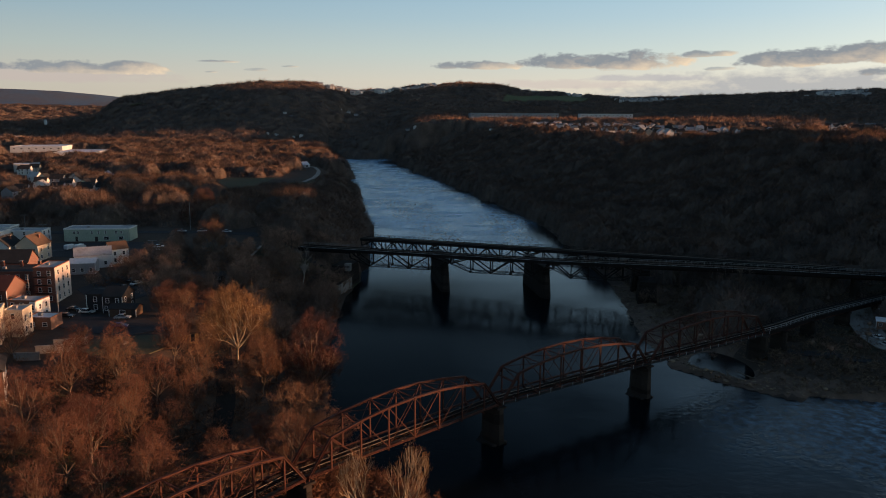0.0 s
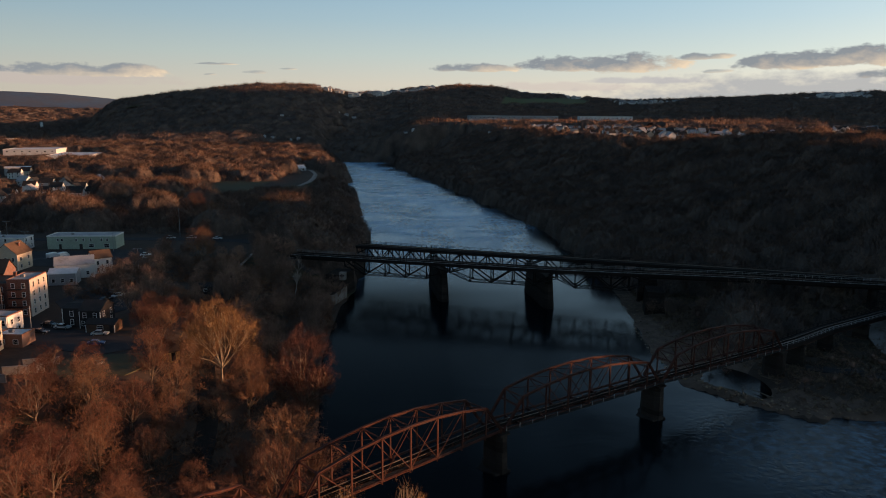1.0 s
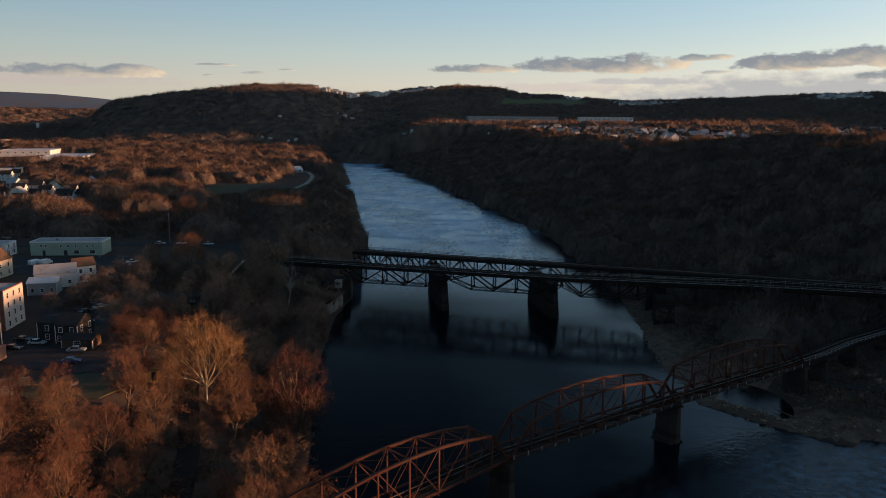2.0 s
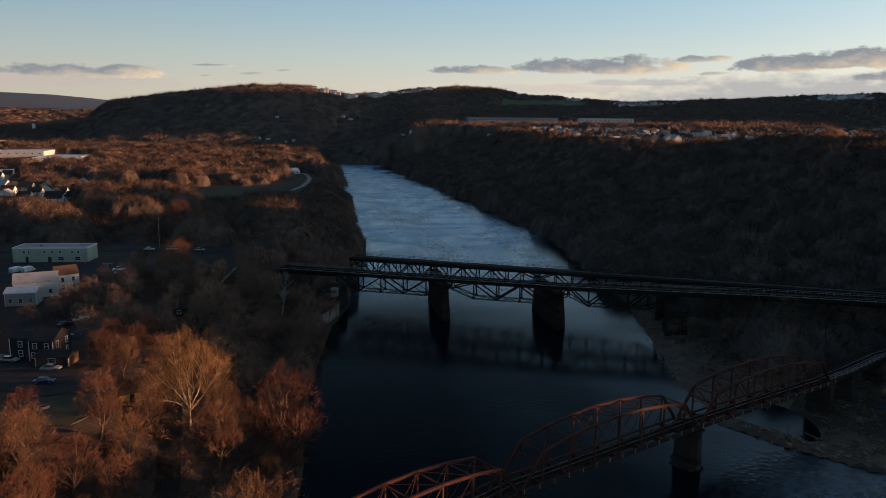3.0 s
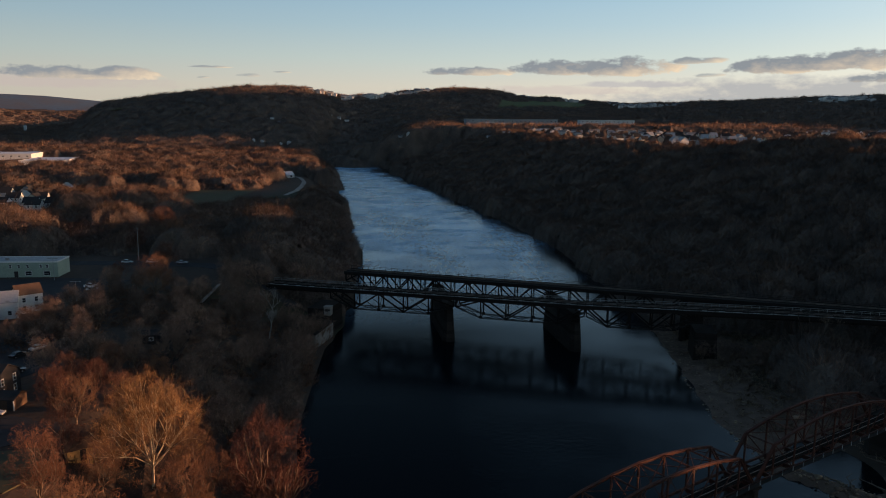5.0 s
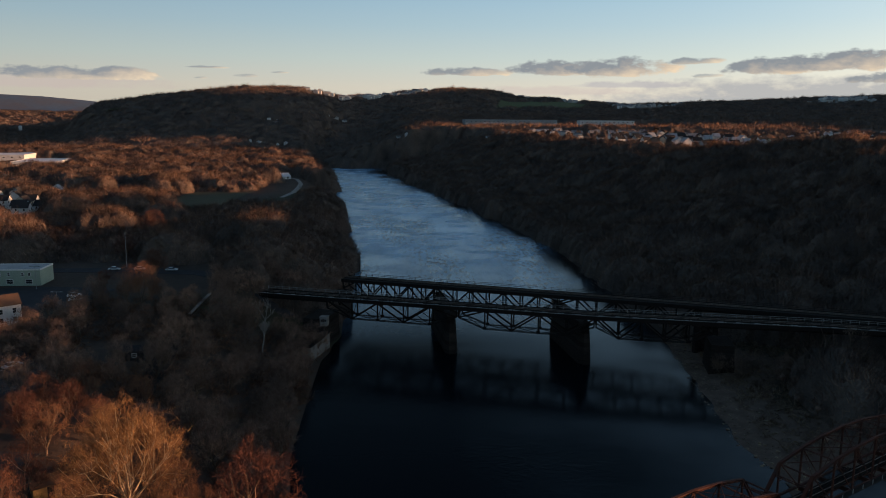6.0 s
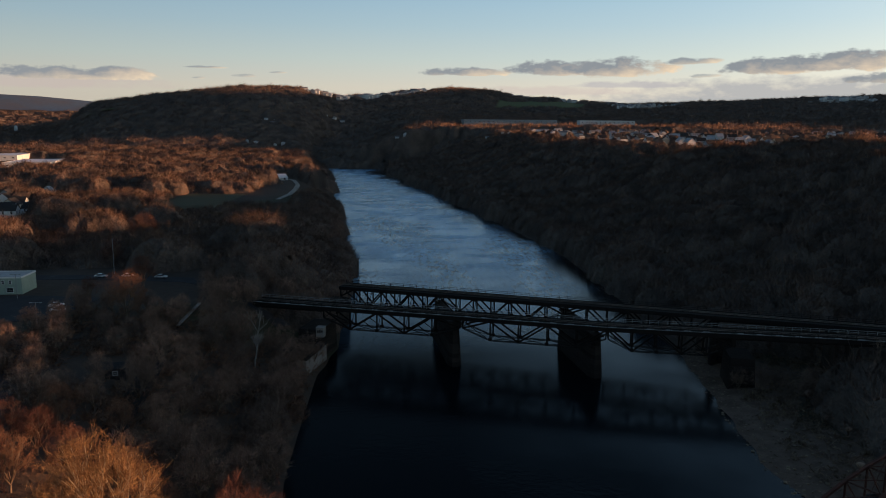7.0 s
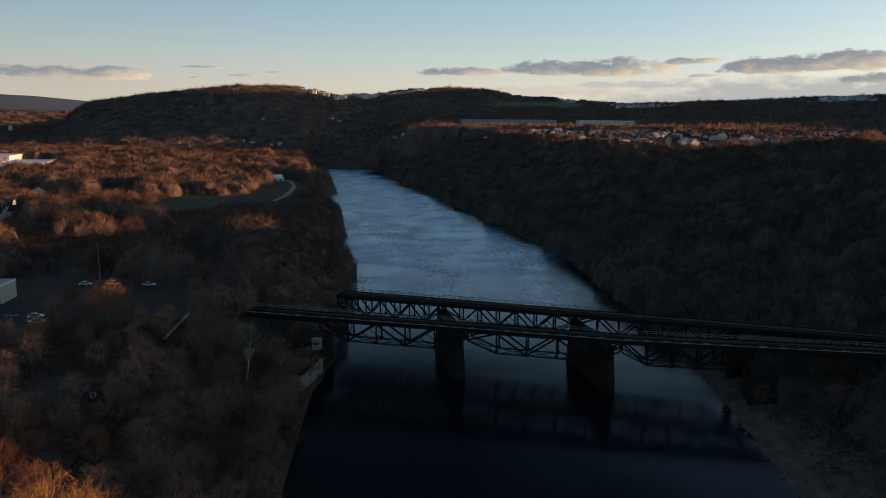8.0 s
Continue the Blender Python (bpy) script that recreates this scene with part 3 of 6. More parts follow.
def through_truss(name, a, b, deck, label, panels=8, width=6.4, hip=6.6, mid=9.0, mat=None, inside=False):
    """One span of a camelback through truss from a to b (the truss line on the near side). x along, y across to the far truss."""
    mat = mat or M["rust"]
    L = math.hypot(b[0] - a[0], b[1] - a[1])
    s = thing(name, local(a, b), label, "railway bridge", "near bridge spans")
    gap = 0.5
    # the end panels are shorter than the rest
    unit = (L - 2 * gap) / (panels - 2 + 2 * 0.72)
    xs = [gap] + [gap + unit * (0.72 + i) for i in range(panels - 1)] + [L - gap]

    def top(i):
        k = (i - panels / 2) / (panels / 2 - 1)
        return deck + mid - (mid - hip) * abs(k) ** 2.0

    for side in (0, 1):
        y = side * width
        for i in range(panels):
            member("bottom_chord", (xs[i], y, deck), (xs[i + 1], y, deck), 0.4, 0.42, mat, s, "lattice")
        member("end_post", (xs[0], y, deck), (xs[1], y, top(1)), 0.55, 0.5, mat, s, "h")
        member("end_post", (xs[-1], y, deck), (xs[-2], y, top(panels - 1)), 0.55, 0.5, mat, s, "h")
        for i in range(1, panels - 1):
            member("top_chord", (xs[i], y, top(i)), (xs[i + 1], y, top(i + 1)), 0.55, 0.44, mat, s, "h")
        for i in range(1, panels):
            member("post", (xs[i], y, deck), (xs[i], y, top(i)), 0.32, 0.28, mat, s, "lattice")
        for i in range(1, panels - 1):
            if i < panels / 2:
                p, q = (xs[i], y, top(i)), (xs[i + 1], y, deck)
            else:
                p, q = (xs[i + 1], y, top(i + 1)), (xs[i], y, deck)
            member("diagonal", p, q, 0.12, 0.17, mat, s, "bar")
            if abs(i + 0.5 - panels / 2) < 0.6:
                p, q = ((xs[i], y, deck), (xs[i + 1], y, top(i + 1))) if i < panels / 2 else ((xs[i], y, top(i)), (xs[i + 1], y, deck))
                member("counter_brace", p, q, 0.08, 0.1, mat, s, "bar")
    for i in range(1, panels):
        member("top_strut", (xs[i], 0, top(i) - 0.1), (xs[i], width, top(i) - 0.1), 0.2, 0.26, mat, s, "lattice")
        if i < panels - 1:
            member("sway_brace", (xs[i], 0, top(i)), (xs[i + 1], width, top(i + 1)), 0.09, 0.12, mat, s, "bar")
            member("sway_brace", (xs[i], width, top(i)), (xs[i + 1], 0, top(i + 1)), 0.09, 0.12, mat, s, "bar")
    for x, xt, zt in ((xs[0], xs[1], top(1)), (xs[-1], xs[-2], top(panels - 1))):
        k = 0.72
        member("portal_brace", (x + (xt - x) * k, 0, deck + (zt - deck) * k), (x + (xt - x) * k, width, deck + (zt - deck) * k), 0.2, 0.5, mat, s, "lattice")
    for i in range(panels + 1):
        member("floor_beam", (xs[i], 0, deck - 0.35), (xs[i], width, deck - 0.35), 0.3, 0.9, mat, s, "h")
    for y in (width / 2 - 1.0, width / 2 + 1.0):
        member("stringer", (0, y, deck - 0.25), (L, y, deck - 0.25), 0.3, 0.55, mat, s, "h")
    track(s, L, width / 2, deck + 0.05)
    wy = 0.45 if inside else -1.25
    part("walkway", box_bm(0, wy, deck + 0.1, L, wy + 0.85, deck + 0.2), M["tie"], s, "weathered timber walkway planks")
    ry = wy + 0.8 if inside else wy + 0.05
    railing(s, (0, ry), (L, ry), deck + 0.2, int(L / 3.6), M["rust"] if inside else M["galv"], 1.05, 1, M["steel"])
    return s


def deck_truss(name, a, b, deck, label, panels=5, width=5.5, depth=6.0, end=2.6, flip=False, fence=True):
    """A deck truss: the track runs on top, the bottom chord rises towards both ends."""
    mat = M["steel"]
    L = math.hypot(b[0] - a[0], b[1] - a[1])
    s = thing(name, local(a, b), label, "railway bridge", "far bridge spans")
    xs = [0.4 + (L - 0.8) * i / panels for i in range(panels + 1)]
    low = [deck - 1.2 - (end if i in (0, panels) else depth) for i in range(panels + 1)]
    for side in (0, 1):
        y = 0.8 + side * width
        member("top_chord", (0, y, deck - 1.0), (L, y, deck - 1.0), 0.6, 0.7, mat, s, "h")
        for i in range(panels):
            member("bottom_chord", (xs[i], y, low[i]), (xs[i + 1], y, low[i + 1]), 0.5, 0.42, mat, s, "lattice")
        for i in range(panels + 1):
            member("post", (xs[i], y, low[i]), (xs[i], y, deck - 1.0), 0.42, 0.36, mat, s, "lattice")
        for i in range(panels):
            p, q = ((xs[i], y, deck - 1.0), (xs[i + 1], y, low[i + 1])) if (i % 2 == 0) != flip else ((xs[i], y, low[i]), (xs[i + 1], y, deck - 1.0))
            member("diagonal", p, q, 0.5, 0.5, mat, s, "h")
            if i % 2:
                m_ = ((xs[i] + xs[i + 1]) / 2, y, (low[i] + deck - 1) / 2)
                member("sub_diagonal", m_, (xs[i + 1], y, low[i + 1]), 0.16, 0.22, mat, s, "bar")
        for i in range(0, panels + 1):
            if 0 < i < panels:
                part("gusset_plate", box_bm(xs[i] - 0.6, y - 0.28, low[i] - 0.2, xs[i] + 0.6, y + 0.28, low[i] + 0.8, 0.1), mat, s)
    for i in range(panels + 1):
        member("bottom_strut", (xs[i], 0.8, low[i]), (xs[i], 0.8 + width, low[i]), 0.26, 0.3, mat, s, "lattice")
        if i < panels:
            member("bottom_lateral", (xs[i], 0.8, low[i]), (xs[i + 1], 0.8 + width, low[i + 1]), 0.14, 0.18, mat, s, "bar")
            member("bottom_lateral", (xs[i], 0.8 + width, low[i]), (xs[i + 1], 0.8, low[i + 1]), 0.14, 0.18, mat, s, "bar")
        member("sway_brace", (xs[i], 0.8, low[i]), (xs[i], 0.8 + width, deck - 1.2), 0.14, 0.18, mat, s, "bar")
    deck_top(s, L, deck, width + 1.6, fence, fence)
    return s


def deck_top(s, L, deck, w, fence=True, trough=True):
    mat = M["steel"]
    part("deck_plate", box_bm(0, 0, deck - 0.45, L, w, deck - 0.12, 0.03), mat, s)
    part("near_fascia_girder", box_bm(0, -0.12, deck - 1.15, L, 0.05, deck + 0.1), mat, s)
    part("far_fascia_girder", box_bm(0, w - 0.05, deck - 1.15, L, w + 0.12, deck + 0.1), mat, s)
    part("ballast_bed", box_bm(0, 0.7, deck - 0.12, L, w - 0.7, deck - 0.02, 0.02), M["ballast"], s, "grey stone ballast")
    track(s, L, w / 2, deck - 0.02)
    if trough:
        part("cable_trough", box_bm(0, 0.1, deck + 0.1, L, 0.26, deck + 0.22, 0.02), M["galv"], s, "pale cable trough along the deck edge")
        for k in range(int(L / 5.5)):
            part("walkway_plate", box_bm(1 + k * 5.5, 0.9, deck + 0.02, 2.9 + k * 5.5, 1.5, deck + 0.1), M["galv"], s, "pale steel walkway plate")
    near_mat, far_mat = (M["steel"], M["galv"]) if trough else (M["galv"], M["steel"])
    if fence:
        railing(s, (0, 0.05), (L, 0.05), deck + 0.1, int(L / 2.6), near_mat, 1.15, 2)
    railing(s, (0, w - 0.05), (L, w - 0.05), deck + 0.1, int(L / 2.6), far_mat, 1.15, 2)


def girder_span(name, a, b, deck, label, w=5.0, deep=1.6, fence=True, mat=None, group="girder spans"):
    """Plate girders with stiffeners under a track deck."""
    mat = mat or M["steel"]
    L = math.hypot(b[0] - a[0], b[1] - a[1])
    s = thing(name, local(a, b), label, "railway bridge", group)
    for y in (w * 0.25, w * 0.75):
        bm = box_bm(0.1, y - 0.05, deck - deep - 0.4, L - 0.1, y + 0.05, deck - 0.45)
        add_box(bm, 0.1, y - 0.25, deck - deep - 0.5, L - 0.1, y + 0.25, deck - deep - 0.4)
        for i in range(int(L / 1.8)):
            add_box(bm, 0.9 + i * 1.8, y - 0.22, deck - deep - 0.4, 1.0 + i * 1.8, y + 0.22, deck - 0.46)
        part("plate_girder", bm, mat, s)
    deck_top(s, L, deck, w, fence, fence and mat is M["steel"])
    return s


def along(a, b, k):
    return (a[0] + (b[0] - a[0]) * k, a[1] + (b[1] - a[1]) * k)


def perp(a, b, p, d):
    """p moved d metres to the left of the way from a to b."""
    L = math.hypot(b[0] - a[0], b[1] - a[1])
    return (p[0] - (b[1] - a[1]) / L * d, p[1] + (b[0] - a[0]) / L * d)


# the near bridge: rusted camelback spans, then girders towards the right bank
NEAR_DECK = 10.4
N_LINE = [(-52, 84), (-18.2, 125.3), (23.6, 161.0), (69.5, 189.4), (117, 216.5), (127.5, 223), (144, 234.8), (163, 245.8), (185, 258.5), (212, 274), (240, 290)]
for i, lab in enumerate(("rusted camelback truss span reaching back among the bank trees", "rusted camelback truss span lit by low sun", "rusted camelback truss span over the dark river", "rusted camelback truss span beside the gravel bar")):
    through_truss("truss_span", N_LINE[i], N_LINE[i + 1], NEAR_DECK, lab, inside=i < 2)
for i in range(1, 5):
    a_, b_ = N_LINE[i - 1], N_LINE[i + 1]
    c = perp(a_, b_, N_LINE[i], 2.9)
    pier(pose(c[0], c[1], 0, 0, 0, math.degrees(math.atan2(b_[1] - a_[1], b_[0] - a_[0]))), 7.4, 3.3, NEAR_DECK - 1.3, "weathered dark stone bridge pier standing in the river", 7, footing=0.5 if i > 1 else 0.0)
for i in range(4, 10):
    a_, b_ = N_LINE[i], N_LINE[i + 1]
    girder_span("girder_span", perp(a_, b_, a_, 0.4), perp(a_, b_, b_, 0.4), NEAR_DECK + 0.3, "dark plate girder span with pale handrail over the gravel bank", 5.4, mat=M["rust"])
    if 4 < i < 9:
        c = perp(a_, b_, a_, 3.0)
        pier(pose(c[0], c[1], 0, 0, 0, math.degrees(math.atan2(b_[1] - a_[1], b_[0] - a_[0]))), 6.5, 2.2, NEAR_DECK - 1.8, "slim masonry pier on the gravel bank", 6, nose=False)

# the two far bridges share long piers
FRONT_DECK, BACK_DECK = 17.2, 17.6
F = [(-90, 350), (-50, 338.9), (-25.5, 331), (20.5, 316.2), (64.5, 301.9), (101, 293.5), (134, 286), (182, 272), (232, 259)]
B = [(-37, 373.2), (-19.5, 366.6), (17, 352.8), (60, 336.5), (106, 319), (138, 306.5), (185, 288)]
for i in range(2, 5):
    deck_truss("deck_truss_span", F[i], F[i + 1], FRONT_DECK, "dark weathered steel deck truss span with pale handrails", flip=bool(i % 2))
for i in (1, 5, 6, 7):
    girder_span("girder_span", F[i], F[i + 1], FRONT_DECK, "dark plate girder viaduct span with pale handrails", 7.1, group="viaduct spans")
for i in range(1, 4):
    deck_truss("deck_truss_span", perp(B[i], B[i + 1], B[i], -6.5), perp(B[i], B[i + 1], B[i + 1], -6.5), BACK_DECK, "dark steel deck truss span of the second crossing", panels=7, flip=bool(i % 2), fence=False)
for i in (4, 5):
    girder_span("girder_span", perp(B[i], B[i + 1], B[i], -6.5), perp(B[i], B[i + 1], B[i + 1], -6.5), BACK_DECK, "dark plate girder span of the second crossing", 7.1, fence=False, group="viaduct spans")
for k, (f, b) in enumerate(((F[3], B[2]), (F[4], B[3]))):
    nose_, length = ((19.1, 317.6), 37.5)[:2] if k == 0 else ((62.9, 304.5), 36.0)
    c = (nose_[0] - 0.1 * length / 2, nose_[1] + 0.995 * length / 2)
    pier(pose(c[0], c[1], 0, 0, 0, 5.7), length, 4.6, FRONT_DECK - 3.9, "long tapered masonry pier carrying both dark bridges", 9, batter=0.34)
for i in (6, 7):
    c = perp(F[i], F[i + 1], F[i], 3.5)
    z0 = float(ground_z(*c))
    pier(pose(c[0], c[1], z0 - 0.5, 0, 0, -14), 7.0, 2.6, max(FRONT_DECK - 2.2 - z0, 2.0), "masonry viaduct pier standing in bare woods", 6, nose=False)
for i in (4, 5):
    c = perp(B[i], B[i + 1], B[i], -3)
    z0 = float(ground_z(*c))
    pier(pose(c[0], c[1], z0 - 0.5, 0, 0, -20), 7.0, 2.6, max(BACK_DECK - 2.2 - z0, 2.0), "masonry viaduct pier standing in bare woods", 6, nose=False)


def abutment(m, w, d, h, label):
    """Masonry abutment with stepped courses and a battered face."""
    p = thing("bridge_abutment", m, label, "bridge abutment")
    n = 8
    for i in range(n):
        k = i / (n - 1)
        part("stone_course", box_bm(-w / 2 + k * 0.5, -d / 2 + k * 0.7, h * i / n + 0.03, w / 2 - k * 0.5, d / 2, h * (i + 1) / n - 0.03, 0.05), M["stone"], p)
    part("core", box_bm(-w / 2 + 0.8, -d / 2 + 1.0, -2, w / 2 - 0.8, d / 2 - 0.3, h - 0.1), M["stone"], p)
    return p


ab = abutment(pose(-27.5, 334.5, 0, 0, 0, -18), 9, 14, FRONT_DECK - 7.0, "dark masonry abutment at the river's edge")
abutment(pose(-24, 368, 0, 0, 0, -20), 8, 12, BACK_DECK - 7.0, "dark masonry abutment under the second bridge")
abutment(pose(104.5, 297, 0, 0, 0, -14), 8, 12, FRONT_DECK - 7.0, "dark masonry abutment on the gravel bank")
abutment(pose(109, 318, 0, 0, 0, -20), 8, 10, BACK_DECK - 7.0, "dark masonry abutment on the wooded bank")


# ---- trees ----
def tube(vs, ts, a, b, ra, rb, sides=4):
    a, b = np.array(a), np.array(b)
    d = b - a
    n = np.linalg.norm(d)
    if n < 1e-6:
        return
    d = d / n
    u = np.cross(d, (0.3, 0.9, 0.1))
    u /= np.linalg.norm(u)
    w = np.cross(d, u)
    i0 = len(vs)
    for c, r in ((a, ra), (b, rb)):
        for k in range(sides):
            t = 2 * math.pi * k / sides
            vs.append(c + (u * math.cos(t) + w * math.sin(t)) * r)
    for k in range(sides):
        k2 = (k + 1) % sides
        ts.append((i0 + k, i0 + k2, i0 + sides + k2))
        ts.append((i0 + k, i0 + sides + k2, i0 + sides + k))


def grow(seed, height, spread, levels=4, tips=15, fork=0.28, twig=(0.05, 1.5), upright=0.35, kids=(5, 4, 4, 3), shell=230, thick=0.024, reach=0.28):
    """A bare broadleaf tree: tapered trunk and limbs, and a crown of fine twigs. Returns (wood verts, tris, twig verts, tris)."""
    rng = random.Random(seed)
    vs, ts, tv, tt = [], [], [], []
    r0 = height * thick
    ends = []
    centre = np.array((0, 0, height * 0.54))
    rad = np.array((spread, spread, height * 0.46))

    def limb(p, d, ln, r, lev):
        q = p
        d = np.array(d, float)
        steps = 3 if lev < 2 else 2
        for s in range(steps):
            d = d + np.array([rng.gauss(0, 0.16) for _ in range(3)]) + np.array((0, 0, 0.05 + 0.05 * lev))
            d /= np.linalg.norm(d)
            p2 = q + d * ln / steps
            e = (p2 - centre) / rad
            if lev > 0 and (e @ e) > 1.0:
                p2 = q + d * ln / steps * 0.35
            k0, k1 = r * (1 - 0.35 * s / steps), r * (1 - 0.35 * (s + 1) / steps)
            tube(vs, ts, q, p2, k0, k1, 6 if lev == 0 else 4 if lev < 2 else 3)
            q = p2
            if lev >= 2:
                ends.append((q, d, ln))
        if lev >= levels - 1:
            ends.append((q, d, ln))
            return
        n = kids[lev]
        ph = rng.uniform(0, 6.28)
        for i in range(n):
            t = ph + 2 * math.pi * (i + rng.uniform(-.25, .25)) / n
            tilt = rng.uniform(0.4, 1.15) if lev == 0 else rng.uniform(0.35, 0.85)
            u = np.cross(d, (0.2, 0.5, 0.84))
            u /= np.linalg.norm(u)
            w = np.cross(d, u)
            nd = d * math.cos(tilt) + (u * math.cos(t) + w * math.sin(t)) * math.sin(tilt)
            nd[2] += upright * 0.4
            limb(q, nd / np.linalg.norm(nd), (height * reach if lev == 0 else ln) * rng.uniform(0.62, 0.86) * (spread / height * 2.2 if lev == 0 else 1.0), r * 0.62 * rng.uniform(.75, 1.0), lev + 1)
        if lev == 0:
            limb(q, d, height * reach * 0.95, r * 0.6, lev + 1)

    limb(np.zeros(3), np.array((rng.gauss(0, .05), rng.gauss(0, .05), 1.0)), height * fork, r0, 0)
    # an outer shell of twigs fills the crown's dome
    for k in range(shell):
        e = np.array([rng.gauss(0, 1) for _ in range(3)])
        e /= np.linalg.norm(e)
        if e[2] < -0.7:
            e[2] = -e[2]
        lob = 1 + 0.13 * math.sin(3 * math.atan2(e[1], e[0]) + seed) + 0.09 * math.sin(7 * math.atan2(e[1], e[0]) + 5 * e[2])
        ends.append((centre + e * rad * lob * rng.uniform(0.55, 1.0) ** 0.5 * 0.93, e * 0.45 + np.array([rng.gauss(0, 0.5) for _ in range(3)]), 1.0))
    # twigs: slender triangles, in sprays from the limb ends
    for p, d, ln in ends:
        for k in range(tips):
            dd = d + np.array([rng.gauss(0, 0.62) for _ in range(3)]) + np.array((0, 0, 0.28))
            dd /= np.linalg.norm(dd)
            b = p + np.array([rng.gauss(0, 0.35) for _ in range(3)]) * min(ln, 1.6) * 0.6 - d * rng.uniform(0, 1.0)
            l = twig[1] * rng.uniform(0.5, 1.3)
            u = np.cross(dd, [rng.gauss(0, 1) for _ in range(3)])
            u /= np.linalg.norm(u) + 1e-9
            i0 = len(tv)
            w = twig[0] * rng.uniform(0.7, 1.4)
            tv += [b - u * w / 2, b + u * w / 2, b + dd * l]
            tt.append((i0, i0 + 1, i0 + 2))
    return np.array(vs), np.array(ts), np.array(tv), np.array(tt)


def tree_proto(seed, height, spread, bark, twigs, **kw):
    v, t, tv, tt = grow(seed, height, spread, **kw)
    return tri_mesh("trunk", v, t, bark), tri_mesh("crown", tv, tt, twigs), len(t) + len(tt)


PROTO = [tree_proto(11 + i, 16, (6.3, 5.4, 6.8, 5.8)[i], M["bark"], M["twig"], tips=8, shell=440, fork=0.15, reach=0.36, twig=(0.05, 1.0)) for i in range(4)]
PROTO_LOW = [tree_proto(31 + i, 14, (6.0, 5.2)[i], M["bark"], M["twig_wood"], tips=6, shell=260, fork=0.12, reach=0.36, kids=(5, 4, 3, 2), twig=(0.07, 1.4)) for i in range(2)]
PROTO_PALE = [tree_proto(41 + i, (19, 16)[i], (8.4, 5.6)[i], M["bark_pale"], M["twig_pale"], tips=(12, 5)[i], fork=(0.19, 0.16)[i], shell=(520, 6)[i], thick=(0.0125, 0.019)[i], kids=((9, 4, 4, 3), (5, 4, 4, 3))[i], reach=(0.35, 0.52)[i], upright=(0.35, 0.6)[i], twig=(0.04, (1.4, 1.0)[i])) for i in range(2)]
PROTO_BIRCH = [tree_proto(61, 18, 3.8, M["bark_white"], M["bark_white"], tips=2, fork=0.3, shell=20, thick=0.014, upright=0.8, twig=(0.05, 1.2))]


PROTO_GREY = [tree_proto(71, 17, 6.0, M["bark"], M["bark"], tips=3, fork=0.2, shell=60, thick=0.016, upright=0.5, reach=0.4, twig=(0.05, 1.5))]


def tree(proto, x, y, scale, turn, label, sink=0.3, sz=1.0, group="bank trees"):
    m = Matrix.Translation((x, y, float(ground_z(x, y)) - sink)) @ Matrix.Rotation(turn, 4, "Z") @ Matrix.Diagonal((scale, scale, scale * sz, 1))
    e = thing("tree", m, label, "tree", group)
    part("trunk", proto[0], None, e)
    part("crown", proto[1], None, e)
    return e


def blocked(x, y):
    """Lots, roads, houses and fields kept free of trees."""
    for x0, y0, x1, y1 in CLEAR + GLADE:
        if x0 < x < x1 and y0 < y < y1:
            return True
    return False


GLADE = [(-38, 146, -19, 178), (-46, 146, -30, 170)]
CLEAR = [(-240, 196, -108, 345), (-108, 196, -84, 248), (-240, 296, -104, 345), (-170, 340, -120, 362), (-200, 362, -62, 384), (-130, 172, -62, 225), (-174, 572, -116, 700), (-112, 128, -80, 170), (-120, 600, -68, 872), (-150, 805, -108, 885),
         (-100, 322, -20, 352), (-62, 360, -16, 382), (-84, 252, -60, 272), (-260, 340, -62, 391)]
rng = random.Random(77)
near_trees = []
# trees that stand out
tree(PROTO_PALE[0], -46.0, 192, 1.22, 0.4, "tall bare broadleaf tree with pale limbs and a golden-brown crown")
tree(PROTO[1], -24.5, 192, 1.55, 1.4, "spreading bare tree with red-brown twigs on the river bank")
tree(PROTO_PALE[1], -6.5, 117.5, 0.8, 0.2, "pale-barked bare tree before the rusted bridge", sz=1.7)
tree(PROTO_PALE[1], 0.6, 118.5, 0.84, 2.2, "pale-barked bare tree before the rusted bridge", sz=1.72)
tree(PROTO_BIRCH[0], -43, 303, 1.1, 0.4, "slender white-barked bare tree on the wooded bank")
for x, y, sc in ((-72, 212, 0.62), (-64, 203, 0.7), (-67, 228, 0.62), (-73.5, 221, 0.62), (-66, 217, 0.6), (-68.5, 206.5, 0.55), (-42, 212, 0.55), (-57, 232, 0.55), (-22.5, 149, 1.25), (-32, 150, 0.7), (-66, 160, 0.85), (-74, 153, 0.9), (-60, 149, 0.8), (-69, 168, 0.7), (-39, 140, 0.55), (-80, 172, 0.6), (-82, 309, 1.0), (-104, 338, 0.5), (-92, 356, 0.8), (-116, 392, 0.8), (-122, 452, 1.0), (-101, 402, 0.95)):
    tree(PROTO[int(x * -1) % 4], x, y, sc, x * 0.37, "bare broadleaf tree with red-brown twigs standing in low sun")
    near_trees.append((x, y))
for x, y, sc in ((-52.5, 336.8, 0.85), (-58, 337, 0.75), (-65, 339, 0.7), (-57, 356, 1.0), (-49, 357.5, 1.0), (-41, 355, 1.15), (-34, 356.5, 1.15), (-66, 357, 0.9)):
    tree(PROTO_LOW[int(-x) % 2], x, y, sc, x * 0.5, "dim bare tree between the two bridge approaches")
rb = random.Random(5)
for k in range(13):
    y = 372 + k * 24 + rb.uniform(-8, 8)
    tree(PROTO_LOW[k % 2], float(np.interp(y, LEFT_Y, LEFT_X)) - rb.uniform(1.5, 6), y, rb.uniform(0.75, 1.1), rb.uniform(0, 6), "bare tree leaning over the water from the wooded bank", sz=rb.uniform(0.9, 1.15))
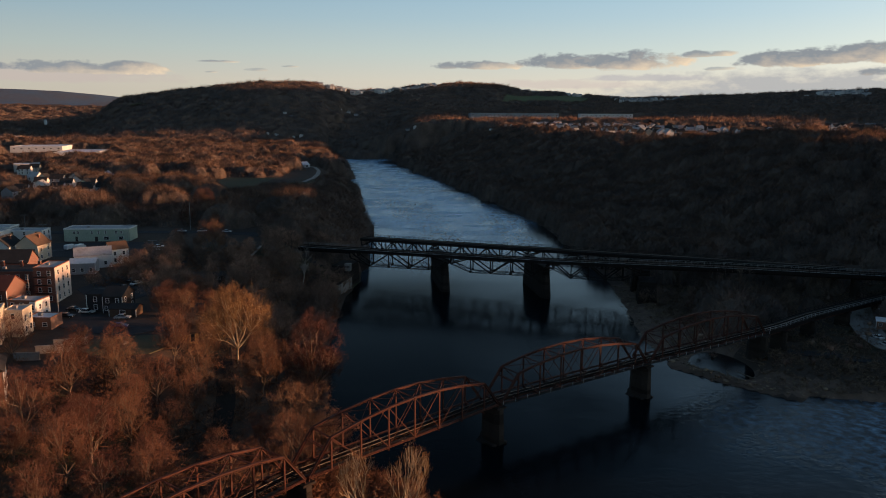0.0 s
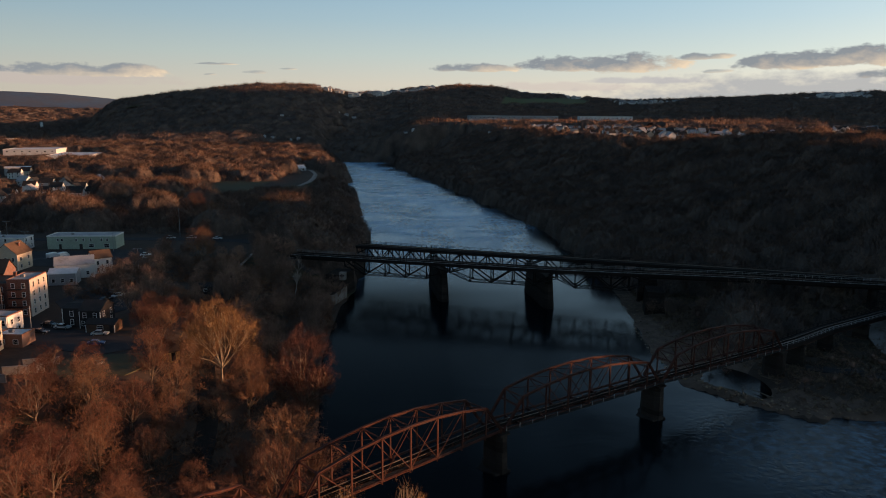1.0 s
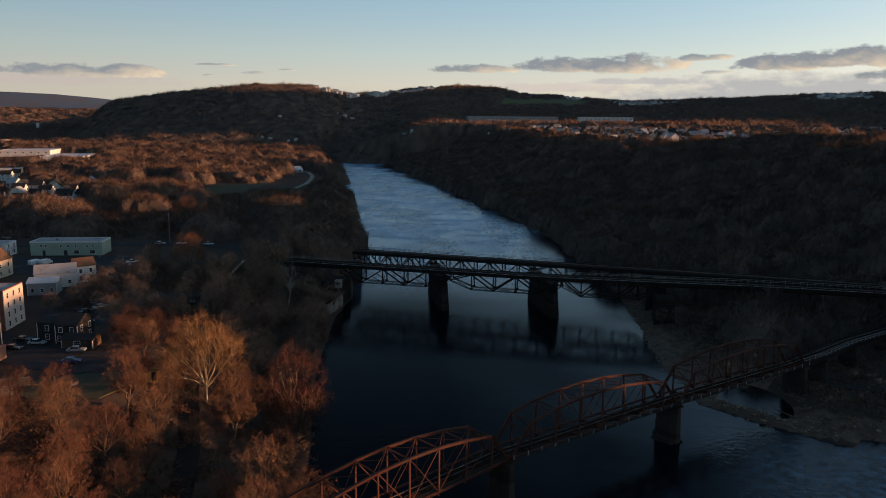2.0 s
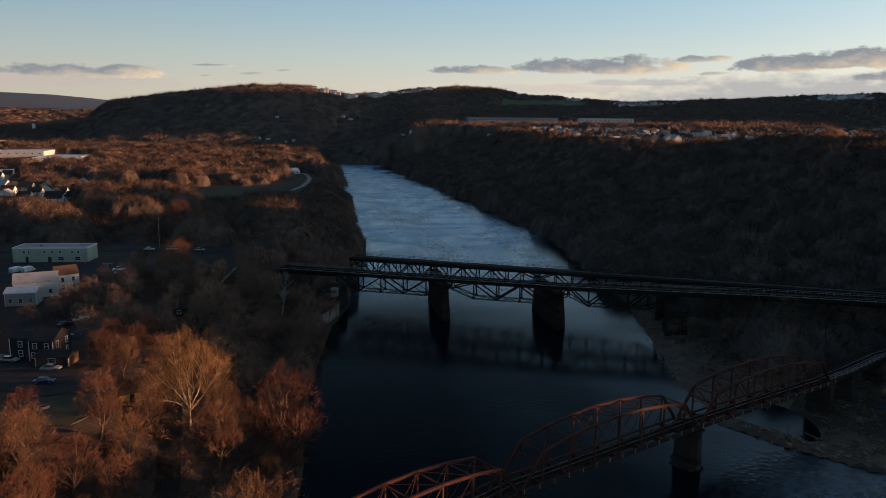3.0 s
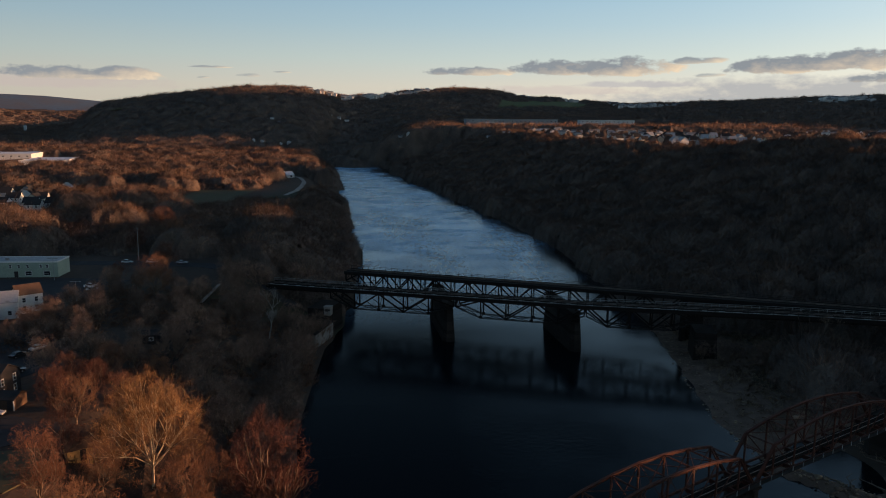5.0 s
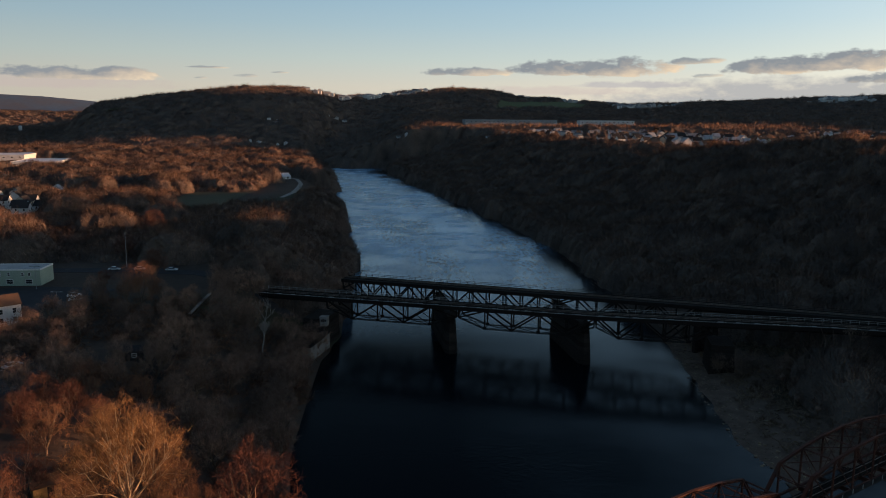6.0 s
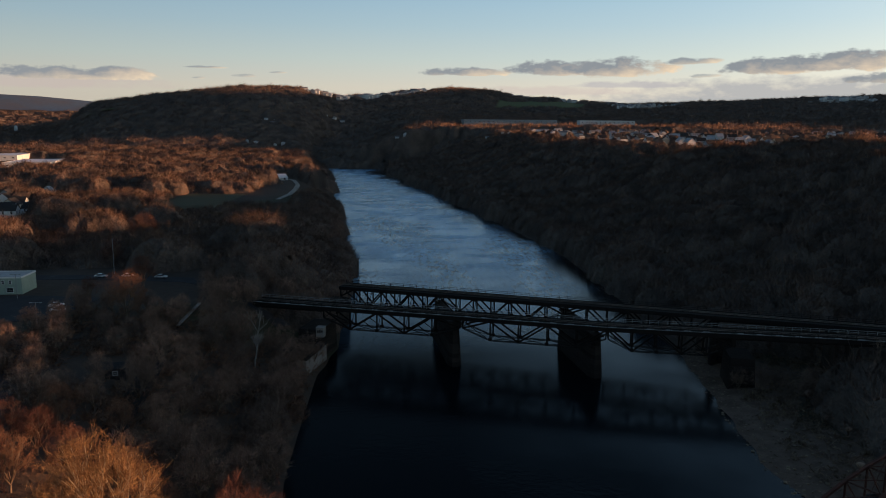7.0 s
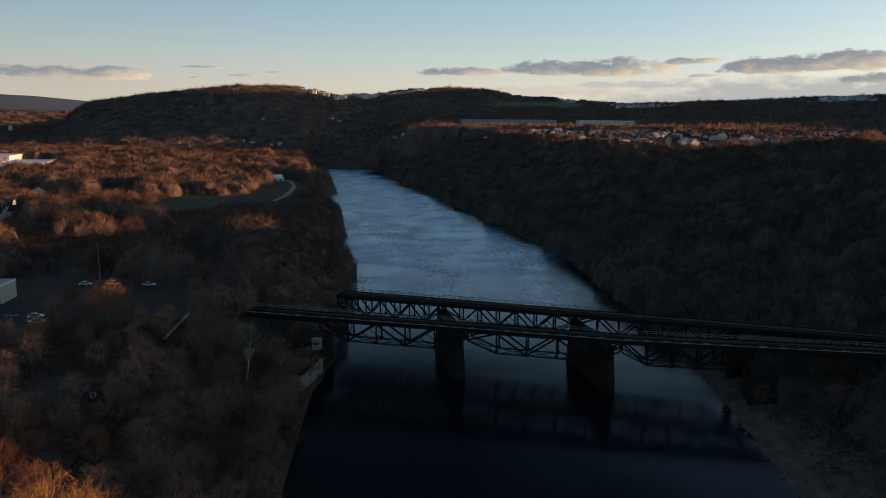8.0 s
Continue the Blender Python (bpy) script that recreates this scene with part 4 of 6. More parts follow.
for x, y, sc in ((106.5, 286, 0.6), (112, 288, 0.5), (102, 290.5, 0.5), (119, 282, 0.65), (126, 277, 0.5), (116, 271, 0.4)):
    tree(PROTO_LOW[int(x) % 2], x, y, sc, x * 0.7, "dim bare sapling below the viaduct on the gravel bank", group="shore trees")
for x, y, sc in ((138, 280, 1.0), (152, 268, 0.75), (146, 254, 0.6)):
    tree(PROTO_GREY[0], x, y, sc, x * 0.3, "grey-limbed bare tree standing before the viaduct", group="shore trees")
near_trees += [(-46.0, 192), (-26.5, 196), (-6.5, 117.5), (0.6, 118.5), (-43, 303)]
tries = 0
while len(near_trees) < 185 and tries < 9000:
    tries += 1
    x, y = rng.uniform(-112, 4), rng.uniform(84, 352)
    if x < -78 and y < 105:
        continue
    if blocked(x, y) or x > np.interp(y, LEFT_Y, LEFT_X) - 2.5:
        continue
    u, v = y - np.interp(x, (-56, -18.2, 24.2), (87, 125.3, 161.5)), x
    if -4 < u < 13 or (u < 0 and x > -30):
        continue
    if (x + 46) ** 2 + (y - 192) ** 2 < 100 or (x + 26.5) ** 2 + (y - 196) ** 2 < 72:
        continue
    gap = rng.uniform(7.6, 10.4)
    if any((x - a) ** 2 + (y - b) ** 2 < gap * gap for a, b in near_trees):
        continue
    near_trees.append((x, y))
    low = y > 214
    tree(PROTO_LOW[rng.randrange(2)] if low else PROTO[rng.randrange(4)], x, y, (rng.uniform(0.45, 0.7) if y > 236 and x < -62 else rng.uniform(0.6, 0.95)) if low else rng.uniform(0.55, 1.02), rng.uniform(0, 6.28), "bare broadleaf tree with red-brown twigs on the wooded bank", sz=rng.uniform(0.9, 1.12))


def ico(sub):
    bm = bmesh.new()
    bmesh.ops.create_icosphere(bm, subdivisions=sub, radius=1.0)
    bm.verts.index_update()
    v = np.array([tuple(q.co) for q in bm.verts])
    f = np.array([[q.index for q in p.verts] for p in bm.faces if p.calc_center_median().z > -0.55])
    bm.free()
    return v, f


ICO = {1: ico(1)}


def low_tree(seed, height, spread, n, size, sub=2, limbs=0, full=0.42):
    """A tree for the woods: trunk, a lobed crown of dense twigs and fine twigs fanning out of it, as arrays."""
    r = np.random.RandomState(seed)
    vs, ts = [], []
    if limbs:
        tube(vs, ts, (0, 0, -0.5), (0, 0, height * 0.4), 0.16, 0.12, 3)
    for k in range(limbs):
        t = k * 6.28 / limbs + r.uniform(-.5, .5)
        tube(vs, ts, (0, 0, height * 0.3), (math.cos(t) * spread * 0.75, math.sin(t) * spread * 0.75, height * r.uniform(0.7, 0.9)), 0.13, 0.05, 3)
    wood = (np.array(vs).reshape(-1, 3), np.array(ts, int).reshape(-1, 3))
    lobes = r.normal(size=(7, 3))
    lobes[:, 2] = np.abs(lobes[:, 2]) * 0.9
    lobes /= np.linalg.norm(lobes, axis=1)[:, None]
    big = r.uniform(0.75, 1.15, 7)
    size3 = np.array((spread, spread, height * 0.47))

    def shell(d):
        """How far the crown reaches along each way."""
        return 0.55 + 0.47 * np.max(np.exp(5.0 * (d @ lobes.T - 1.0)) * big, axis=1)

    v, f = ICO[sub]
    core = v * (shell(v) * r.uniform(0.75, 1.1, len(v)) * full)[:, None] * size3
    core[:, 2] += height * 0.48
    d = r.normal(size=(n, 3))
    d[:, 2] = np.abs(d[:, 2]) * 1.15 - 0.4
    d /= np.linalg.norm(d, axis=1)[:, None]
    c = d * (shell(d) * r.uniform(0.62, 1.06, n))[:, None] * size3
    c[:, 2] += height * 0.5
    # twigs point every way, most of them out and upwards
    way = d * 0.5 + np.array((0, 0, 0.3)) + r.normal(size=(n, 3)) * 0.7
    way /= np.linalg.norm(way, axis=1)[:, None]
    u = np.cross(way, r.normal(size=(n, 3)))
    u /= np.linalg.norm(u, axis=1)[:, None]
    w, l = size[0] * r.uniform(0.5, 1.4, n)[:, None], size[1] * r.uniform(0.5, 1.3, n)[:, None]
    tw = np.stack([c - u * w / 2 - way * l * 0.6, c + u * w / 2 - way * l * 0.6, c + way * l * 0.4], 1).reshape(-1, 3)
    tt = np.arange(n * 3).reshape(-1, 3)
    # shading normals follow the crown's dome, so that the twigs read as one soft crown
    soft = d + r.normal(size=(n, 3)) * 0.2
    nrm = np.concatenate([wood[0] - np.array((0, 0, height * 0.45)), v + r.normal(size=v.shape) * 0.12, np.repeat(soft, 3, 0)])
    nrm /= np.linalg.norm(nrm, axis=1)[:, None]
    a, b = len(wood[0]), len(wood[0]) + len(core)
    return np.concatenate([wood[0], core, tw]), np.concatenate([wood[1], f + a, tt + b]), nrm


def woods(name, spots, protos, mat, label, seed, smin=0.6, smax=1.2, roll=0.24, span=23.0, tall=None):
    """Many trees in one mesh; tall(x, y): how much larger they grow at a place."""
    r = np.random.RandomState(seed)
    vv, tt, nn, base = [], [], [], 0
    zs = ground_z(np.array([s[0] for s in spots]), np.array([s[1] for s in spots]))
    grown = np.ones(len(spots)) if tall is None else tall(np.array([s[0] for s in spots]), np.array([s[1] for s in spots]))
    for (x, y), z, up in zip(spots, zs, grown):
        v, t, nrm = protos[r.randint(len(protos))]
        a, s = r.uniform(0, 6.28), r.uniform(smin, smax) * up * max(1.0 + roll * float(wave(x, y, span, 1.3)), 0.3)
        ca, sa = math.cos(a) * s, math.sin(a) * s
        q = np.empty_like(v)
        q[:, 0] = v[:, 0] * ca - v[:, 1] * sa + x
        q[:, 1] = v[:, 0] * sa + v[:, 1] * ca + y
        q[:, 2] = v[:, 2] * s * r.uniform(0.88, 1.15) + z
        vv.append(q)
        tt.append(t + base)
        nn.append(np.stack([nrm[:, 0] * math.cos(a) - nrm[:, 1] * math.sin(a), nrm[:, 0] * math.sin(a) + nrm[:, 1] * math.cos(a), nrm[:, 2]], 1))
        base += len(v)
    ob = new(name, tri_mesh(name, np.concatenate(vv), np.concatenate(tt), mat))
    ob.data.polygons.foreach_set("use_smooth", [True] * len(ob.data.polygons))
    ob.data.normals_split_custom_set_from_vertices(np.concatenate(nn).astype(np.float32))
    return tagged(ob, label, "woods", kind="stuff")


def canopy(name, spots, mat, label, seed, cell, height=14.0, spread=8.2, smin=0.8, smax=1.2, roll=0.2, span=24.0, tall=None, fuzz=(2.0, 0.13, 1.9), limbs=3, inner=None):
    """Close-set bare woods: every tree has its trunk, limbs and domed crown; the crowns run together and fine twigs stand out of them.
    fuzz: twigs for each square metre, their width and length."""
    r = np.random.RandomState(seed)
    P = np.array(spots)
    n = len(P)
    size = r.uniform(smin, smax, n) * (1.0 + roll * wave(P[:, 0], P[:, 1], span, 1.3)) * (1.0 if tall is None else tall(P[:, 0], P[:, 1]))
    size = np.maximum(size, 0.25)
    tops, rads = height * size * r.uniform(0.85, 1.15, n), spread * np.maximum(size, 0.45) * r.uniform(0.85, 1.2, n)
    bases = ground_z(P[:, 0], P[:, 1])
    m = 14
    x0, y0 = P.min(0) - m
    x1, y1 = P.max(0) + m
    nx_, ny_ = int((x1 - x0) / cell) + 1, int((y1 - y0) / cell) + 1
    jx, jy = r.uniform(-.3, .3, (ny_, nx_)) * cell, r.uniform(-.3, .3, (ny_, nx_)) * cell
    X, Y = np.meshgrid(x0 + np.arange(nx_) * cell, y0 + np.arange(ny_) * cell)
    X, Y = X + jx, Y + jy
    H = np.full((ny_, nx_), -1e4)
    for (x, y), h, q, b in zip(P, tops, rads, bases):
        i0, i1 = max(int((y - q - y0) / cell), 0), min(int((y + q - y0) / cell) + 2, ny_)
        k0, k1 = max(int((x - q - x0) / cell), 0), min(int((x + q - x0) / cell) + 2, nx_)
        xx, yy = X[i0:i1, k0:k1] - x, Y[i0:i1, k0:k1] - y
        a = np.arctan2(yy, xx)
        d = np.hypot(xx, yy) / (q * (1 + 0.14 * np.sin(3 * a + x) + 0.09 * np.sin(5 * a + y)))
        dome = b + h * (0.12 + 0.56 * np.sqrt(np.maximum(1 - d * d, 0.0)))
        H[i0:i1, k0:k1] = np.maximum(H[i0:i1, k0:k1], np.where(d < 1.0, dome, -1e4))
    low = ground_z(X, Y) - 0.6
    on = H > -1e3
    lump = 0.4 * wave(X, Y, 2.1, seed) + r.normal(size=X.shape) * 0.5
    H = np.where(on, np.maximum(H + lump, low + 1.0), low)
    ids = np.arange(nx_ * ny_).reshape(ny_, nx_)
    quad = np.stack([ids[:-1, :-1], ids[:-1, 1:], ids[1:, 1:], ids[1:, :-1]], -1).reshape(-1, 4)
    quad = quad[on.ravel()[quad].any(1)]
    V = np.stack([X, Y, H], -1).reshape(-1, 3)
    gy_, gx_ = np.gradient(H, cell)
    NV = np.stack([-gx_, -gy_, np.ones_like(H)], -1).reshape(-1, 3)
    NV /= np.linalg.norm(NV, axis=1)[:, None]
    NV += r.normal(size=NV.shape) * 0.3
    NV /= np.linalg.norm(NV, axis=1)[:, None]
    used = np.unique(quad)
    back = np.zeros(nx_ * ny_, int)
    back[used] = np.arange(len(used))
    quad = back[quad]
    V, NV = V[used], NV[used]
    tris_ = np.concatenate([quad[:, [0, 1, 2]], quad[:, [0, 2, 3]]])
    vs, ts = [], []
    for (x, y), h, q, b in zip(P, tops, rads, bases):
        if not limbs:
            break
        tube(vs, ts, (x, y, b - 0.5), (x, y, b + h * 0.5), 0.02 * h, 0.012 * h, 3)
        for k in range(limbs):
            t = r.uniform(0, 6.28)
            tube(vs, ts, (x, y, b + h * 0.4), (x + math.cos(t) * q * 0.6, y + math.sin(t) * q * 0.6, b + h * r.uniform(0.85, 1.06)), 0.011 * h, 0.004 * h, 3)
    # fine twigs over the crowns
    count = (fuzz[0] * cell * cell * len(quad))
    pick = r.randint(len(quad), size=int(count))
    u, w = r.uniform(size=(2, len(pick), 1))
    c4, n4 = V[quad[pick]], NV[quad[pick]]
    c = (c4[:, 0] * (1 - u) + c4[:, 1] * u) * (1 - w) + (c4[:, 3] * (1 - u) + c4[:, 2] * u) * w
    nn = n4.mean(1)
    way = nn * 0.7 + np.array((0, 0, 0.4)) + r.normal(size=c.shape) * 0.4
    way /= np.linalg.norm(way, axis=1)[:, None]
    side = np.cross(way, r.normal(size=c.shape))
    side /= np.linalg.norm(side, axis=1)[:, None]
    l = fuzz[2] * r.uniform(0.35, 1.25, (len(c), 1))
    wd = fuzz[1] * r.uniform(0.6, 1.4, (len(c), 1))
    tw = np.stack([c - side * wd / 2 - way * l * 0.05, c + side * wd / 2 - way * l * 0.05, c + way * l * 0.95], 1).reshape(-1, 3)
    soft = nn * 0.7 + r.normal(size=nn.shape) * 0.6
    soft /= np.linalg.norm(soft, axis=1)[:, None]
    wv_, wt_ = np.array(vs).reshape(-1, 3), np.array(ts, int).reshape(-1, 3)
    wn_ = np.tile(np.array((0.3, -0.5, 0.8)), (len(wv_), 1))
    nv = len(V)
    ob = new(name, tri_mesh(name, np.concatenate([V, wv_, tw]), np.concatenate([tris_, wt_ + nv, np.arange(len(tw)).reshape(-1, 3) + nv + len(wv_)]), mat))
    # limbs and crown domes: the domes' depth shade is put into this darker colour
    ob.data.materials.append(inner or M["branch_shade"])
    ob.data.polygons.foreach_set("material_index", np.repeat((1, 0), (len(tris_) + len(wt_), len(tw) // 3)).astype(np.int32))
    ob.data.polygons.foreach_set("use_smooth", [True] * len(ob.data.polygons))
    ob.data.normals_split_custom_set_from_vertices(np.concatenate([NV, wn_, np.repeat(soft, 3, 0)]).astype(np.float32))
    return tagged(ob, label, "woods", kind="stuff")


def scatter(seed, box, gap, ok):
    """Jittered grid points in box that pass ok(x, y) (arrays)."""
    r = np.random.RandomState(seed)
    x, y = np.meshgrid(np.arange(box[0], box[2], gap), np.arange(box[1], box[3], gap))
    x = x.ravel() + r.uniform(-.48, .48, x.size) * gap
    y = y.ravel() + r.uniform(-.48, .48, y.size) * gap
    k = ok(x, y, r)
    return list(zip(x[k], y[k]))


def free(x, y):
    k = np.ones(len(x), bool)
    for x0, y0, x1, y1 in CLEAR + TOWN:
        k &= ~((x > x0) & (x < x1) & (y > y0) & (y < y1))
    return k


def in_view(x, y, wide=38):
    return np.abs(np.degrees(np.arctan2(x, y + 60))) < wide


TOWN_SPOTS = [(235, 800, 420, 1000, 44), (300, 690, 480, 800, 24), (420, 760, 640, 960, 66), (640, 880, 900, 1150, 40)]
TOWN = [(-295, 500, -222, 600), (-320, 610, -255, 650), (-470, 920, -370, 1010), (-410, 740, -370, 800), (-600, 1070, -480, 1160), (-430, 640, -330, 790), (-560, 900, -400, 1180), (-760, 1000, -600, 1260), (-840, 1260, -690, 1345), (-150, 805, -95, 870), (230, 1000, 330, 1080), (380, 700, 440, 760), (470, 830, 530, 890), (600, 870, 690, 930), (700, 1000, 800, 1080), (260, 596, 296, 618), (110, 1450, 560, 1630), (-276, 1596, -238, 1634), (-160, 1780, -110, 1830), (-268, 1450, -198, 1500)]
LOWP = [low_tree(100 + i, 13.5, (6.4, 7.2, 5.8)[i % 3], 270, (0.24, 1.7), 1, 3) for i in range(6)]
FARP = [low_tree(200 + i, 13.0, (6.6, 7.4, 6.0)[i % 3], 96, (0.42, 2.1), 1) for i in range(6)]
HILLP = [low_tree(300 + i, 11.0, (8.4, 7.4)[i % 2], 22, (0.8, 3.0), 1, full=0.72) for i in range(5)]


def left_side(x, y):
    return x < np.interp(y, LEFT_Y, LEFT_X) - 7.0 - 3.5 * wave(x, y, 11, 2.2)


def right_side(x, y):
    return x > np.interp(y, RIGHT_Y, RIGHT_X) + 8.5 + 4.0 * wave(x, y, 12, 0.4)


def groves(x, y):
    """Low scrub with groves of tall trees; tall woods beyond the field and along the river."""
    g = 0.24 + 0.95 * sm(0.16, 0.5, wave(x, y, 24, 0.7))
    edge = np.interp(y, LEFT_Y, LEFT_X) - x
    g = np.maximum(g, (1.12 + 0.35 * wave(x, y, 12, 3.1)) * (1 - sm(36, 54, edge)))
    g = np.maximum(g, (0.9 + 0.4 * wave(x, y, 30, 1.9)) * sm(690, 720, y))
    g = np.where((x > -185) & (x < -112) & (y > 515) & (y < 575), 0.26, g)
    # low growth before the riverside path
    return np.where((np.abs(x + 92) < 32) & (y > 470) & (y < 620), 0.4, g)


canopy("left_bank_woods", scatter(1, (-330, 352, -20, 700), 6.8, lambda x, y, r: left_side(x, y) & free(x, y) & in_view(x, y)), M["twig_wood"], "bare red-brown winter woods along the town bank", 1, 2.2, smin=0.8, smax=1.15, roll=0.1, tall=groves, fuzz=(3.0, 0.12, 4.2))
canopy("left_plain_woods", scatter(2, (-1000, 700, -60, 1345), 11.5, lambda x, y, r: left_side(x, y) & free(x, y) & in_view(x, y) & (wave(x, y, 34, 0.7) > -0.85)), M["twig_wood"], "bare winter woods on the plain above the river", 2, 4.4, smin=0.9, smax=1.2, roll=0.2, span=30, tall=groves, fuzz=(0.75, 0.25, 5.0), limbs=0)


def bank_ok(x, y, r):
    d = x - np.interp(y, RIGHT_Y, RIGHT_X)
    k = right_side(x, y) & free(x, y) & in_view(x, y) & ~((y < 330) & (d < 30))
    # the bridges' lines stay open
    k &= ~((np.abs(y - np.interp(x, [p[0] for p in F], [p[1] for p in F]) - 3.5) < 13) & (x < 215))
    k &= ~((np.abs(y - np.interp(x, [p[0] for p in B], [p[1] for p in B]) + 3.5) < 12) & (x < 170))
    k &= ~(np.abs(y - np.interp(x, [p[0] for p in N_LINE], [p[1] for p in N_LINE]) - 3) < 15)
    k &= ~((y < 232) & (x > 120))
    return k


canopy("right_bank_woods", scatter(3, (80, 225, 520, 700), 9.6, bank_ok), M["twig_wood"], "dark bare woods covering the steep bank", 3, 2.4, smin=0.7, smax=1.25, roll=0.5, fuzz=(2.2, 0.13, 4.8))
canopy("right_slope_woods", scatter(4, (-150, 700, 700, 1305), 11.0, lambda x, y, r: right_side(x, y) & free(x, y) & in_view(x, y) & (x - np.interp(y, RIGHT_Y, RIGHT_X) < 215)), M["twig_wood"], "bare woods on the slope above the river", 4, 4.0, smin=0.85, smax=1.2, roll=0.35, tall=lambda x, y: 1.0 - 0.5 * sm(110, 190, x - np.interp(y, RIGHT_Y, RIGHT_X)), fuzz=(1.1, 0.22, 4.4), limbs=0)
canopy("town_garden_trees", scatter(9, (-30, 640, 1300, 1420), 13.0, lambda x, y, r: (x - np.interp(y, RIGHT_Y, RIGHT_X) > 215) & free(x, y) & in_view(x, y) & ((y > 700) | (x > 520)) & (r.uniform(size=len(x)) < np.where((wave(x, y, 55, 4) > -0.2) & (x > 150), 0.3, 0.85))), M["twig_wood"], "bare garden trees round the hillside town", 9, 3.6, spread=6.2, smin=0.35, smax=0.8, roll=0.35, fuzz=(0.6, 0.28, 3.6), limbs=0)


def ridge_spot(az, back):
    crest = 2350 + 260 * math.sin(radians(az * 5.0)) + 150 * math.sin(radians(az * 13.0 + 40))
    r = crest - back
    return r * math.sin(radians(az)), r * math.cos(radians(az)) - 7


def crest_at(x, y):
    az = np.degrees(np.arctan2(x, y + 7))
    return 2350 + 260 * np.sin(np.radians(az * 5.0)) + 150 * np.sin(np.radians(az * 13.0 + 40))


def estate(x, y):
    """Strips of houses along the hilltop."""
    az, b = np.degrees(np.arctan2(x, y + 7)), crest_at(x, y) - np.hypot(x, y + 7)
    k = np.zeros(len(x), bool)
    for a0, a1, b0, b1 in ((-6.5, 2.8, -30, 180), (15.2, 20.5, 0, 320), (8.5, 14.5, -30, 130), (28.5, 32.5, 50, 300)):
        k |= (az > a0) & (az < a1) & (b > b0) & (b < b1)
    return k


def meadow(x, y):
    """Open grass on the shoulder of the ridge."""
    az, r = np.degrees(np.arctan2(x, y)), np.hypot(x, y)
    n = wave(x, y, 45, 3.0)
    return (az + n * 0.5 > 7.3) & (az + n * 0.6 < 14.0) & (r + n * 40 > 2120) & (r < 2360 + n * 60)


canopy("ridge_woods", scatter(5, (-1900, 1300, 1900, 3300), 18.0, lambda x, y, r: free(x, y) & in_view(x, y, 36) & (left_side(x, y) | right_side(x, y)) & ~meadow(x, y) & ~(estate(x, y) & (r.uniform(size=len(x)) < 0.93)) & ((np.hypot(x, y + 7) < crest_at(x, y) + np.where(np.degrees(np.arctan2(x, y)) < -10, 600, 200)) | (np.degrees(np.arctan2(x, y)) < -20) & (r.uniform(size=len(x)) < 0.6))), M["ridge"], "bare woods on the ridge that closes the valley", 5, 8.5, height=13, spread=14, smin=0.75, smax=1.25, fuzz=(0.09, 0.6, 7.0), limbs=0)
# dense woods added out of view as a screen against the low sun
woods("plateau_woods", scatter(16, (290, 130, 520, 345), 8.0, lambda x, y, r: ~in_view(x, y) | (x > 430)), HILLP, M["twig_wood"], "unseen bare woods added along the plateau's edge to block the low sun", 16, 0.55, 0.8, tall=lambda x, y: 1.0 + 0.62 * sm(226, 234, y))
# more unseen woods added on the plateau, which shade the river from the low sun
woods("upriver_woods", scatter(6, (210, -500, 900, 700), 16.0, lambda x, y, r: right_side(x, y) & (~in_view(x, y) | (x > 520))), HILLP, M["twig_wood"], "unseen bare woods added on the plateau to shade the river", 6)


# brush under and between the trees
def shrub(seed, n, size):
    r = np.random.RandomState(seed)
    d = r.normal(size=(n, 3))
    d[:, 2] = np.abs(d[:, 2]) * 0.8 + 0.1
    d /= np.linalg.norm(d, axis=1)[:, None]
    c = d * r.uniform(0.2, 1.0, n)[:, None] * np.array((2.4, 2.4, 2.2))
    d = d + r.normal(size=(n, 3)) * 0.5
    d /= np.linalg.norm(d, axis=1)[:, None]
    u = np.cross(d, r.normal(size=(n, 3)))
    u /= np.linalg.norm(u, axis=1)[:, None]
    w, l = size[0] * r.uniform(0.6, 1.4, n)[:, None], size[1] * r.uniform(0.6, 1.3, n)[:, None]
    nrm = c + np.array((0, 0, 0.6)) + r.normal(size=(n, 3)) * 0.3
    nrm /= np.linalg.norm(nrm, axis=1)[:, None]
    flip = np.where(np.sum(np.cross(u, d) * nrm, 1) < 0, -1, 1)[:, None]
    u = u * flip
    return np.stack([c - u * w / 2 - d * l * 0.5, c + u * w / 2 - d * l * 0.5, c + d * l * 0.5], 1).reshape(-1, 3), np.arange(n * 3).reshape(-1, 3), np.repeat(nrm, 3, 0)


BRUSH = [shrub(400 + i, 95, (0.1, 1.15)) for i in range(4)]
def clear_of_rail(x, y):
    u = y - np.interp(x, (-56, -18.2, 24.2), (87, 125.3, 161.5))
    return ~((u > -3) & (u < 11))
woods("bank_brush", scatter(7, (-110, 84, 14, 352), 3.8, lambda x, y, r: (x < np.interp(y, LEFT_Y, LEFT_X) - 0.8) & free(x, y) & clear_of_rail(x, y)), BRUSH, M["twig"], "low bare brush and saplings under the bank trees", 7, 0.7, 1.6)
woods("abutment_brush", scatter(17, (-20, 92, 14, 150), 2.0, lambda x, y, r: x < np.interp(y, LEFT_Y, LEFT_X) - 1.0), BRUSH, M["twig"], "low bare brush under the end of the rusted bridge", 17, 0.6, 1.5)
TUFT = [shrub(420 + i, 26, (0.22, 1.5)) for i in range(4)]
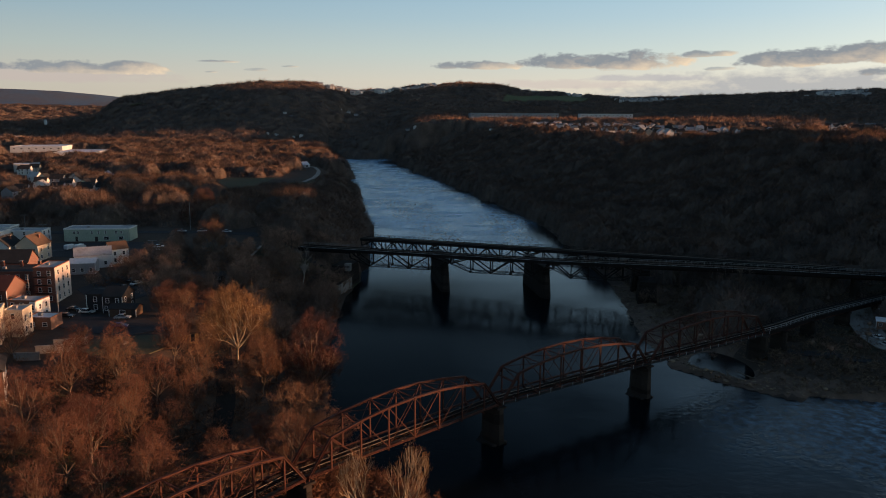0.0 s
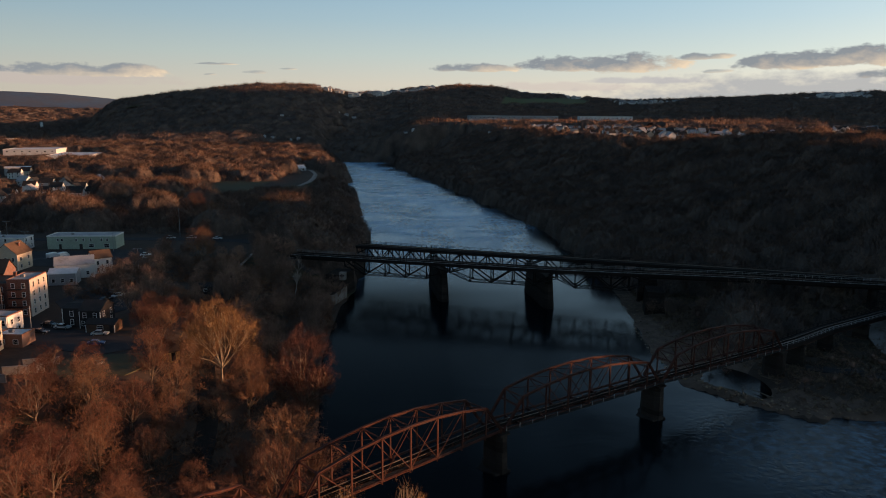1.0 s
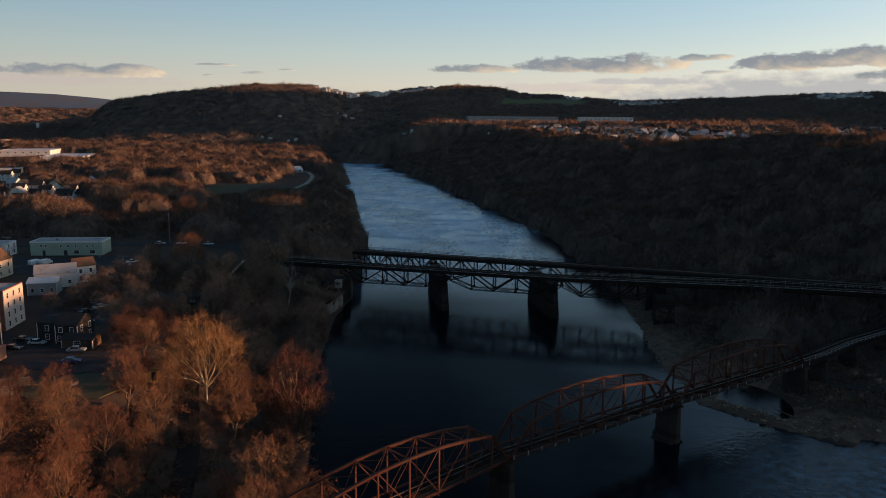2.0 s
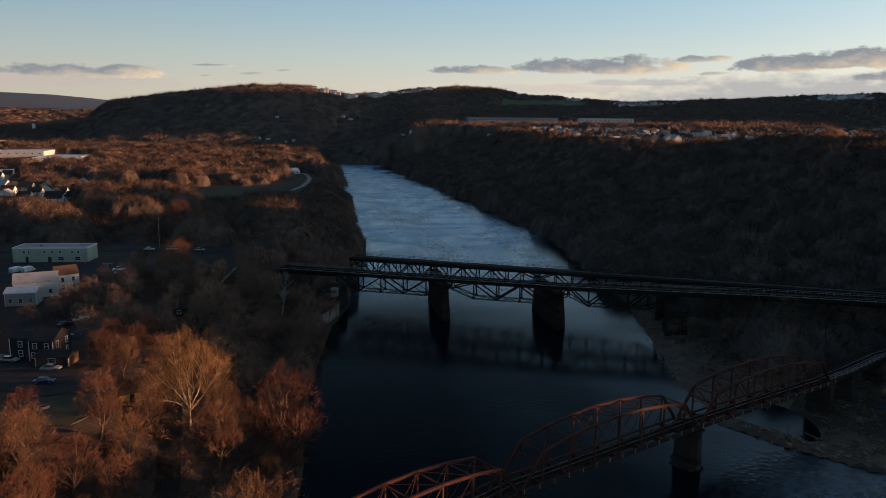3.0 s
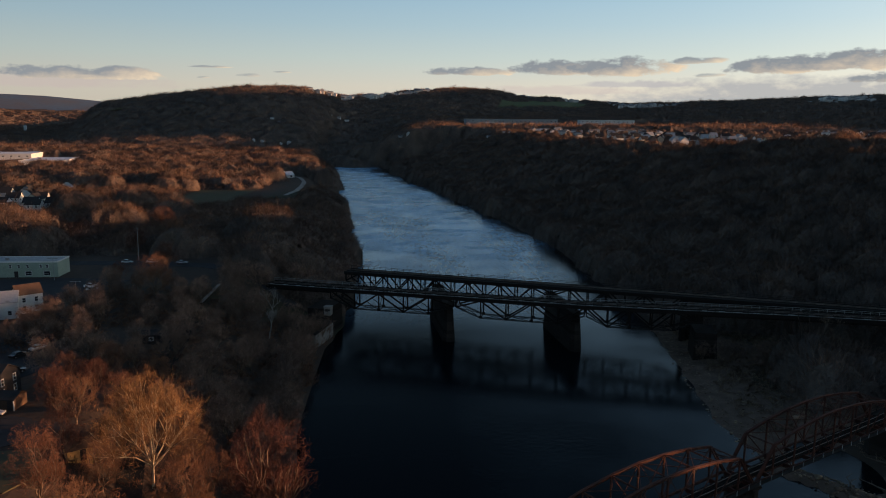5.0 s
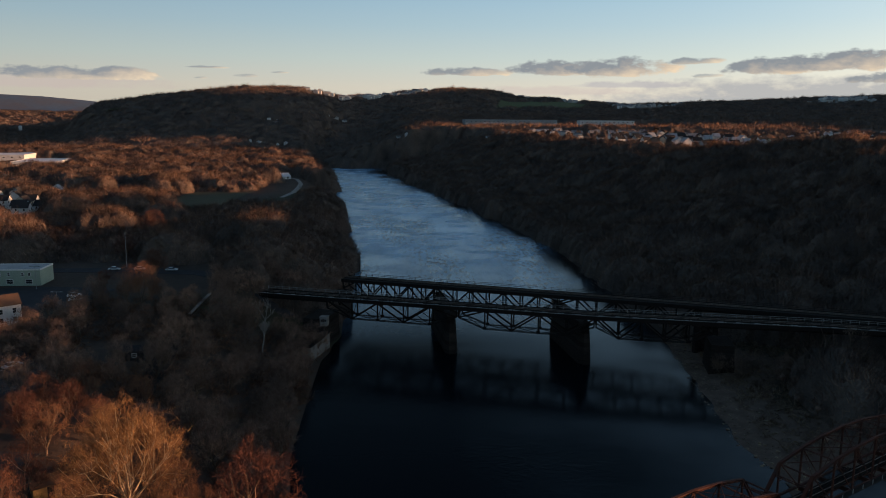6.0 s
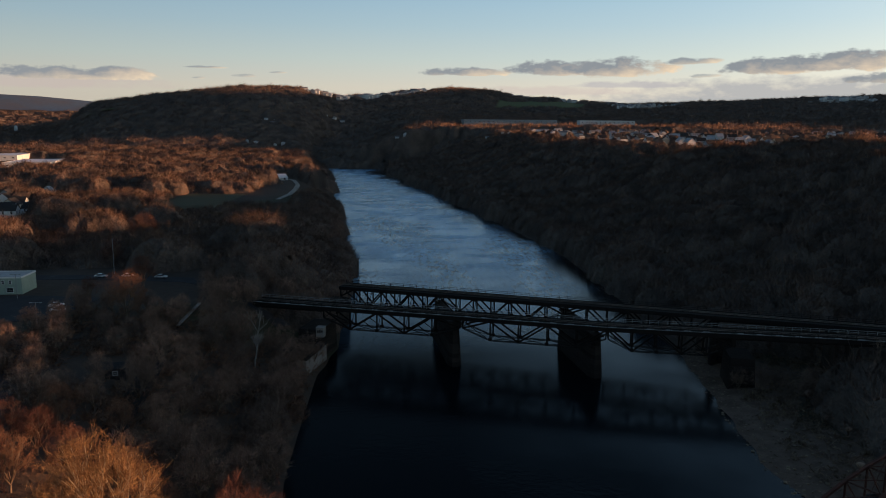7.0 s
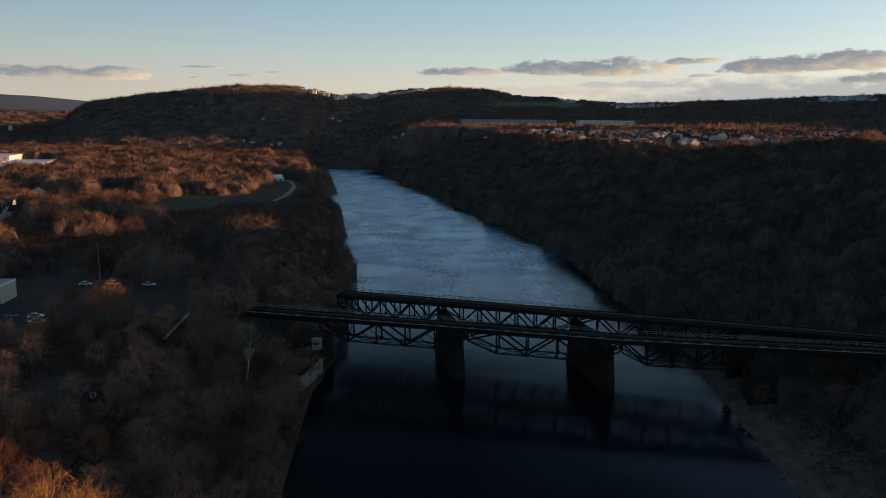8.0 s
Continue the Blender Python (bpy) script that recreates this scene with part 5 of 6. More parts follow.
woods("shore_brush", scatter(8, (86, 186, 230, 335), 1.8, lambda x, y, r: (x > np.interp(y, RIGHT_Y, RIGHT_X) + 5) & (r.uniform(size=len(x)) < np.where(wave(x, y, 9, 2) > 0, 0.85, 0.45)) & (ground_z(x, y) > 0.9)), TUFT, M["dry_grass"], "dry grass and low brush on the gravel bank", 8, 0.35, 1.0)
woods("shore_saplings", scatter(13, (96, 205, 260, 340), 9.0, lambda x, y, r: (x > np.interp(y, RIGHT_Y, RIGHT_X) + 14) & (r.uniform(size=len(x)) < 0.6) & (np.abs(y - np.interp(x, [p[0] for p in N_LINE], [p[1] for p in N_LINE]) - 3) > 7) & (np.abs(y - np.interp(x, [p[0] for p in F], [p[1] for p in F]) - 3.5) > 6)), LOWP, M["twig_wood"], "bare saplings on the gravel bank", 13, 0.3, 0.6)

crest_line = [ridge_spot(a, b) for a, b in zip(np.linspace(-21, 33, 330), np.random.RandomState(8).uniform(-40, 30, 330))]
crest_line = [q for q in crest_line if not estate(np.array([q[0]]), np.array([q[1]]))[0] and not meadow(np.array([q[0]]), np.array([q[1]]))[0]]
woods("crest_trees", crest_line, FARP, M["ridge"], "row of bare trees along the crest of the ridge", 15, 0.75, 1.5)
grove = [(2480 * math.sin(radians(a)), 2480 * math.cos(radians(a)) - 7) for a in np.linspace(4.0, 7.3, 40)]
woods("hilltop_grove", [(x * k, y * k) for (x, y), k in zip(grove, np.random.RandomState(4).uniform(0.93, 1.02, 40))], FARP, M["twig_wood"], "grove of tall bare trees on the hilltop", 12, 1.1, 1.7)


# ---- buildings ----
def wall_paint(name, col, rough=0.85, bands=0.0, axis_z=True):
    """Painted or sided wall; bands: height of the boards or courses."""
    m = material(name, col, tuple(c * 0.82 for c in col), 0.25, rough, bump=0.15, bscale=3.0, spots=(tuple(c * 0.6 for c in col), 0.35, 0.66))
    if bands:
        N, L = m.node_tree.nodes, m.node_tree.links
        w = N.new("ShaderNodeTexWave")
        w.bands_direction, w.wave_profile = "Z", "SAW"
        w.inputs["Scale"].default_value = 0.314 / bands
        w.inputs["Distortion"].default_value = 0.3
        co = N.new("ShaderNodeTexCoord")
        L.new(co.outputs["Object"], w.inputs["Vector"])
        bp = N.new("ShaderNodeBump")
        bp.inputs["Strength"].default_value, bp.inputs["Distance"].default_value = 0.5, 0.03
        L.new(w.outputs[1], bp.inputs["Height"])
        L.new(bp.outputs[0], N["Principled BSDF"].inputs["Normal"])
    return m


def brick_wall(name, col, mortar):
    m = material(name, col, tuple(c * 0.75 for c in col), 0.4, 0.9)
    N, L = m.node_tree.nodes, m.node_tree.links
    b = N.new("ShaderNodeTexBrick")
    b.inputs["Scale"].default_value = 4.0
    b.inputs["Color1"].default_value, b.inputs["Color2"].default_value, b.inputs["Mortar"].default_value = (*col, 1), (*[c * 0.7 for c in col], 1), (*mortar, 1)
    co, rot = N.new("ShaderNodeTexCoord"), N.new("ShaderNodeMapping")
    rot.inputs["Rotation"].default_value = (radians(90), 0, 0)
    L.new(co.outputs["Object"], rot.inputs[0])
    L.new(rot.outputs[0], b.inputs["Vector"])
    mx = N.new("ShaderNodeMix")
    mx.data_type = "RGBA"
    mx.inputs[0].default_value = 0.5
    old = N["Principled BSDF"].inputs["Base Color"].links[0].from_socket
    L.new(old, mx.inputs[6])
    L.new(b.outputs[0], mx.inputs[7])
    L.new(mx.outputs[2], N["Principled BSDF"].inputs["Base Color"])
    return m


def glass_pane():
    m = bpy.data.materials.new("dark_window_glass")
    m.use_nodes = True
    b = m.node_tree.nodes["Principled BSDF"]
    b.inputs["Base Color"].default_value = (0.02, 0.023, 0.027, 1)
    b.inputs["Roughness"].default_value = 0.06
    b.inputs["IOR"].default_value = 1.5
    return m


M.update(
    white=wall_paint("white_siding", (0.68, 0.68, 0.66), bands=0.2), cream=wall_paint("cream_stucco", (0.62, 0.53, 0.40)), pink=wall_paint("pale_pink_stucco", (0.62, 0.52, 0.45)),
    green=wall_paint("pale_green_metal_siding", (0.36, 0.44, 0.36), 0.6, 0.35), dark=wall_paint("dark_grey_siding", (0.035, 0.034, 0.036), bands=0.18), grey=wall_paint("grey_siding", (0.34, 0.35, 0.36), bands=0.2),
    yellow=wall_paint("yellow_siding", (0.62, 0.47, 0.2), bands=0.2), ochre=wall_paint("ochre_boards", (0.42, 0.28, 0.12), bands=0.16), blue=wall_paint("blue_grey_siding", (0.3, 0.36, 0.42), bands=0.2),
    brick=brick_wall("dark_red_brick", (0.20, 0.075, 0.05), (0.22, 0.2, 0.18)), brick2=brick_wall("brown_brick", (0.24, 0.12, 0.08), (0.24, 0.22, 0.2)),
    roof_dark=material("dark_shingles", (0.045, 0.043, 0.042), (0.03, 0.03, 0.031), 0.5, 0.9, bump=0.5, bscale=4.0), roof_red=material("red_shingles", (0.25, 0.075, 0.045), (0.17, 0.055, 0.04), 0.5, 0.9, bump=0.5, bscale=4.0),
    roof_grey=material("grey_membrane_roof", (0.4, 0.41, 0.42), (0.3, 0.31, 0.32), 0.2, 0.7, spots=((0.2, 0.2, 0.2), 0.4, 0.6)), roof_white=material("white_membrane_roof", (0.72, 0.73, 0.74), (0.58, 0.6, 0.62), 0.1, 0.6, spots=((0.4, 0.4, 0.4), 0.2, 0.64)),
    roof_brown=material("brown_shingles", (0.14, 0.09, 0.06), (0.09, 0.06, 0.045), 0.5, 0.9, bump=0.5, bscale=4.0),
    trim=material("white_trim_paint", (0.72, 0.72, 0.7), (0.62, 0.62, 0.6), 0.8, 0.6), glass=glass_pane(), door=material("dark_door_paint", (0.05, 0.045, 0.045), (0.035, 0.03, 0.03), 1.0, 0.6),
    tyre=material("tyre_rubber", (0.02, 0.02, 0.02), (0.015, 0.015, 0.015), 2.0, 0.9),
)
WIN = {}


def window_mesh(w, h):
    """Shared frame and pane meshes; the window looks to -y."""
    if (w, h) not in WIN:
        bm = bmesh.new()
        t = 0.1
        for x0, z0, x1, z1 in ((-w / 2 - t, -t, -w / 2, h + t), (w / 2, -t, w / 2 + t, h + t), (-w / 2, h, w / 2, h + t), (-w / 2, -t, w / 2, 0), (-w / 2, h * 0.5 - 0.03, w / 2, h * 0.5 + 0.03)):
            add_box(bm, x0, -0.07, z0, x1, 0.04, z1)
        f = bpy.data.meshes.new("window_frame")
        bm.to_mesh(f)
        bm.free()
        f.materials.append(M["trim"])
        bm = box_bm(-w / 2, -0.02, 0, w / 2, 0.03, h)
        p = bpy.data.meshes.new("pane")
        bm.to_mesh(p)
        bm.free()
        p.materials.append(M["glass"])
        WIN[w, h] = (f, p)
    return WIN[w, h]


FACES = dict(front=(0, -1, 0), right=(1, 0, 90), back=(0, 1, 180), left=(-1, 0, -90))


def add_window(parent, face, w, d, u, z, ww=0.95, wh=1.5):
    """A window on a face of a w x d body, u metres from that face's middle."""
    nx_, ny_, rot = FACES[face]
    half = d / 2 if face in ("front", "back") else w / 2
    m = pose(0, 0, 0, 0, 0, rot) @ pose(u, -half - 0.03, z)
    f, p = window_mesh(ww, wh)
    o = part("window", f, None, parent, "", m)
    part("pane", p, None, o)


def house(m, w, d, h, wall, roof, label, style="gable", pitch=0.7, wins=(), chimneys=(), ridge_x=True, trim_on=True, name="house", group="", door=None, category="house", base=1.5):
    """Body with thick walls' outline, roof, windows, chimney. wins: (face, columns, rows, first sill, storey, width, height)."""
    e = thing(name, m, label, category, group)
    body = box_bm(-w / 2, -d / 2, -base, w / 2, d / 2, h)
    if style == "gable":
        rh = (d if ridge_x else w) / 2 * pitch
        if ridge_x:
            vs = [body.verts.new(c) for c in ((-w / 2, -d / 2, h), (-w / 2, d / 2, h), (-w / 2, 0, h + rh), (w / 2, -d / 2, h), (w / 2, d / 2, h), (w / 2, 0, h + rh))]
        else:
            vs = [body.verts.new(c) for c in ((-w / 2, -d / 2, h), (w / 2, -d / 2, h), (0, -d / 2, h + rh), (-w / 2, d / 2, h), (w / 2, d / 2, h), (0, d / 2, h + rh))]
        for f in ((0, 1, 2), (3, 5, 4), (0, 2, 5, 3), (1, 4, 5, 2)):
            body.faces.new([vs[i] for i in f])
        part("wall", body, wall, e)
        o, t = 0.35, 0.18
        s = d if ridge_x else w
        L = w if ridge_x else d
        bm = bmesh.new()
        for sg in (-1, 1):
            lo = (sg * (s / 2 + o), h - o * pitch)
            hi = (0.0, h + rh)
            vv = []
            for q in (-L / 2 - o, L / 2 + o):
                for (a, z), dz in ((lo, 0), (hi, 0), (hi, t), (lo, t)):
                    vv.append(bm.verts.new((q, a, z + dz + 0.02) if ridge_x else (a, q, z + dz + 0.02)))
            for f in ((0, 1, 2, 3), (7, 6, 5, 4), (0, 4, 5, 1), (1, 5, 6, 2), (2, 6, 7, 3), (3, 7, 4, 0)):
                bm.faces.new([vv[i] for i in f])
        bmesh.ops.recalc_face_normals(bm, faces=bm.faces)
        part("roof", bm, roof, e)
    elif style == "hip":
        part("wall", body, wall, e)
        o = 0.4
        rh = min(w, d) / 2 * pitch
        k = max(w, d) / 2 - min(w, d) / 2
        bm = bmesh.new()
        c = [bm.verts.new(v) for v in ((-w / 2 - o, -d / 2 - o, h), (w / 2 + o, -d / 2 - o, h), (w / 2 + o, d / 2 + o, h), (-w / 2 - o, d / 2 + o, h))]
        r = [bm.verts.new(v) for v in (((-k, 0, h + rh), (k, 0, h + rh)) if w >= d else ((0, -k, h + rh), (0, k, h + rh)))]
        bm.faces.new(c[::-1])
        if w >= d:
            for f in ((c[0], c[1], r[1], r[0]), (c[1], c[2], r[1]), (c[2], c[3], r[0], r[1]), (c[3], c[0], r[0])):
                bm.faces.new(f)
        else:
            for f in ((c[0], c[1], r[0]), (c[1], c[2], r[1], r[0]), (c[2], c[3], r[1]), (c[3], c[0], r[0], r[1])):
                bm.faces.new(f)
        part("roof", bm, roof, e)
    else:
        part("wall", body, wall, e)
        part("roof", box_bm(-w / 2 + 0.2, -d / 2 + 0.2, h, w / 2 - 0.2, d / 2 - 0.2, h + 0.12), roof, e)
        bm = bmesh.new()
        for x0, y0, x1, y1 in ((-w / 2 - 0.1, -d / 2 - 0.1, w / 2 + 0.1, -d / 2 + 0.2), (-w / 2 - 0.1, d / 2 - 0.2, w / 2 + 0.1, d / 2 + 0.1), (-w / 2 - 0.1, -d / 2 + 0.2, -w / 2 + 0.2, d / 2 - 0.2), (w / 2 - 0.2, -d / 2 + 0.2, w / 2 + 0.1, d / 2 - 0.2)):
            add_box(bm, x0, y0, h - 0.12, x1, y1, h + 0.38)
        part("parapet", bm, M["trim"] if trim_on else wall, e)
        part("roof_vent", box_bm(-w * 0.2, -d * 0.1, h + 0.12, -w * 0.2 + 1.1, -d * 0.1 + 1.0, h + 0.9, 0.05), M["galv"], e)
    if trim_on and style != "flat":
        for sx in (-1, 1):
            part("corner_board", box_bm(sx * w / 2 - 0.09 + sx * 0.03, -d / 2 - 0.06, 0, sx * w / 2 + 0.09 + sx * 0.03, -d / 2 + 0.12, h), M["trim"], e)
    for face, cols, rows, z0, st, ww, wh in wins:
        span = w if face in ("front", "back") else d
        for i in range(cols):
            for j in range(rows):
                add_window(e, face, w, d, (i + 0.5) * span / cols - span / 2, z0 + j * st, ww, wh)
    for cx, cy, ch in chimneys:
        c = part("chimney", box_bm(cx - 0.4, cy - 0.4, h - 0.5, cx + 0.4, cy + 0.4, h + ch, 0.03), M["brick"], e, "brick chimney")
        part("chimney_cap", box_bm(cx - 0.5, cy - 0.5, h + ch, cx + 0.5, cy + 0.5, h + ch + 0.15), M["concrete"], c)
    if door is not None:
        part("door", box_bm(door - 0.5, -d / 2 - 0.07, 0.1, door + 0.5, -d / 2 + 0.05, 2.2), M["door"], e)
    return e


T = 19.2  # the town's level


def at(x, y, rot=0.0, z=None):
    return pose(x, y, float(ground_z(x, y)) if z is None else z, 0, 0, rot)


# long pale green building behind the car park
gb = house(at(-144.5, 349.5, 1.5), 30, 11, 5.8, M["green"], M["roof_grey"], "long pale green metal-sided building with small white windows", "flat", name="commercial_building", category="building")
for u in (-11.2, -9.2, -2.4, 0.9, 4.4, 9.6, 12.2):
    add_window(gb, "front", 30, 11, u * 0.92, 3.7, 0.8, 1.1)
for u in (4.6, 11.9):
    add_window(gb, "front", 30, 11, u * 0.92, 0.8, 2.2, 1.5)
part("door", box_bm(-9.9, -5.58, 0.05, -8.8, -5.45, 2.3), M["door"], gb)
part("door", box_bm(-1.0, -5.58, 0.05, 0.4, -5.45, 2.3), M["door"], gb)

# dark house with white trim, and its low garage
house(at(-93.2, 220.2, -6), 5.4, 8, 5.5, M["dark"], M["roof_dark"], "dark grey sided house wing with white trim and low roof", "gable", 0.12, (("front", 1, 2, 0.9, 2.4, 0.9, 1.4), ("right", 2, 2, 0.9, 2.4, 0.9, 1.3)), door=1.7)
hb = house(at(-87.4, 218.6, -6), 6.0, 8.4, 5.3, M["dark"], M["roof_dark"], "dark grey sided house with white corner boards and sunlit gable", "gable", 0.5, (("front", 2, 1, 3.3, 2.4, 0.9, 1.3), ("front", 3, 1, 0.9, 2.4, 0.75, 1.3), ("right", 2, 2, 0.9, 2.4, 0.85, 1.4)), ridge_x=True)
house(at(-83.4, 213.0, -4), 8.0, 5.0, 2.4, M["roof_brown"], M["roof_dark"], "low dark grey garage with dark shingle roof", "gable", 0.4, (("front", 1, 1, 1.0, 1, 1.6, 1.0),), door=3.2, name="garage", category="garage")

# brick apartment house with a pale stucco side
ap = house(at(-114.0, 233.5, 2), 6.4, 11.5, 11.2, M["brick"], M["roof_grey"], "four-storey brick apartment house with pale stucco side wall", "flat", name="apartment_house", category="building", trim_on=False)
part("side_wall", box_bm(3.2, -5.75, -1, 3.42, 5.75, 11.3), M["pink"], ap, "sunlit pale pink stucco side wall")
for i in range(3):
    for j in range(4):
        add_window(ap, "right", 6.84, 11.5, -3.6 + i * 3.5, 0.8 + j * 2.7, 0.9, 1.5)
for i in range(2):
    for j in range(4):
        add_window(ap, "front", 6.4, 11.5, -1.5 + i * 3.0, 0.8 + j * 2.7, 0.9, 1.4)
for j in range(1, 4):
    part("fire_escape_landing", box_bm(-2.8, -6.95, j * 2.7 + 0.4, 1.2, -5.8, j * 2.7 + 0.52), M["steel"], ap, "black iron fire escape landing")
    part("fire_escape_rail", box_bm(-2.8, -6.95, j * 2.7 + 1.35, 1.2, -6.88, j * 2.7 + 1.42), M["steel"], ap)
house(at(-128.2, 240, 0), 21, 12, 8.6, M["brick"], M["roof_dark"], "dark red brick row of three-storey houses", "flat", name="row_house", trim_on=False, wins=(("front", 7, 3, 0.9, 2.7, 0.95, 1.5),), chimneys=((-6, 3, 2.0), (0, 3, 2.0), (6, 3, 2.0)), category="house")
# brick block with white end
bw = house(at(-110.2, 210, -8), 8.6, 6.4, 5.8, M["brick2"], M["roof_grey"], "brown brick house with white painted end and flat roof", "flat", wins=(("front", 3, 2, 0.9, 2.9, 0.95, 1.5),), trim_on=False, name="house")
part("end_wall", box_bm(4.3, -3.2, -1, 4.47, 3.2, 5.85), M["white"], bw, "white painted end wall")
part("corner_bay", box_bm(2.5, -3.5, -1, 4.3, -3.2, 5.85), M["white"], bw, "white painted corner")
for i in range(2):
    for j in range(2):
        add_window(bw, "right", 8.94, 6.4, -1.6 + i * 2.9, 0.8 + j * 2.6, 0.8, 1.4)
add_window(bw, "front", 8.6, 7.0, 3.4, 3.4, 0.9, 1.5)
house(at(-125.5, 222, -5), 12, 10, 6.8, M["brick"], M["roof_red"], "red-roofed brick house with a row of chimneys", "gable", 0.7, (("front", 3, 2, 0.9, 2.9, 0.95, 1.5),), ((-3.0, -3.0, 2.6), (-0.8, -3.0, 2.6), (1.4, -3.0, 2.6)))
# cream block and the houses at the edge
cr = house(at(-113.0, 186.0, 20), 14, 10, 8.6, M["cream"], M["roof_grey"], "sunlit cream stucco three-storey house with flat grey roof", "flat", wins=(("front", 4, 3, 0.9, 3.0, 0.95, 1.5), ("right", 2, 3, 0.9, 3.0, 0.95, 1.5)), trim_on=False)
house(at(-105.0, 193.5, 4), 5, 6, 7.2, M["cream"], M["roof_grey"], "cream stucco stair wing with flat roof", "flat", wins=(("right", 2, 2, 1.2, 3.0, 0.9, 1.5), ("front", 1, 1, 5.2, 3.0, 0.9, 1.4)), trim_on=False)
house(at(-101.5, 200.5, -4), 7, 6, 3.2, M["brick2"], M["roof_white"], "low brick annexe with a pale flat roof", "flat", wins=(("front", 2, 1, 1.0, 1, 1.2, 1.1),), trim_on=False, name="annexe", category="house")
house(at(-90.6, 149, 25), 9, 10, 6.8, M["brick2"], M["roof_dark"], "brown brick house with dark gable roof and white windows", "gable", 0.75, (("front", 2, 2, 0.9, 3.0, 1.0, 1.6), ("right", 3, 2, 0.9, 3.0, 1.0, 1.6)), ridge_x=False)
# the yard walls below the cream house
for x, y, l, r in ((-88, 177, 9, 10), (-86.5, 182.5, 8, 14), (-92, 171, 6, 4)):
    w_ = thing("yard_wall", at(x, y, r), "pale concrete yard wall beside bare trees", "wall", "yard walls")
    part("wall_panel", box_bm(-l / 2, -0.2, -1, l / 2, 0.2, 1.9, 0.04), M["concrete"], w_)
    part("coping", box_bm(-l / 2 - 0.1, -0.28, 1.9, l / 2 + 0.1, 0.28, 2.05, 0.03), M["concrete"], w_)
# white gabled workshop by the car park
house(at(-122.5, 286, 22), 13, 9, 5.2, M["white"], M["roof_grey"], "white sided workshop with grey gable roof", "gable", 0.55, (("front", 3, 1, 1.2, 2.4, 1.0, 1.3),), name="workshop", category="building")
house(at(-116, 293, 40), 7, 6, 6.2, M["white"], M["roof_brown"], "white gabled annexe with brown roof", "gable", 0.8, (("front", 2, 2, 1.0, 2.6, 0.9, 1.4),), name="annexe")
house(at(-121, 274, 10), 9, 7, 4.2, M["grey"], M["roof_white"], "grey low house with pale roof", "gable", 0.35, (("front", 3, 1, 1.0, 2.4, 1.0, 1.3),))
# houses with dormers further up the street
for x, y, r, w, d, h, wall, roof, st, lab in (
    (-163, 299, 4, 9, 10, 6.4, "white", "roof_dark", "gable", "white house with dark steep roof"),
    (-152.5, 301, 2, 9, 10, 6.6, "cream", "roof_brown", "gable", "cream house with brown steep roof"),
    (-174, 299, 8, 8, 9, 7.4, "grey", "roof_dark", "hip", "grey house with dark hipped roof"),
    (-194, 322, 10, 9, 14, 9.0, "yellow", "roof_dark", "flat", "yellow three-storey house with flat roof"),
    (-183, 330, 8, 8, 10, 7.2, "white", "roof_grey", "flat", "white house with flat roof"),
    (-176, 345, 8, 16, 9, 5.4, "white", "roof_grey", "flat", "low white building with flat roof"),
    (-192, 352, 8, 12, 9, 6.0, "grey", "roof_grey", "flat", "grey building with flat roof"),
    (-140, 262, 10, 12, 9, 7.2, "brick", "roof_dark", "gable", "brick house with dark gable roof"),
    (-155, 268, 10, 10, 9, 7.6, "brick2", "roof_brown", "gable", "brown brick house with brown roof"),
    (-146, 232, 6, 10, 9, 8.0, "brick", "roof_red", "gable", "brick house with red roof"),
    (-128, 203, 4, 11, 9, 8.6, "cream", "roof_grey", "flat", "cream house with flat roof"),
):
    house(at(x, y, r - 7), w, d, h, M[wall], M[roof], lab, st, 0.85, (("front", 3, 2, 0.9, 2.8, 0.9, 1.4), ("right", 2, 2, 0.9, 2.8, 0.9, 1.4)), ((w * 0.2, 1.0, 3.6),) if st == "gable" else (), ridge_x=(w > d), group="town houses")
# garden shed in the sun, shed among the trees
house(at(-58.5, 190.5, 35), 4.2, 3.4, 2.6, M["ochre"], M["roof_brown"], "small ochre board shed lit by the sun", "gable", 0.7, (), name="garden_shed", category="shed", trim_on=False, door=0.5)
house(at(-67, 259, 10), 4.5, 3.6, 2.5, M["dark"], M["roof_dark"], "small dark weathered shed among bare trees", "gable", 0.5, (("front", 1, 1, 1.0, 1, 1.0, 0.9),), name="garden_shed", category="shed", trim_on=False)


# ---- the town farther up the valley ----
def small_house(wall, roof, w, d, h, lab, near):
    return house(pose(0, 0, -60), w, d, h, M[wall], M[roof], lab, "gable", 0.8, (("front", 2, 2, 0.9, 2.7, 1.0, 1.5), ("right", 2, 2, 0.9, 2.7, 1.0, 1.5)) if near else (), ((w * 0.25, 0.5, 3.2),) if near else (), group="valley town houses", trim_on=False, base=3.0)


KINDS = [("white", "roof_dark", 9, 8, 5.6, "white sided house with dark gable roof"), ("grey", "roof_dark", 10, 8, 5.8, "grey sided house with dark gable roof"), ("white", "roof_grey", 8, 9, 6.0, "white house with grey gable roof"),
         ("brick2", "roof_brown", 10, 9, 5.8, "brown brick house with brown roof"), ("cream", "roof_dark", 9, 9, 5.6, "cream house with dark roof")]
rng = random.Random(9)
placed = []
protos = {}


def town_house(x, y, rot, kind, s=1.0):
    z = float(ground_z(x, y))
    m = pose(x, y, z, 0, 0, rot)
    near = y < 800
    if (kind, near) not in protos:
        e = small_house(*KINDS[kind], near)
        e.matrix_basis = m
        protos[kind, near] = e
    else:
        copy_thing(protos[kind, near], m)


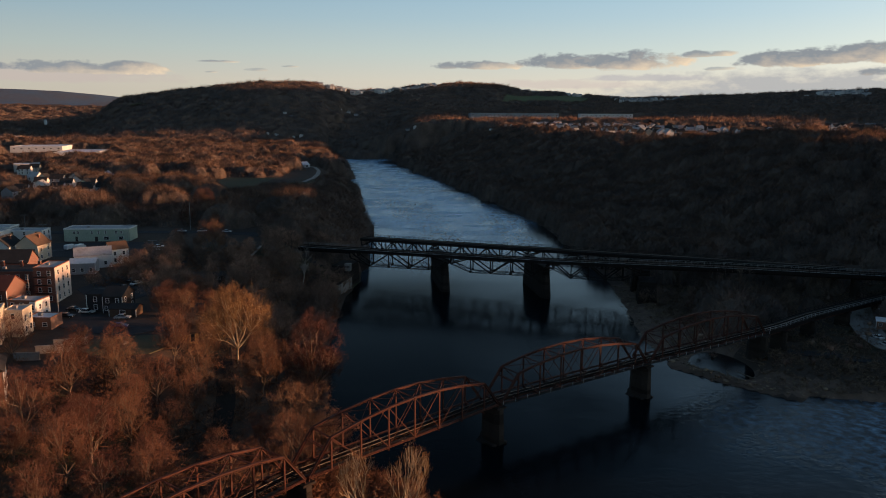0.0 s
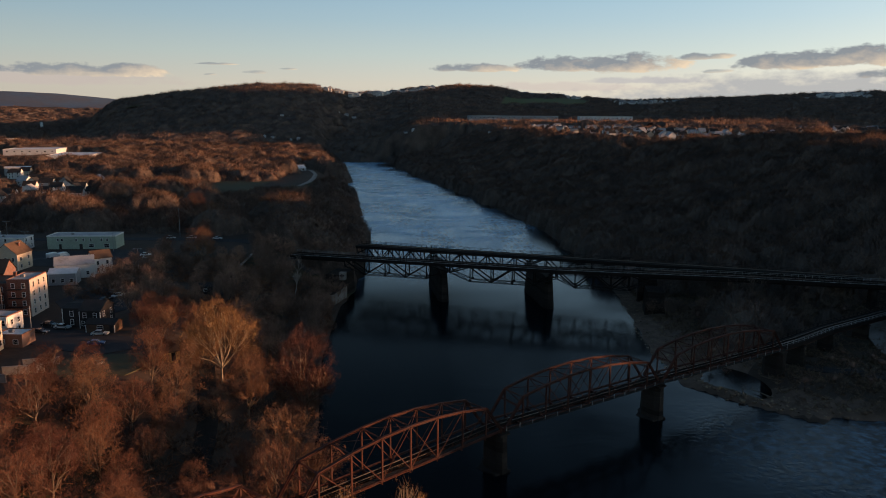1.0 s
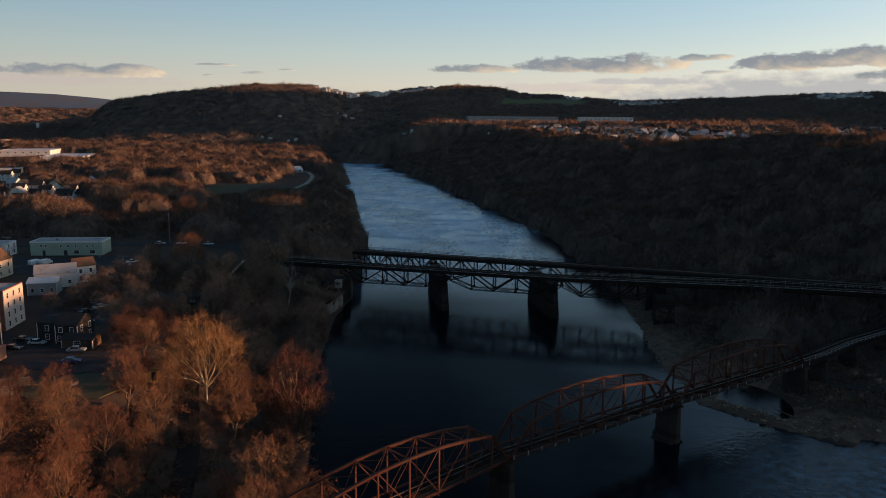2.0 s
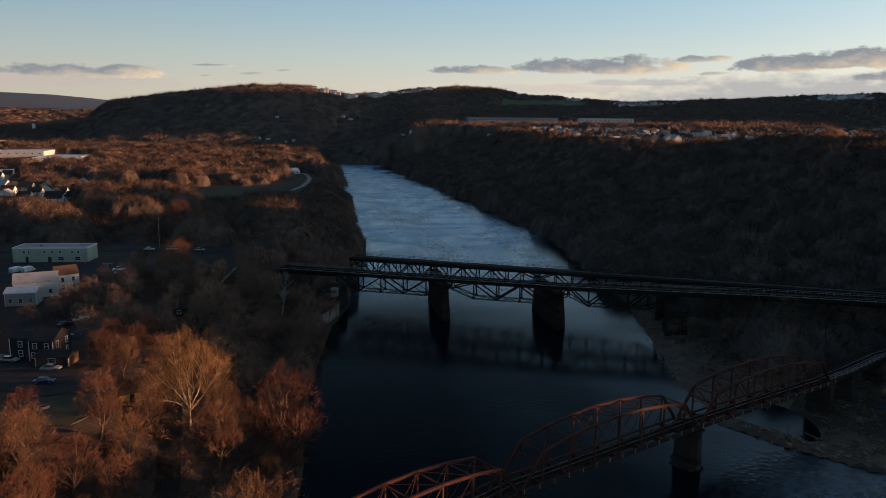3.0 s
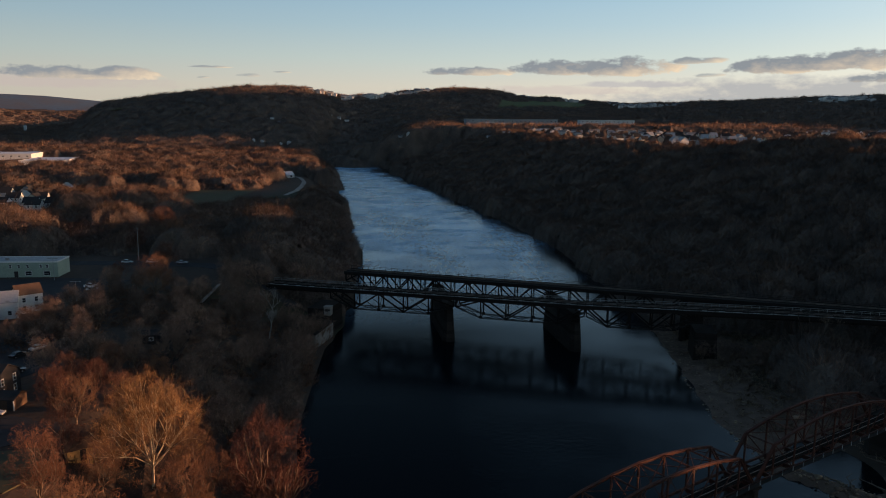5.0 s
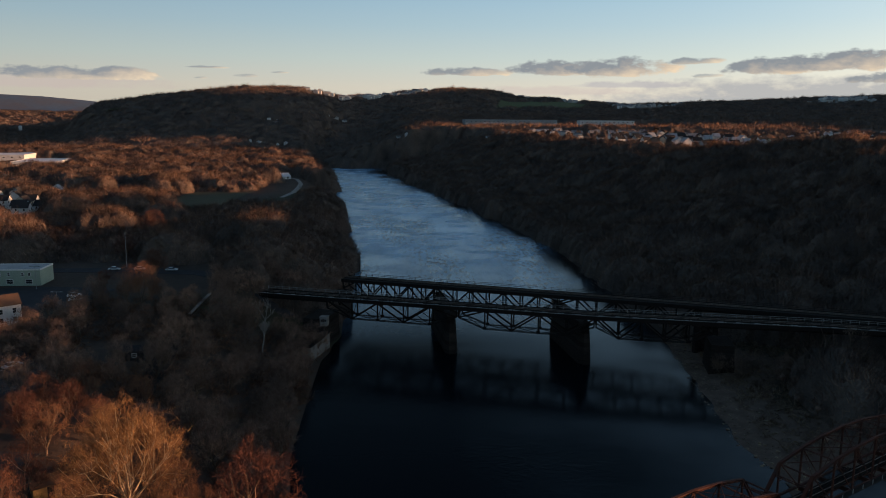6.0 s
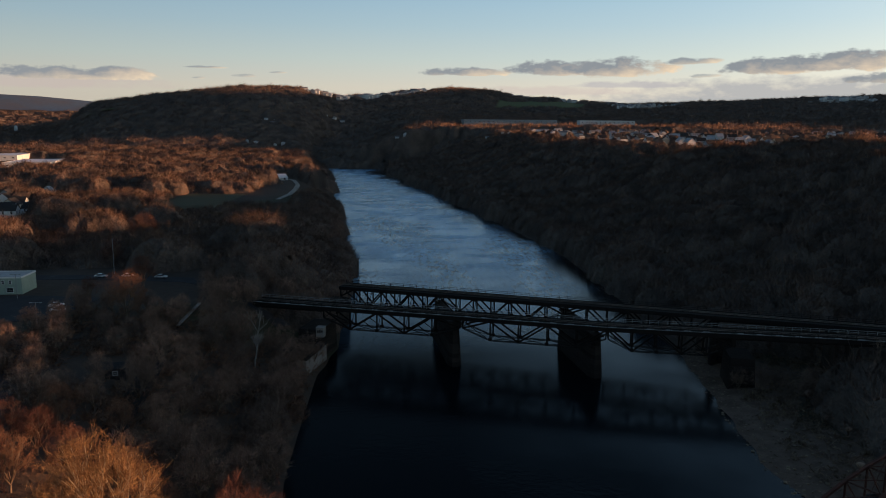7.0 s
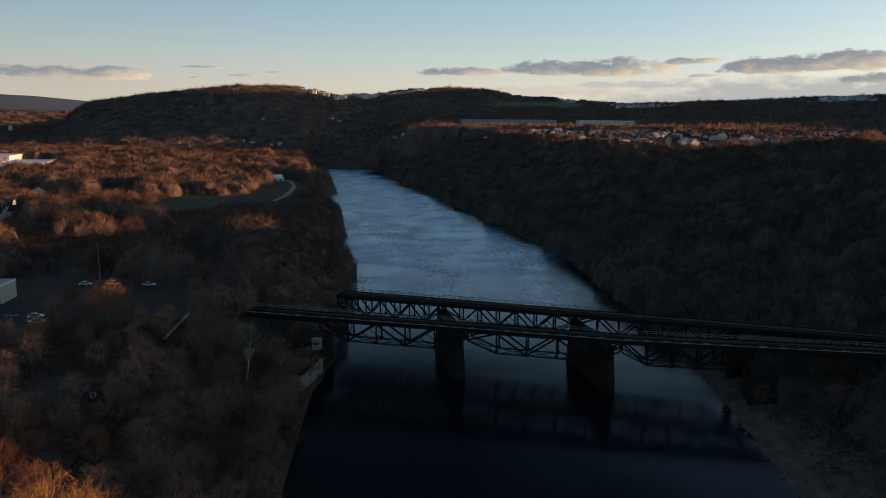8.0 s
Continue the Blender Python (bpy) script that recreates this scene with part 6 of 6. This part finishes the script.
for x0, y0, x1, y1, n in ((-285, 520, -222, 610, 18), (-430, 720, -330, 800, 8), (-325, 610, -255, 680, 10)):
    k = 0
    while k < n:
        x, y = rng.uniform(x0, x1), rng.uniform(y0, y1)
        if all((x - a) ** 2 + (y - b) ** 2 > 200 for a, b in placed):
            placed.append((x, y))
            town_house(x, y, rng.choice((0, 90)) + rng.uniform(-8, 8), rng.choice((0, 0, 2, 1, 4)))
            k += 1
for x0, y0, x1, y1, n in TOWN_SPOTS:
    k = 0
    for _ in range(600):
        if k >= n:
            break
        x, y = rng.uniform(x0, x1), rng.uniform(y0, y1)
        if all((x - a) ** 2 + (y - b) ** 2 > 260 for a, b in placed) and x > np.interp(y, RIGHT_Y, RIGHT_X) + 215:
            placed.append((x, y))
            town_house(x, y, rng.choice((0, 90)) + rng.uniform(-15, 15), rng.randrange(5))
            k += 1


def far_houses(name, spots, label, seed, smin=0.55, smax=0.9):
    """Gabled houses too far off to pick apart, as one mesh with wall and roof materials."""
    r = random.Random(seed)
    vs, fs, ms = [], [], []
    for x, y in spots:
        k = r.uniform(smin, smax)
        w, d, h, a = 5.0 * k * r.uniform(0.8, 1.7), 4.2 * k, 6.0 * k, radians(r.choice((0, 90)) + r.uniform(-18, 18))
        z, up = float(ground_z(x, y)) - 3, r.uniform(1.5, 3.2) * k
        b0 = len(vs)
        for px, py, pz in ((-w, -d, 0), (w, -d, 0), (w, d, 0), (-w, d, 0), (-w, -d, h + 3), (w, -d, h + 3), (w, d, h + 3), (-w, d, h + 3), (-w, 0, h + 3 + up), (w, 0, h + 3 + up)):
            vs.append((x + px * math.cos(a) - py * math.sin(a), y + px * math.sin(a) + py * math.cos(a), z + pz))
        for f, m_ in (((0, 1, 5, 4), 0), ((1, 2, 6, 9, 5), 0), ((2, 3, 7, 6), 0), ((3, 0, 4, 8, 7), 0), ((4, 5, 9, 8), 1), ((6, 7, 8, 9), 1)):
            fs.append(tuple(b0 + i for i in f))
            ms.append(m_)
    me = mesh_from(name, vs, fs, [M["far_walls"], M["far_roofs"]])
    me.polygons.foreach_set("material_index", ms)
    return tagged(new(name, me), label, "houses", kind="stuff")


M["far_walls"] = material("far_town_walls", (0.85, 0.85, 0.84), (0.7, 0.68, 0.64), 0.02, 0.85, coords="World", island="island")
M["far_roofs"] = material("far_town_roofs", (0.4, 0.42, 0.45), (0.2, 0.19, 0.19), 0.02, 0.8, coords="World", island="island")
hill_spots, valley_spots = [], []
for a0, a1, b0, b1, n in ((-6.5, 2.8, 0, 150, 90), (15.2, 20.5, 30, 260, 44), (8.5, 14.5, -10, 60, 34), (28.5, 32.5, 80, 260, 34), (20, 29, -10, 40, 20)):
    for _ in range(n):
        hill_spots.append(ridge_spot(rng.uniform(a0, a1), rng.uniform(b0, b1)))
for x0, y0, x1, y1, n in ((-10, 1330, 130, 1420, 14), (110, 1230, 260, 1330, 14), (130, 1330, 330, 1560, 40), (230, 1030, 420, 1290, 56), (330, 1290, 700, 1480, 60), (640, 1150, 1000, 1400, 40), (-270, 1460, -196, 1505, 7), (-160, 1795, -110, 1835, 5), (-275, 1600, -238, 1635, 4)):
    k = 0
    for _ in range(400):
        x, y = rng.uniform(x0, x1), rng.uniform(y0, y1)
        if k < n and all((x - a) ** 2 + (y - b) ** 2 > 240 for a, b in valley_spots):
            valley_spots.append((x, y))
            k += 1
far_houses("hilltop_houses", hill_spots, "pale houses scattered along the wooded hilltop", 3, 0.9, 1.5)
far_houses("valley_houses", valley_spots, "pale houses of the town at the foot of the ridge", 4)

for az, r in ((-30.5, 2500), (-29.5, 2560), (-28.2, 2520), (-27.4, 2600), (-26.0, 2540), (-24.6, 2600), (-24.0, 2560), (-23.2, 2620)):
    town_house(r * math.sin(radians(az)), r * math.cos(radians(az)), az * 7, 0)
sx, sy = 2560 * math.sin(radians(-25.1)), 2560 * math.cos(radians(-25.1))
silo = thing("silo", pose(sx, sy, float(ground_z(sx, sy))), "tall white farm silo on the far plain", "silo")
bm = bmesh.new()
bmesh.ops.create_cone(bm, segments=16, radius1=4.5, radius2=4.5, depth=24, cap_ends=True)
bmesh.ops.translate(bm, vec=(0, 0, 11), verts=bm.verts)
part("shell", bm, M["white"], silo)
bm = bmesh.new()
bmesh.ops.create_cone(bm, segments=16, radius1=4.6, radius2=0.6, depth=3.4, cap_ends=True)
bmesh.ops.translate(bm, vec=(0, 0, 24.7), verts=bm.verts)
part("roof", bm, M["roof_grey"], silo)

# long warehouses
for x, y, r, w, d, h, wall, roof, lab in (
    (235, 1600, 2, 190, 40, 10, "grey", "roof_grey", "very long grey warehouse at the foot of the ridge"),
    (430, 1580, -4, 110, 36, 9, "white", "roof_grey", "long white warehouse at the foot of the ridge"),
    (-545, 1150, 10, 70, 80, 8, "white", "roof_white", "white flat-roofed warehouse on the plain"),
    (-430, 1010, 10, 50, 80, 8, "white", "roof_white", "large white flat-roofed warehouse on the plain"),
    (-760, 1420, 15, 80, 50, 10, "cream", "roof_white", "large pale flat-roofed warehouse on the plain"),
    (-392, 785, 25, 24, 22, 9, "grey", "roof_white", "grey workshop with white flat roof"),
    (500, 860, -20, 46, 24, 8, "blue", "roof_grey", "blue-grey flat-roofed works building in the town"),
    (640, 900, 10, 40, 22, 8, "white", "roof_grey", "white flat-roofed works building in the town"),
    (278, 612, -12, 10, 8, 4.5, "white", "roof_white", "white house with pale flat roof among bare trees"),
):
    house(at(x, y, r), w, d, h, M[wall], M[roof], lab, "flat", name="warehouse", category="warehouse", wins=(("front", max(3, int(w / 9)), 1, h * 0.55, 1, 2.4, 1.4),), base=8.0, trim_on=False)
# white pavilion by the curved path
pv = house(at(-123, 845, 25), 26, 18, 3.0, M["white"], M["roof_white"], "white pavilion with pale pitched roof beside a curved path", "gable", 0.35, (("front", 4, 1, 1.0, 1, 2.0, 1.8),), name="pavilion", category="pavilion")


def strip(name, pts, w, mat, label, category, lift=0.06, kind="structure"):
    """A road or path laid over the ground along pts."""
    vs, fs = [], []
    P = []
    for a, b in zip(pts[:-1], pts[1:]):
        n = max(2, int(math.hypot(b[0] - a[0], b[1] - a[1]) / 4))
        P += [(a[0] + (b[0] - a[0]) * i / n, a[1] + (b[1] - a[1]) * i / n) for i in range(n)]
    P.append(pts[-1])
    for i, p in enumerate(P):
        a, b = P[max(i - 1, 0)], P[min(i + 1, len(P) - 1)]
        dx, dy = b[0] - a[0], b[1] - a[1]
        l = math.hypot(dx, dy)
        for s in (-1, 1):
            x, y = p[0] - dy / l * w / 2 * s, p[1] + dx / l * w / 2 * s
            vs.append((x, y, max(float(ground_z(x, y)), float(ground_z(*p))) + lift))
    for i in range(len(P) - 1):
        fs.append((2 * i, 2 * i + 2, 2 * i + 3, 2 * i + 1))
    ob = new(name, mesh_from(name, vs, fs, mat))
    so = ob.modifiers.new("thick", "SOLIDIFY")
    so.thickness, so.offset = 0.3, -1
    return tagged(ob, label, category, kind=kind)


strip("path", [(-140, 880), (-118, 868), (-101, 840), (-92, 800), (-88, 750), (-86, 700), (-90, 660)], 4, M["concrete"], "pale curved concrete path along the wooded bank", "path")
strip("road", [(-260, 366), (-150, 372), (-110, 372), (-78, 366), (-55, 350), (-40, 342)], 8, M["asphalt"], "grey asphalt road leading to the far bridge", "road", 0.1)
strip("road", [(-200, 236), (-120, 226), (-98, 213), (-84, 202), (-66, 199)], 9, M["asphalt"], "asphalt street between brick houses", "road", 0.09)
strip("dirt_track", [(-40, 140), (-44, 170), (-52, 200), (-58, 230), (-62, 270), (-66, 300)], 4.5, M["ballast"], "dark dirt track among the bank trees", "track", 0.1)


def sheet(name, pts, mat, label, category, lift):
    """A flat level area with an outline; it is thick enough to have an edge."""
    z = T + lift
    vs = [(x, y, z) for x, y in pts] + [(x, y, z - 1.5) for x, y in pts]
    n = len(pts)
    fs = [tuple(range(n))] + [(i, (i + 1) % n + 0, (i + 1) % n + n, i + n) for i in range(n)]
    fs = [fs[0]] + [f[::-1] for f in fs[1:]]
    return tagged(new(name, mesh_from(name, vs, fs, mat)), label, category, kind="structure")


sheet("car_park", [(-172, 306), (-128, 304), (-104, 312), (-100, 338), (-124, 342), (-170, 337)], M["asphalt"], "grey asphalt car park before the green building", "car park", 0.12)
sheet("car_park", [(-112, 246), (-98, 226), (-90, 226), (-84, 240), (-88, 262), (-108, 268)], M["asphalt"], "dark asphalt yard behind the house", "car park", 0.12)
sheet("car_park", [(-104, 214), (-74, 206), (-68, 196), (-76, 190.5), (-92, 196), (-106, 206)], M["asphalt"], "asphalt forecourt with parked cars", "car park", 0.16)
sheet("lawn", [(-82, 189), (-66, 192), (-61, 182), (-64, 175), (-78, 174), (-85, 181)], M["grass"], "dull green winter lawn beside parked cars", "lawn", 0.10)
tagged(strip("field", [(-147, 572), (-144, 698)], 46, M["grass"], "dull green playing field between bare woods", "field", 0.12), kind="structure")
strip("field", [(-900, 1640), (-700, 1760), (-520, 1800)], 90, M["hill_field"], "far dull green field on the plain", "field", 1.0)


# ---- vehicles ----
def car_paint(name, col):
    m = bpy.data.materials.new(name)
    m.use_nodes = True
    b = m.node_tree.nodes["Principled BSDF"]
    b.inputs["Base Color"].default_value = (*col, 1)
    b.inputs["Roughness"].default_value, b.inputs["Metallic"].default_value = 0.3, 0.3
    b.inputs["Coat Weight"].default_value = 0.5
    return m


def car(m, paint, label, van=False):
    L, W = (5.4, 2.0) if van else (4.6, 1.8)
    e = thing("van" if van else "car", m, label, "van" if van else "car", "parked vehicles")
    prof = [(-L / 2, 0.35), (-L / 2, 1.9), (-L / 2 + 0.3, 2.25), (L / 2 - 1.5, 2.25), (L / 2 - 0.7, 1.4), (L / 2 - 0.05, 1.1), (L / 2, 0.4)] if van else \
        [(-L / 2, 0.35), (-L / 2 + 0.05, 0.85), (-L / 2 + 0.9, 0.95), (-L / 2 + 1.3, 0.95), (L / 2 - 1.2, 0.92), (L / 2 - 0.1, 0.75), (L / 2, 0.4)]
    bm = bmesh.new()
    a = [bm.verts.new((x, -W / 2, z)) for x, z in prof]
    b = [bm.verts.new((x, W / 2, z)) for x, z in prof]
    bm.faces.new(a)
    bm.faces.new(b[::-1])
    for i in range(len(prof)):
        j = (i + 1) % len(prof)
        bm.faces.new((a[j], a[i], b[i], b[j]))
    bmesh.ops.bevel(bm, geom=list(bm.edges), offset=0.06, segments=2, affect="EDGES")
    part("body", bm, paint, e)
    if not van:
        bm = bmesh.new()
        lo, hi = [(-1.5, 0.93), (1.05, 0.93)], [(-1.05, 1.42), (0.45, 1.42)]
        q = []
        for (x0, z0), (x1, z1), w in ((lo[0], lo[1], 0.84), (hi[0], hi[1], 0.7)):
            q.append([bm.verts.new(c) for c in ((x0, -w, z0), (x1, -w, z1), (x1, w, z1), (x0, w, z0))])
        bm.faces.new(q[1])
        for i in range(4):
            bm.faces.new((q[0][i], q[0][(i + 1) % 4], q[1][(i + 1) % 4], q[1][i]))
        part("cabin_glass", bm, M["glass"], e, "dark tinted cabin glass")
        part("roof_panel", box_bm(-1.0, -0.68, 1.41, 0.42, 0.68, 1.47, 0.02), paint, e)
    else:
        part("windscreen", box_bm(L / 2 - 1.35, -0.85, 1.5, L / 2 - 0.85, 0.85, 2.1, 0.15), M["glass"], e, "dark windscreen")
    for sx in (-1, 1):
        for sy in (-1, 1):
            bm = bmesh.new()
            bmesh.ops.create_cone(bm, segments=14, radius1=0.34, radius2=0.34, depth=0.24, cap_ends=True)
            w_ = part("wheel", bm, M["tyre"], e, "", pose(sx * L * 0.31, sy * (W / 2 - 0.08), 0.34, 90))
            bm = bmesh.new()
            bmesh.ops.create_cone(bm, segments=10, radius1=0.19, radius2=0.19, depth=0.27, cap_ends=True)
            part("rim", bm, M["galv"], w_)
    for sy in (-1, 1):
        part("headlight", box_bm(L / 2 - 0.08, sy * 0.62 - 0.16, 0.62, L / 2 + 0.015, sy * 0.62 + 0.16, 0.76), M["trim"], e)
    return e


PAINT = dict(silver=car_paint("silver_paint", (0.5, 0.52, 0.53)), blue=car_paint("blue_paint", (0.015, 0.04, 0.16)), white=car_paint("white_paint", (0.75, 0.75, 0.74)), black=car_paint("black_paint", (0.012, 0.012, 0.014)), red=car_paint("red_paint", (0.2, 0.02, 0.02)))
for x, y, r, c, v in ((-82.5, 207.6, 2, "silver", 0), (-80, 198.5, 8, "blue", 0), (-100.5, 217, -10, "black", 0), (-95.5, 214.2, -8, "silver", 0), (-99.5, 209.5, -6, "black", 0), (-147.5, 322.5, 70, "white", 1), (-143.5, 323.2, 72, "white", 1),
                      (-163, 314, 80, "black", 0), (-160, 314.5, 80, "silver", 0), (-157, 315, 80, "red", 0), (-165, 326, 80, "white", 0), (-96, 246, 60, "black", 0), (-94, 252, 60, "silver", 0), (-97, 257, 60, "black", 0), (-91, 234, 30, "black", 0),
                      (-110, 326, 20, "white", 0), (-107, 320, 20, "silver", 0), (163, 229, 100, "white", 0), (160.5, 221, 95, "white", 0), (-113, 371, 3, "silver", 0), (-90, 369.5, -8, "white", 0), (-103, 371.5, 0, "silver", 0)):
    zz = float(ground_z(x, y)) + (0.2 if y > 360 else 0.0)
    zz = zz + 0.25 if x > 0 else max(zz, T + 0.16) if y < 345 else zz
    car(pose(x, y, zz, 0, 0, r), PAINT[c], f"{c} {'van' if v else 'car'} parked on asphalt", bool(v))


# ---- poles, small things ----
def pole(name, x, y, h, label, arm=0.0, r=0.12, z=None):
    e = thing(name, pose(x, y, float(ground_z(x, y)) if z is None else z), label, "pole" if not arm else "street lamp")
    bm = bmesh.new()
    bmesh.ops.create_cone(bm, segments=8, radius1=r, radius2=r * 0.6, depth=h + 0.5, cap_ends=True)
    bmesh.ops.translate(bm, vec=(0, 0, h / 2 - 0.25), verts=bm.verts)
    part("pole", bm, M["galv"], e)
    if arm:
        part("arm", box_bm(-arm, -0.05, h - 0.15, arm, 0.05, h - 0.03), M["galv"], e)
        for s in (-1, 1):
            part("lamp_head", box_bm(s * arm - 0.35, -0.2, h - 0.2, s * arm + 0.35, 0.2, h + 0.02, 0.04), M["galv"], e)
    else:
        part("cross_arm", box_bm(-0.5, -0.05, h - 0.8, 0.5, 0.05, h - 0.68), M["galv"], e)
    return e


pole("mast", -110.6, 378.2, 14.5, "tall slender grey metal mast beside the road", r=0.16)
for x, y, h in ((-183, 356, 11), (-166, 338, 9), (-128, 338, 8.5), (-150, 306, 9), (-104, 300, 8)):
    pole("street_lamp", x, y, h, "grey twin-headed street lamp by the car park", 1.4)
for x, y in ((-99, 204), (-118, 226)):
    pole("utility_pole", x, y, 9.5, "weathered utility pole with cross arm", r=0.15)

# graffiti-marked hut on the river abutment
hut = thing("pump_hut", pose(-25.4, 326.2, 9.4, 0, 0, -12), "small pale block hut marked with graffiti on the abutment", "hut")
part("wall", box_bm(-1.3, -1.3, -1.0, 1.3, 1.3, 2.1, 0.03), M["concrete"], hut)
part("roof_slab", box_bm(-1.45, -1.5, 2.1, 1.45, 1.5, 2.3, 0.03), M["concrete"], hut)
for k, (x0, x1, z0, z1) in enumerate(((-0.95, -0.45, 0.5, 1.4), (-0.3, 0.25, 0.4, 1.6), (0.4, 1.0, 0.7, 1.4))):
    part("graffiti_mark", box_bm(x0, -1.33, z0, x1, -1.29, z1), M["door"], hut)
st_ = thing("landing_wall", pose(-27.5, 318, 0, 0, 0, 75), "dark stone retaining wall at the water's edge", "wall")
part("wall_panel", box_bm(-9, -1.6, -2, 9, 1.6, 5.6, 0.2), M["concrete"], st_)
part("coping", box_bm(-9.2, -1.8, 5.6, 9.2, 1.8, 6.0, 0.08), M["stone"], st_)
rw = thing("retaining_wall", pose(-65.2, 316, 16.2, 0, 0, 91), "stained concrete ramp wall below the road", "wall")
part("wall_panel", box_bm(-14, -0.4, -2, 14, 0.4, 3.0, 0.05), M["stone"], rw)
part("coping", box_bm(-14.1, -0.55, 3.0, 14.1, 0.55, 3.25, 0.05), M["concrete"], rw)
bm = bmesh.new()
bmesh.ops.create_cone(bm, segments=20, radius1=1.3, radius2=1.2, depth=0.5, cap_ends=False)
r2 = bmesh.ops.create_cone(bm, segments=20, radius1=1.0, radius2=0.95, depth=0.5, cap_ends=False)
ring = thing("fire_pit", pose(-73.5, 184, T + 0.3), "low pale stone fire pit ring on the lawn", "fire pit")
part("stone_ring", bm, M["concrete"], ring)
# white canopy and shed on the right shore
cn = thing("boat_shelter", at(178, 246, 20), "small white shelter with pale roof on the gravel shore", "shelter")
for x in (-2.6, 2.6):
    for y in (-2, 2):
        part("post", box_bm(x - 0.08, y - 0.08, -0.5, x + 0.08, y + 0.08, 2.6), M["trim"], cn)
part("roof", box_bm(-3, -2.4, 2.6, 3, 2.4, 2.8, 0.05), M["roof_white"], cn)
strip("boat_ramp", [(176, 262), (168, 246), (163, 232), (161, 220), (166, 206), (182, 196)], 9, M["concrete"], "pale concrete boat ramp road on the shore", "road", 0.2)
hr = house(at(171, 238, -30), 5.0, 3.6, 2.7, M["brick2"], M["roof_white"], "small dark red hut with white trim beside the ramp", "gable", 0.5, (("front", 2, 1, 1.0, 1, 0.9, 1.0),), name="hut", category="hut", base=2.5)
strip("dirt_track", [(128, 222), (145, 212), (170, 206), (220, 212), (300, 225)], 6, M["asphalt"], "grey gravel track under the bridge approach", "track", 0.15)

# boulders along the spit and the shore
rng = random.Random(21)
ROCK = []
for k in range(4):
    bm = bmesh.new()
    bmesh.ops.create_icosphere(bm, subdivisions=1, radius=0.5)
    for v in bm.verts:
        v.co *= rng.uniform(0.75, 1.25)
        v.co.z *= 0.6
    me = bpy.data.meshes.new("rock")
    bm.to_mesh(me)
    bm.free()
    me.materials.append(M["gravel"])
    ROCK.append(me)
vv, tt, base = [], [], 0
for k in range(1300):
    y = rng.uniform(180, 330)
    d = abs(rng.gauss(0, 8)) - 1.2
    x = float(np.interp(y, RIGHT_Y, RIGHT_X)) + d
    if y < 192:
        x = rng.uniform(105, 170)
        y = float(np.interp(-x, [-q for q in RIGHT_X[3:7]], RIGHT_Y[3:7])) + abs(rng.gauss(0, 3.5)) - 0.8
    me = ROCK[k % 4]
    s, a = rng.choice((0.35, 0.5, 0.7, 0.9, 1.5) if y < 222 else (0.25, 0.35, 0.5, 0.8)) * rng.uniform(0.6, 1.3), rng.uniform(0, 6.28)
    z = float(ground_z(x, y)) + 0.05
    for v in me.vertices:
        c = v.co * s
        vv.append((x + c.x * math.cos(a) - c.y * math.sin(a), y + c.x * math.sin(a) + c.y * math.cos(a), z + c.z))
    for p in me.polygons:
        tt.append([i + base for i in p.vertices])
    base += len(me.vertices)
tagged(new("shore_rocks", tri_mesh("shore_rocks", np.array(vv), np.array(tt), M["gravel"])), "grey boulders and gravel along the river spit", "rocks", kind="stuff")


# driftwood stranded on the right shore
def driftwood(x, y, length, turn, seed):
    r = random.Random(seed)
    vs, ts = [], []
    p, n = np.zeros(3), 5
    for i in range(n):
        q = p + np.array((length / n, r.uniform(-.25, .25), r.uniform(-.05, .12)))
        tube(vs, ts, p, q, 0.26 * (1 - i / 7), 0.26 * (1 - (i + 1) / 7), 6)
        if i > 1:
            tube(vs, ts, q, q + np.array((r.uniform(0.4, 1.0), r.choice((-1, 1)) * r.uniform(0.8, 1.8), r.uniform(0.3, 1.2))), 0.1, 0.03, 5)
        p = q
    e = thing("driftwood_log", pose(x, y, float(ground_z(x, y)) + 0.12, 0, 0, turn), "bleached driftwood log stranded on the gravel shore", "log", "driftwood logs")
    part("log", tri_mesh("log", np.array(vs), np.array(ts), M["bark"]), None, e)


rng = random.Random(31)
for k in range(18):
    y = rng.uniform(192, 300)
    driftwood(float(np.interp(y, RIGHT_Y, RIGHT_X)) + rng.uniform(3, 26), y, rng.uniform(3, 7.5), rng.uniform(0, 180), k)
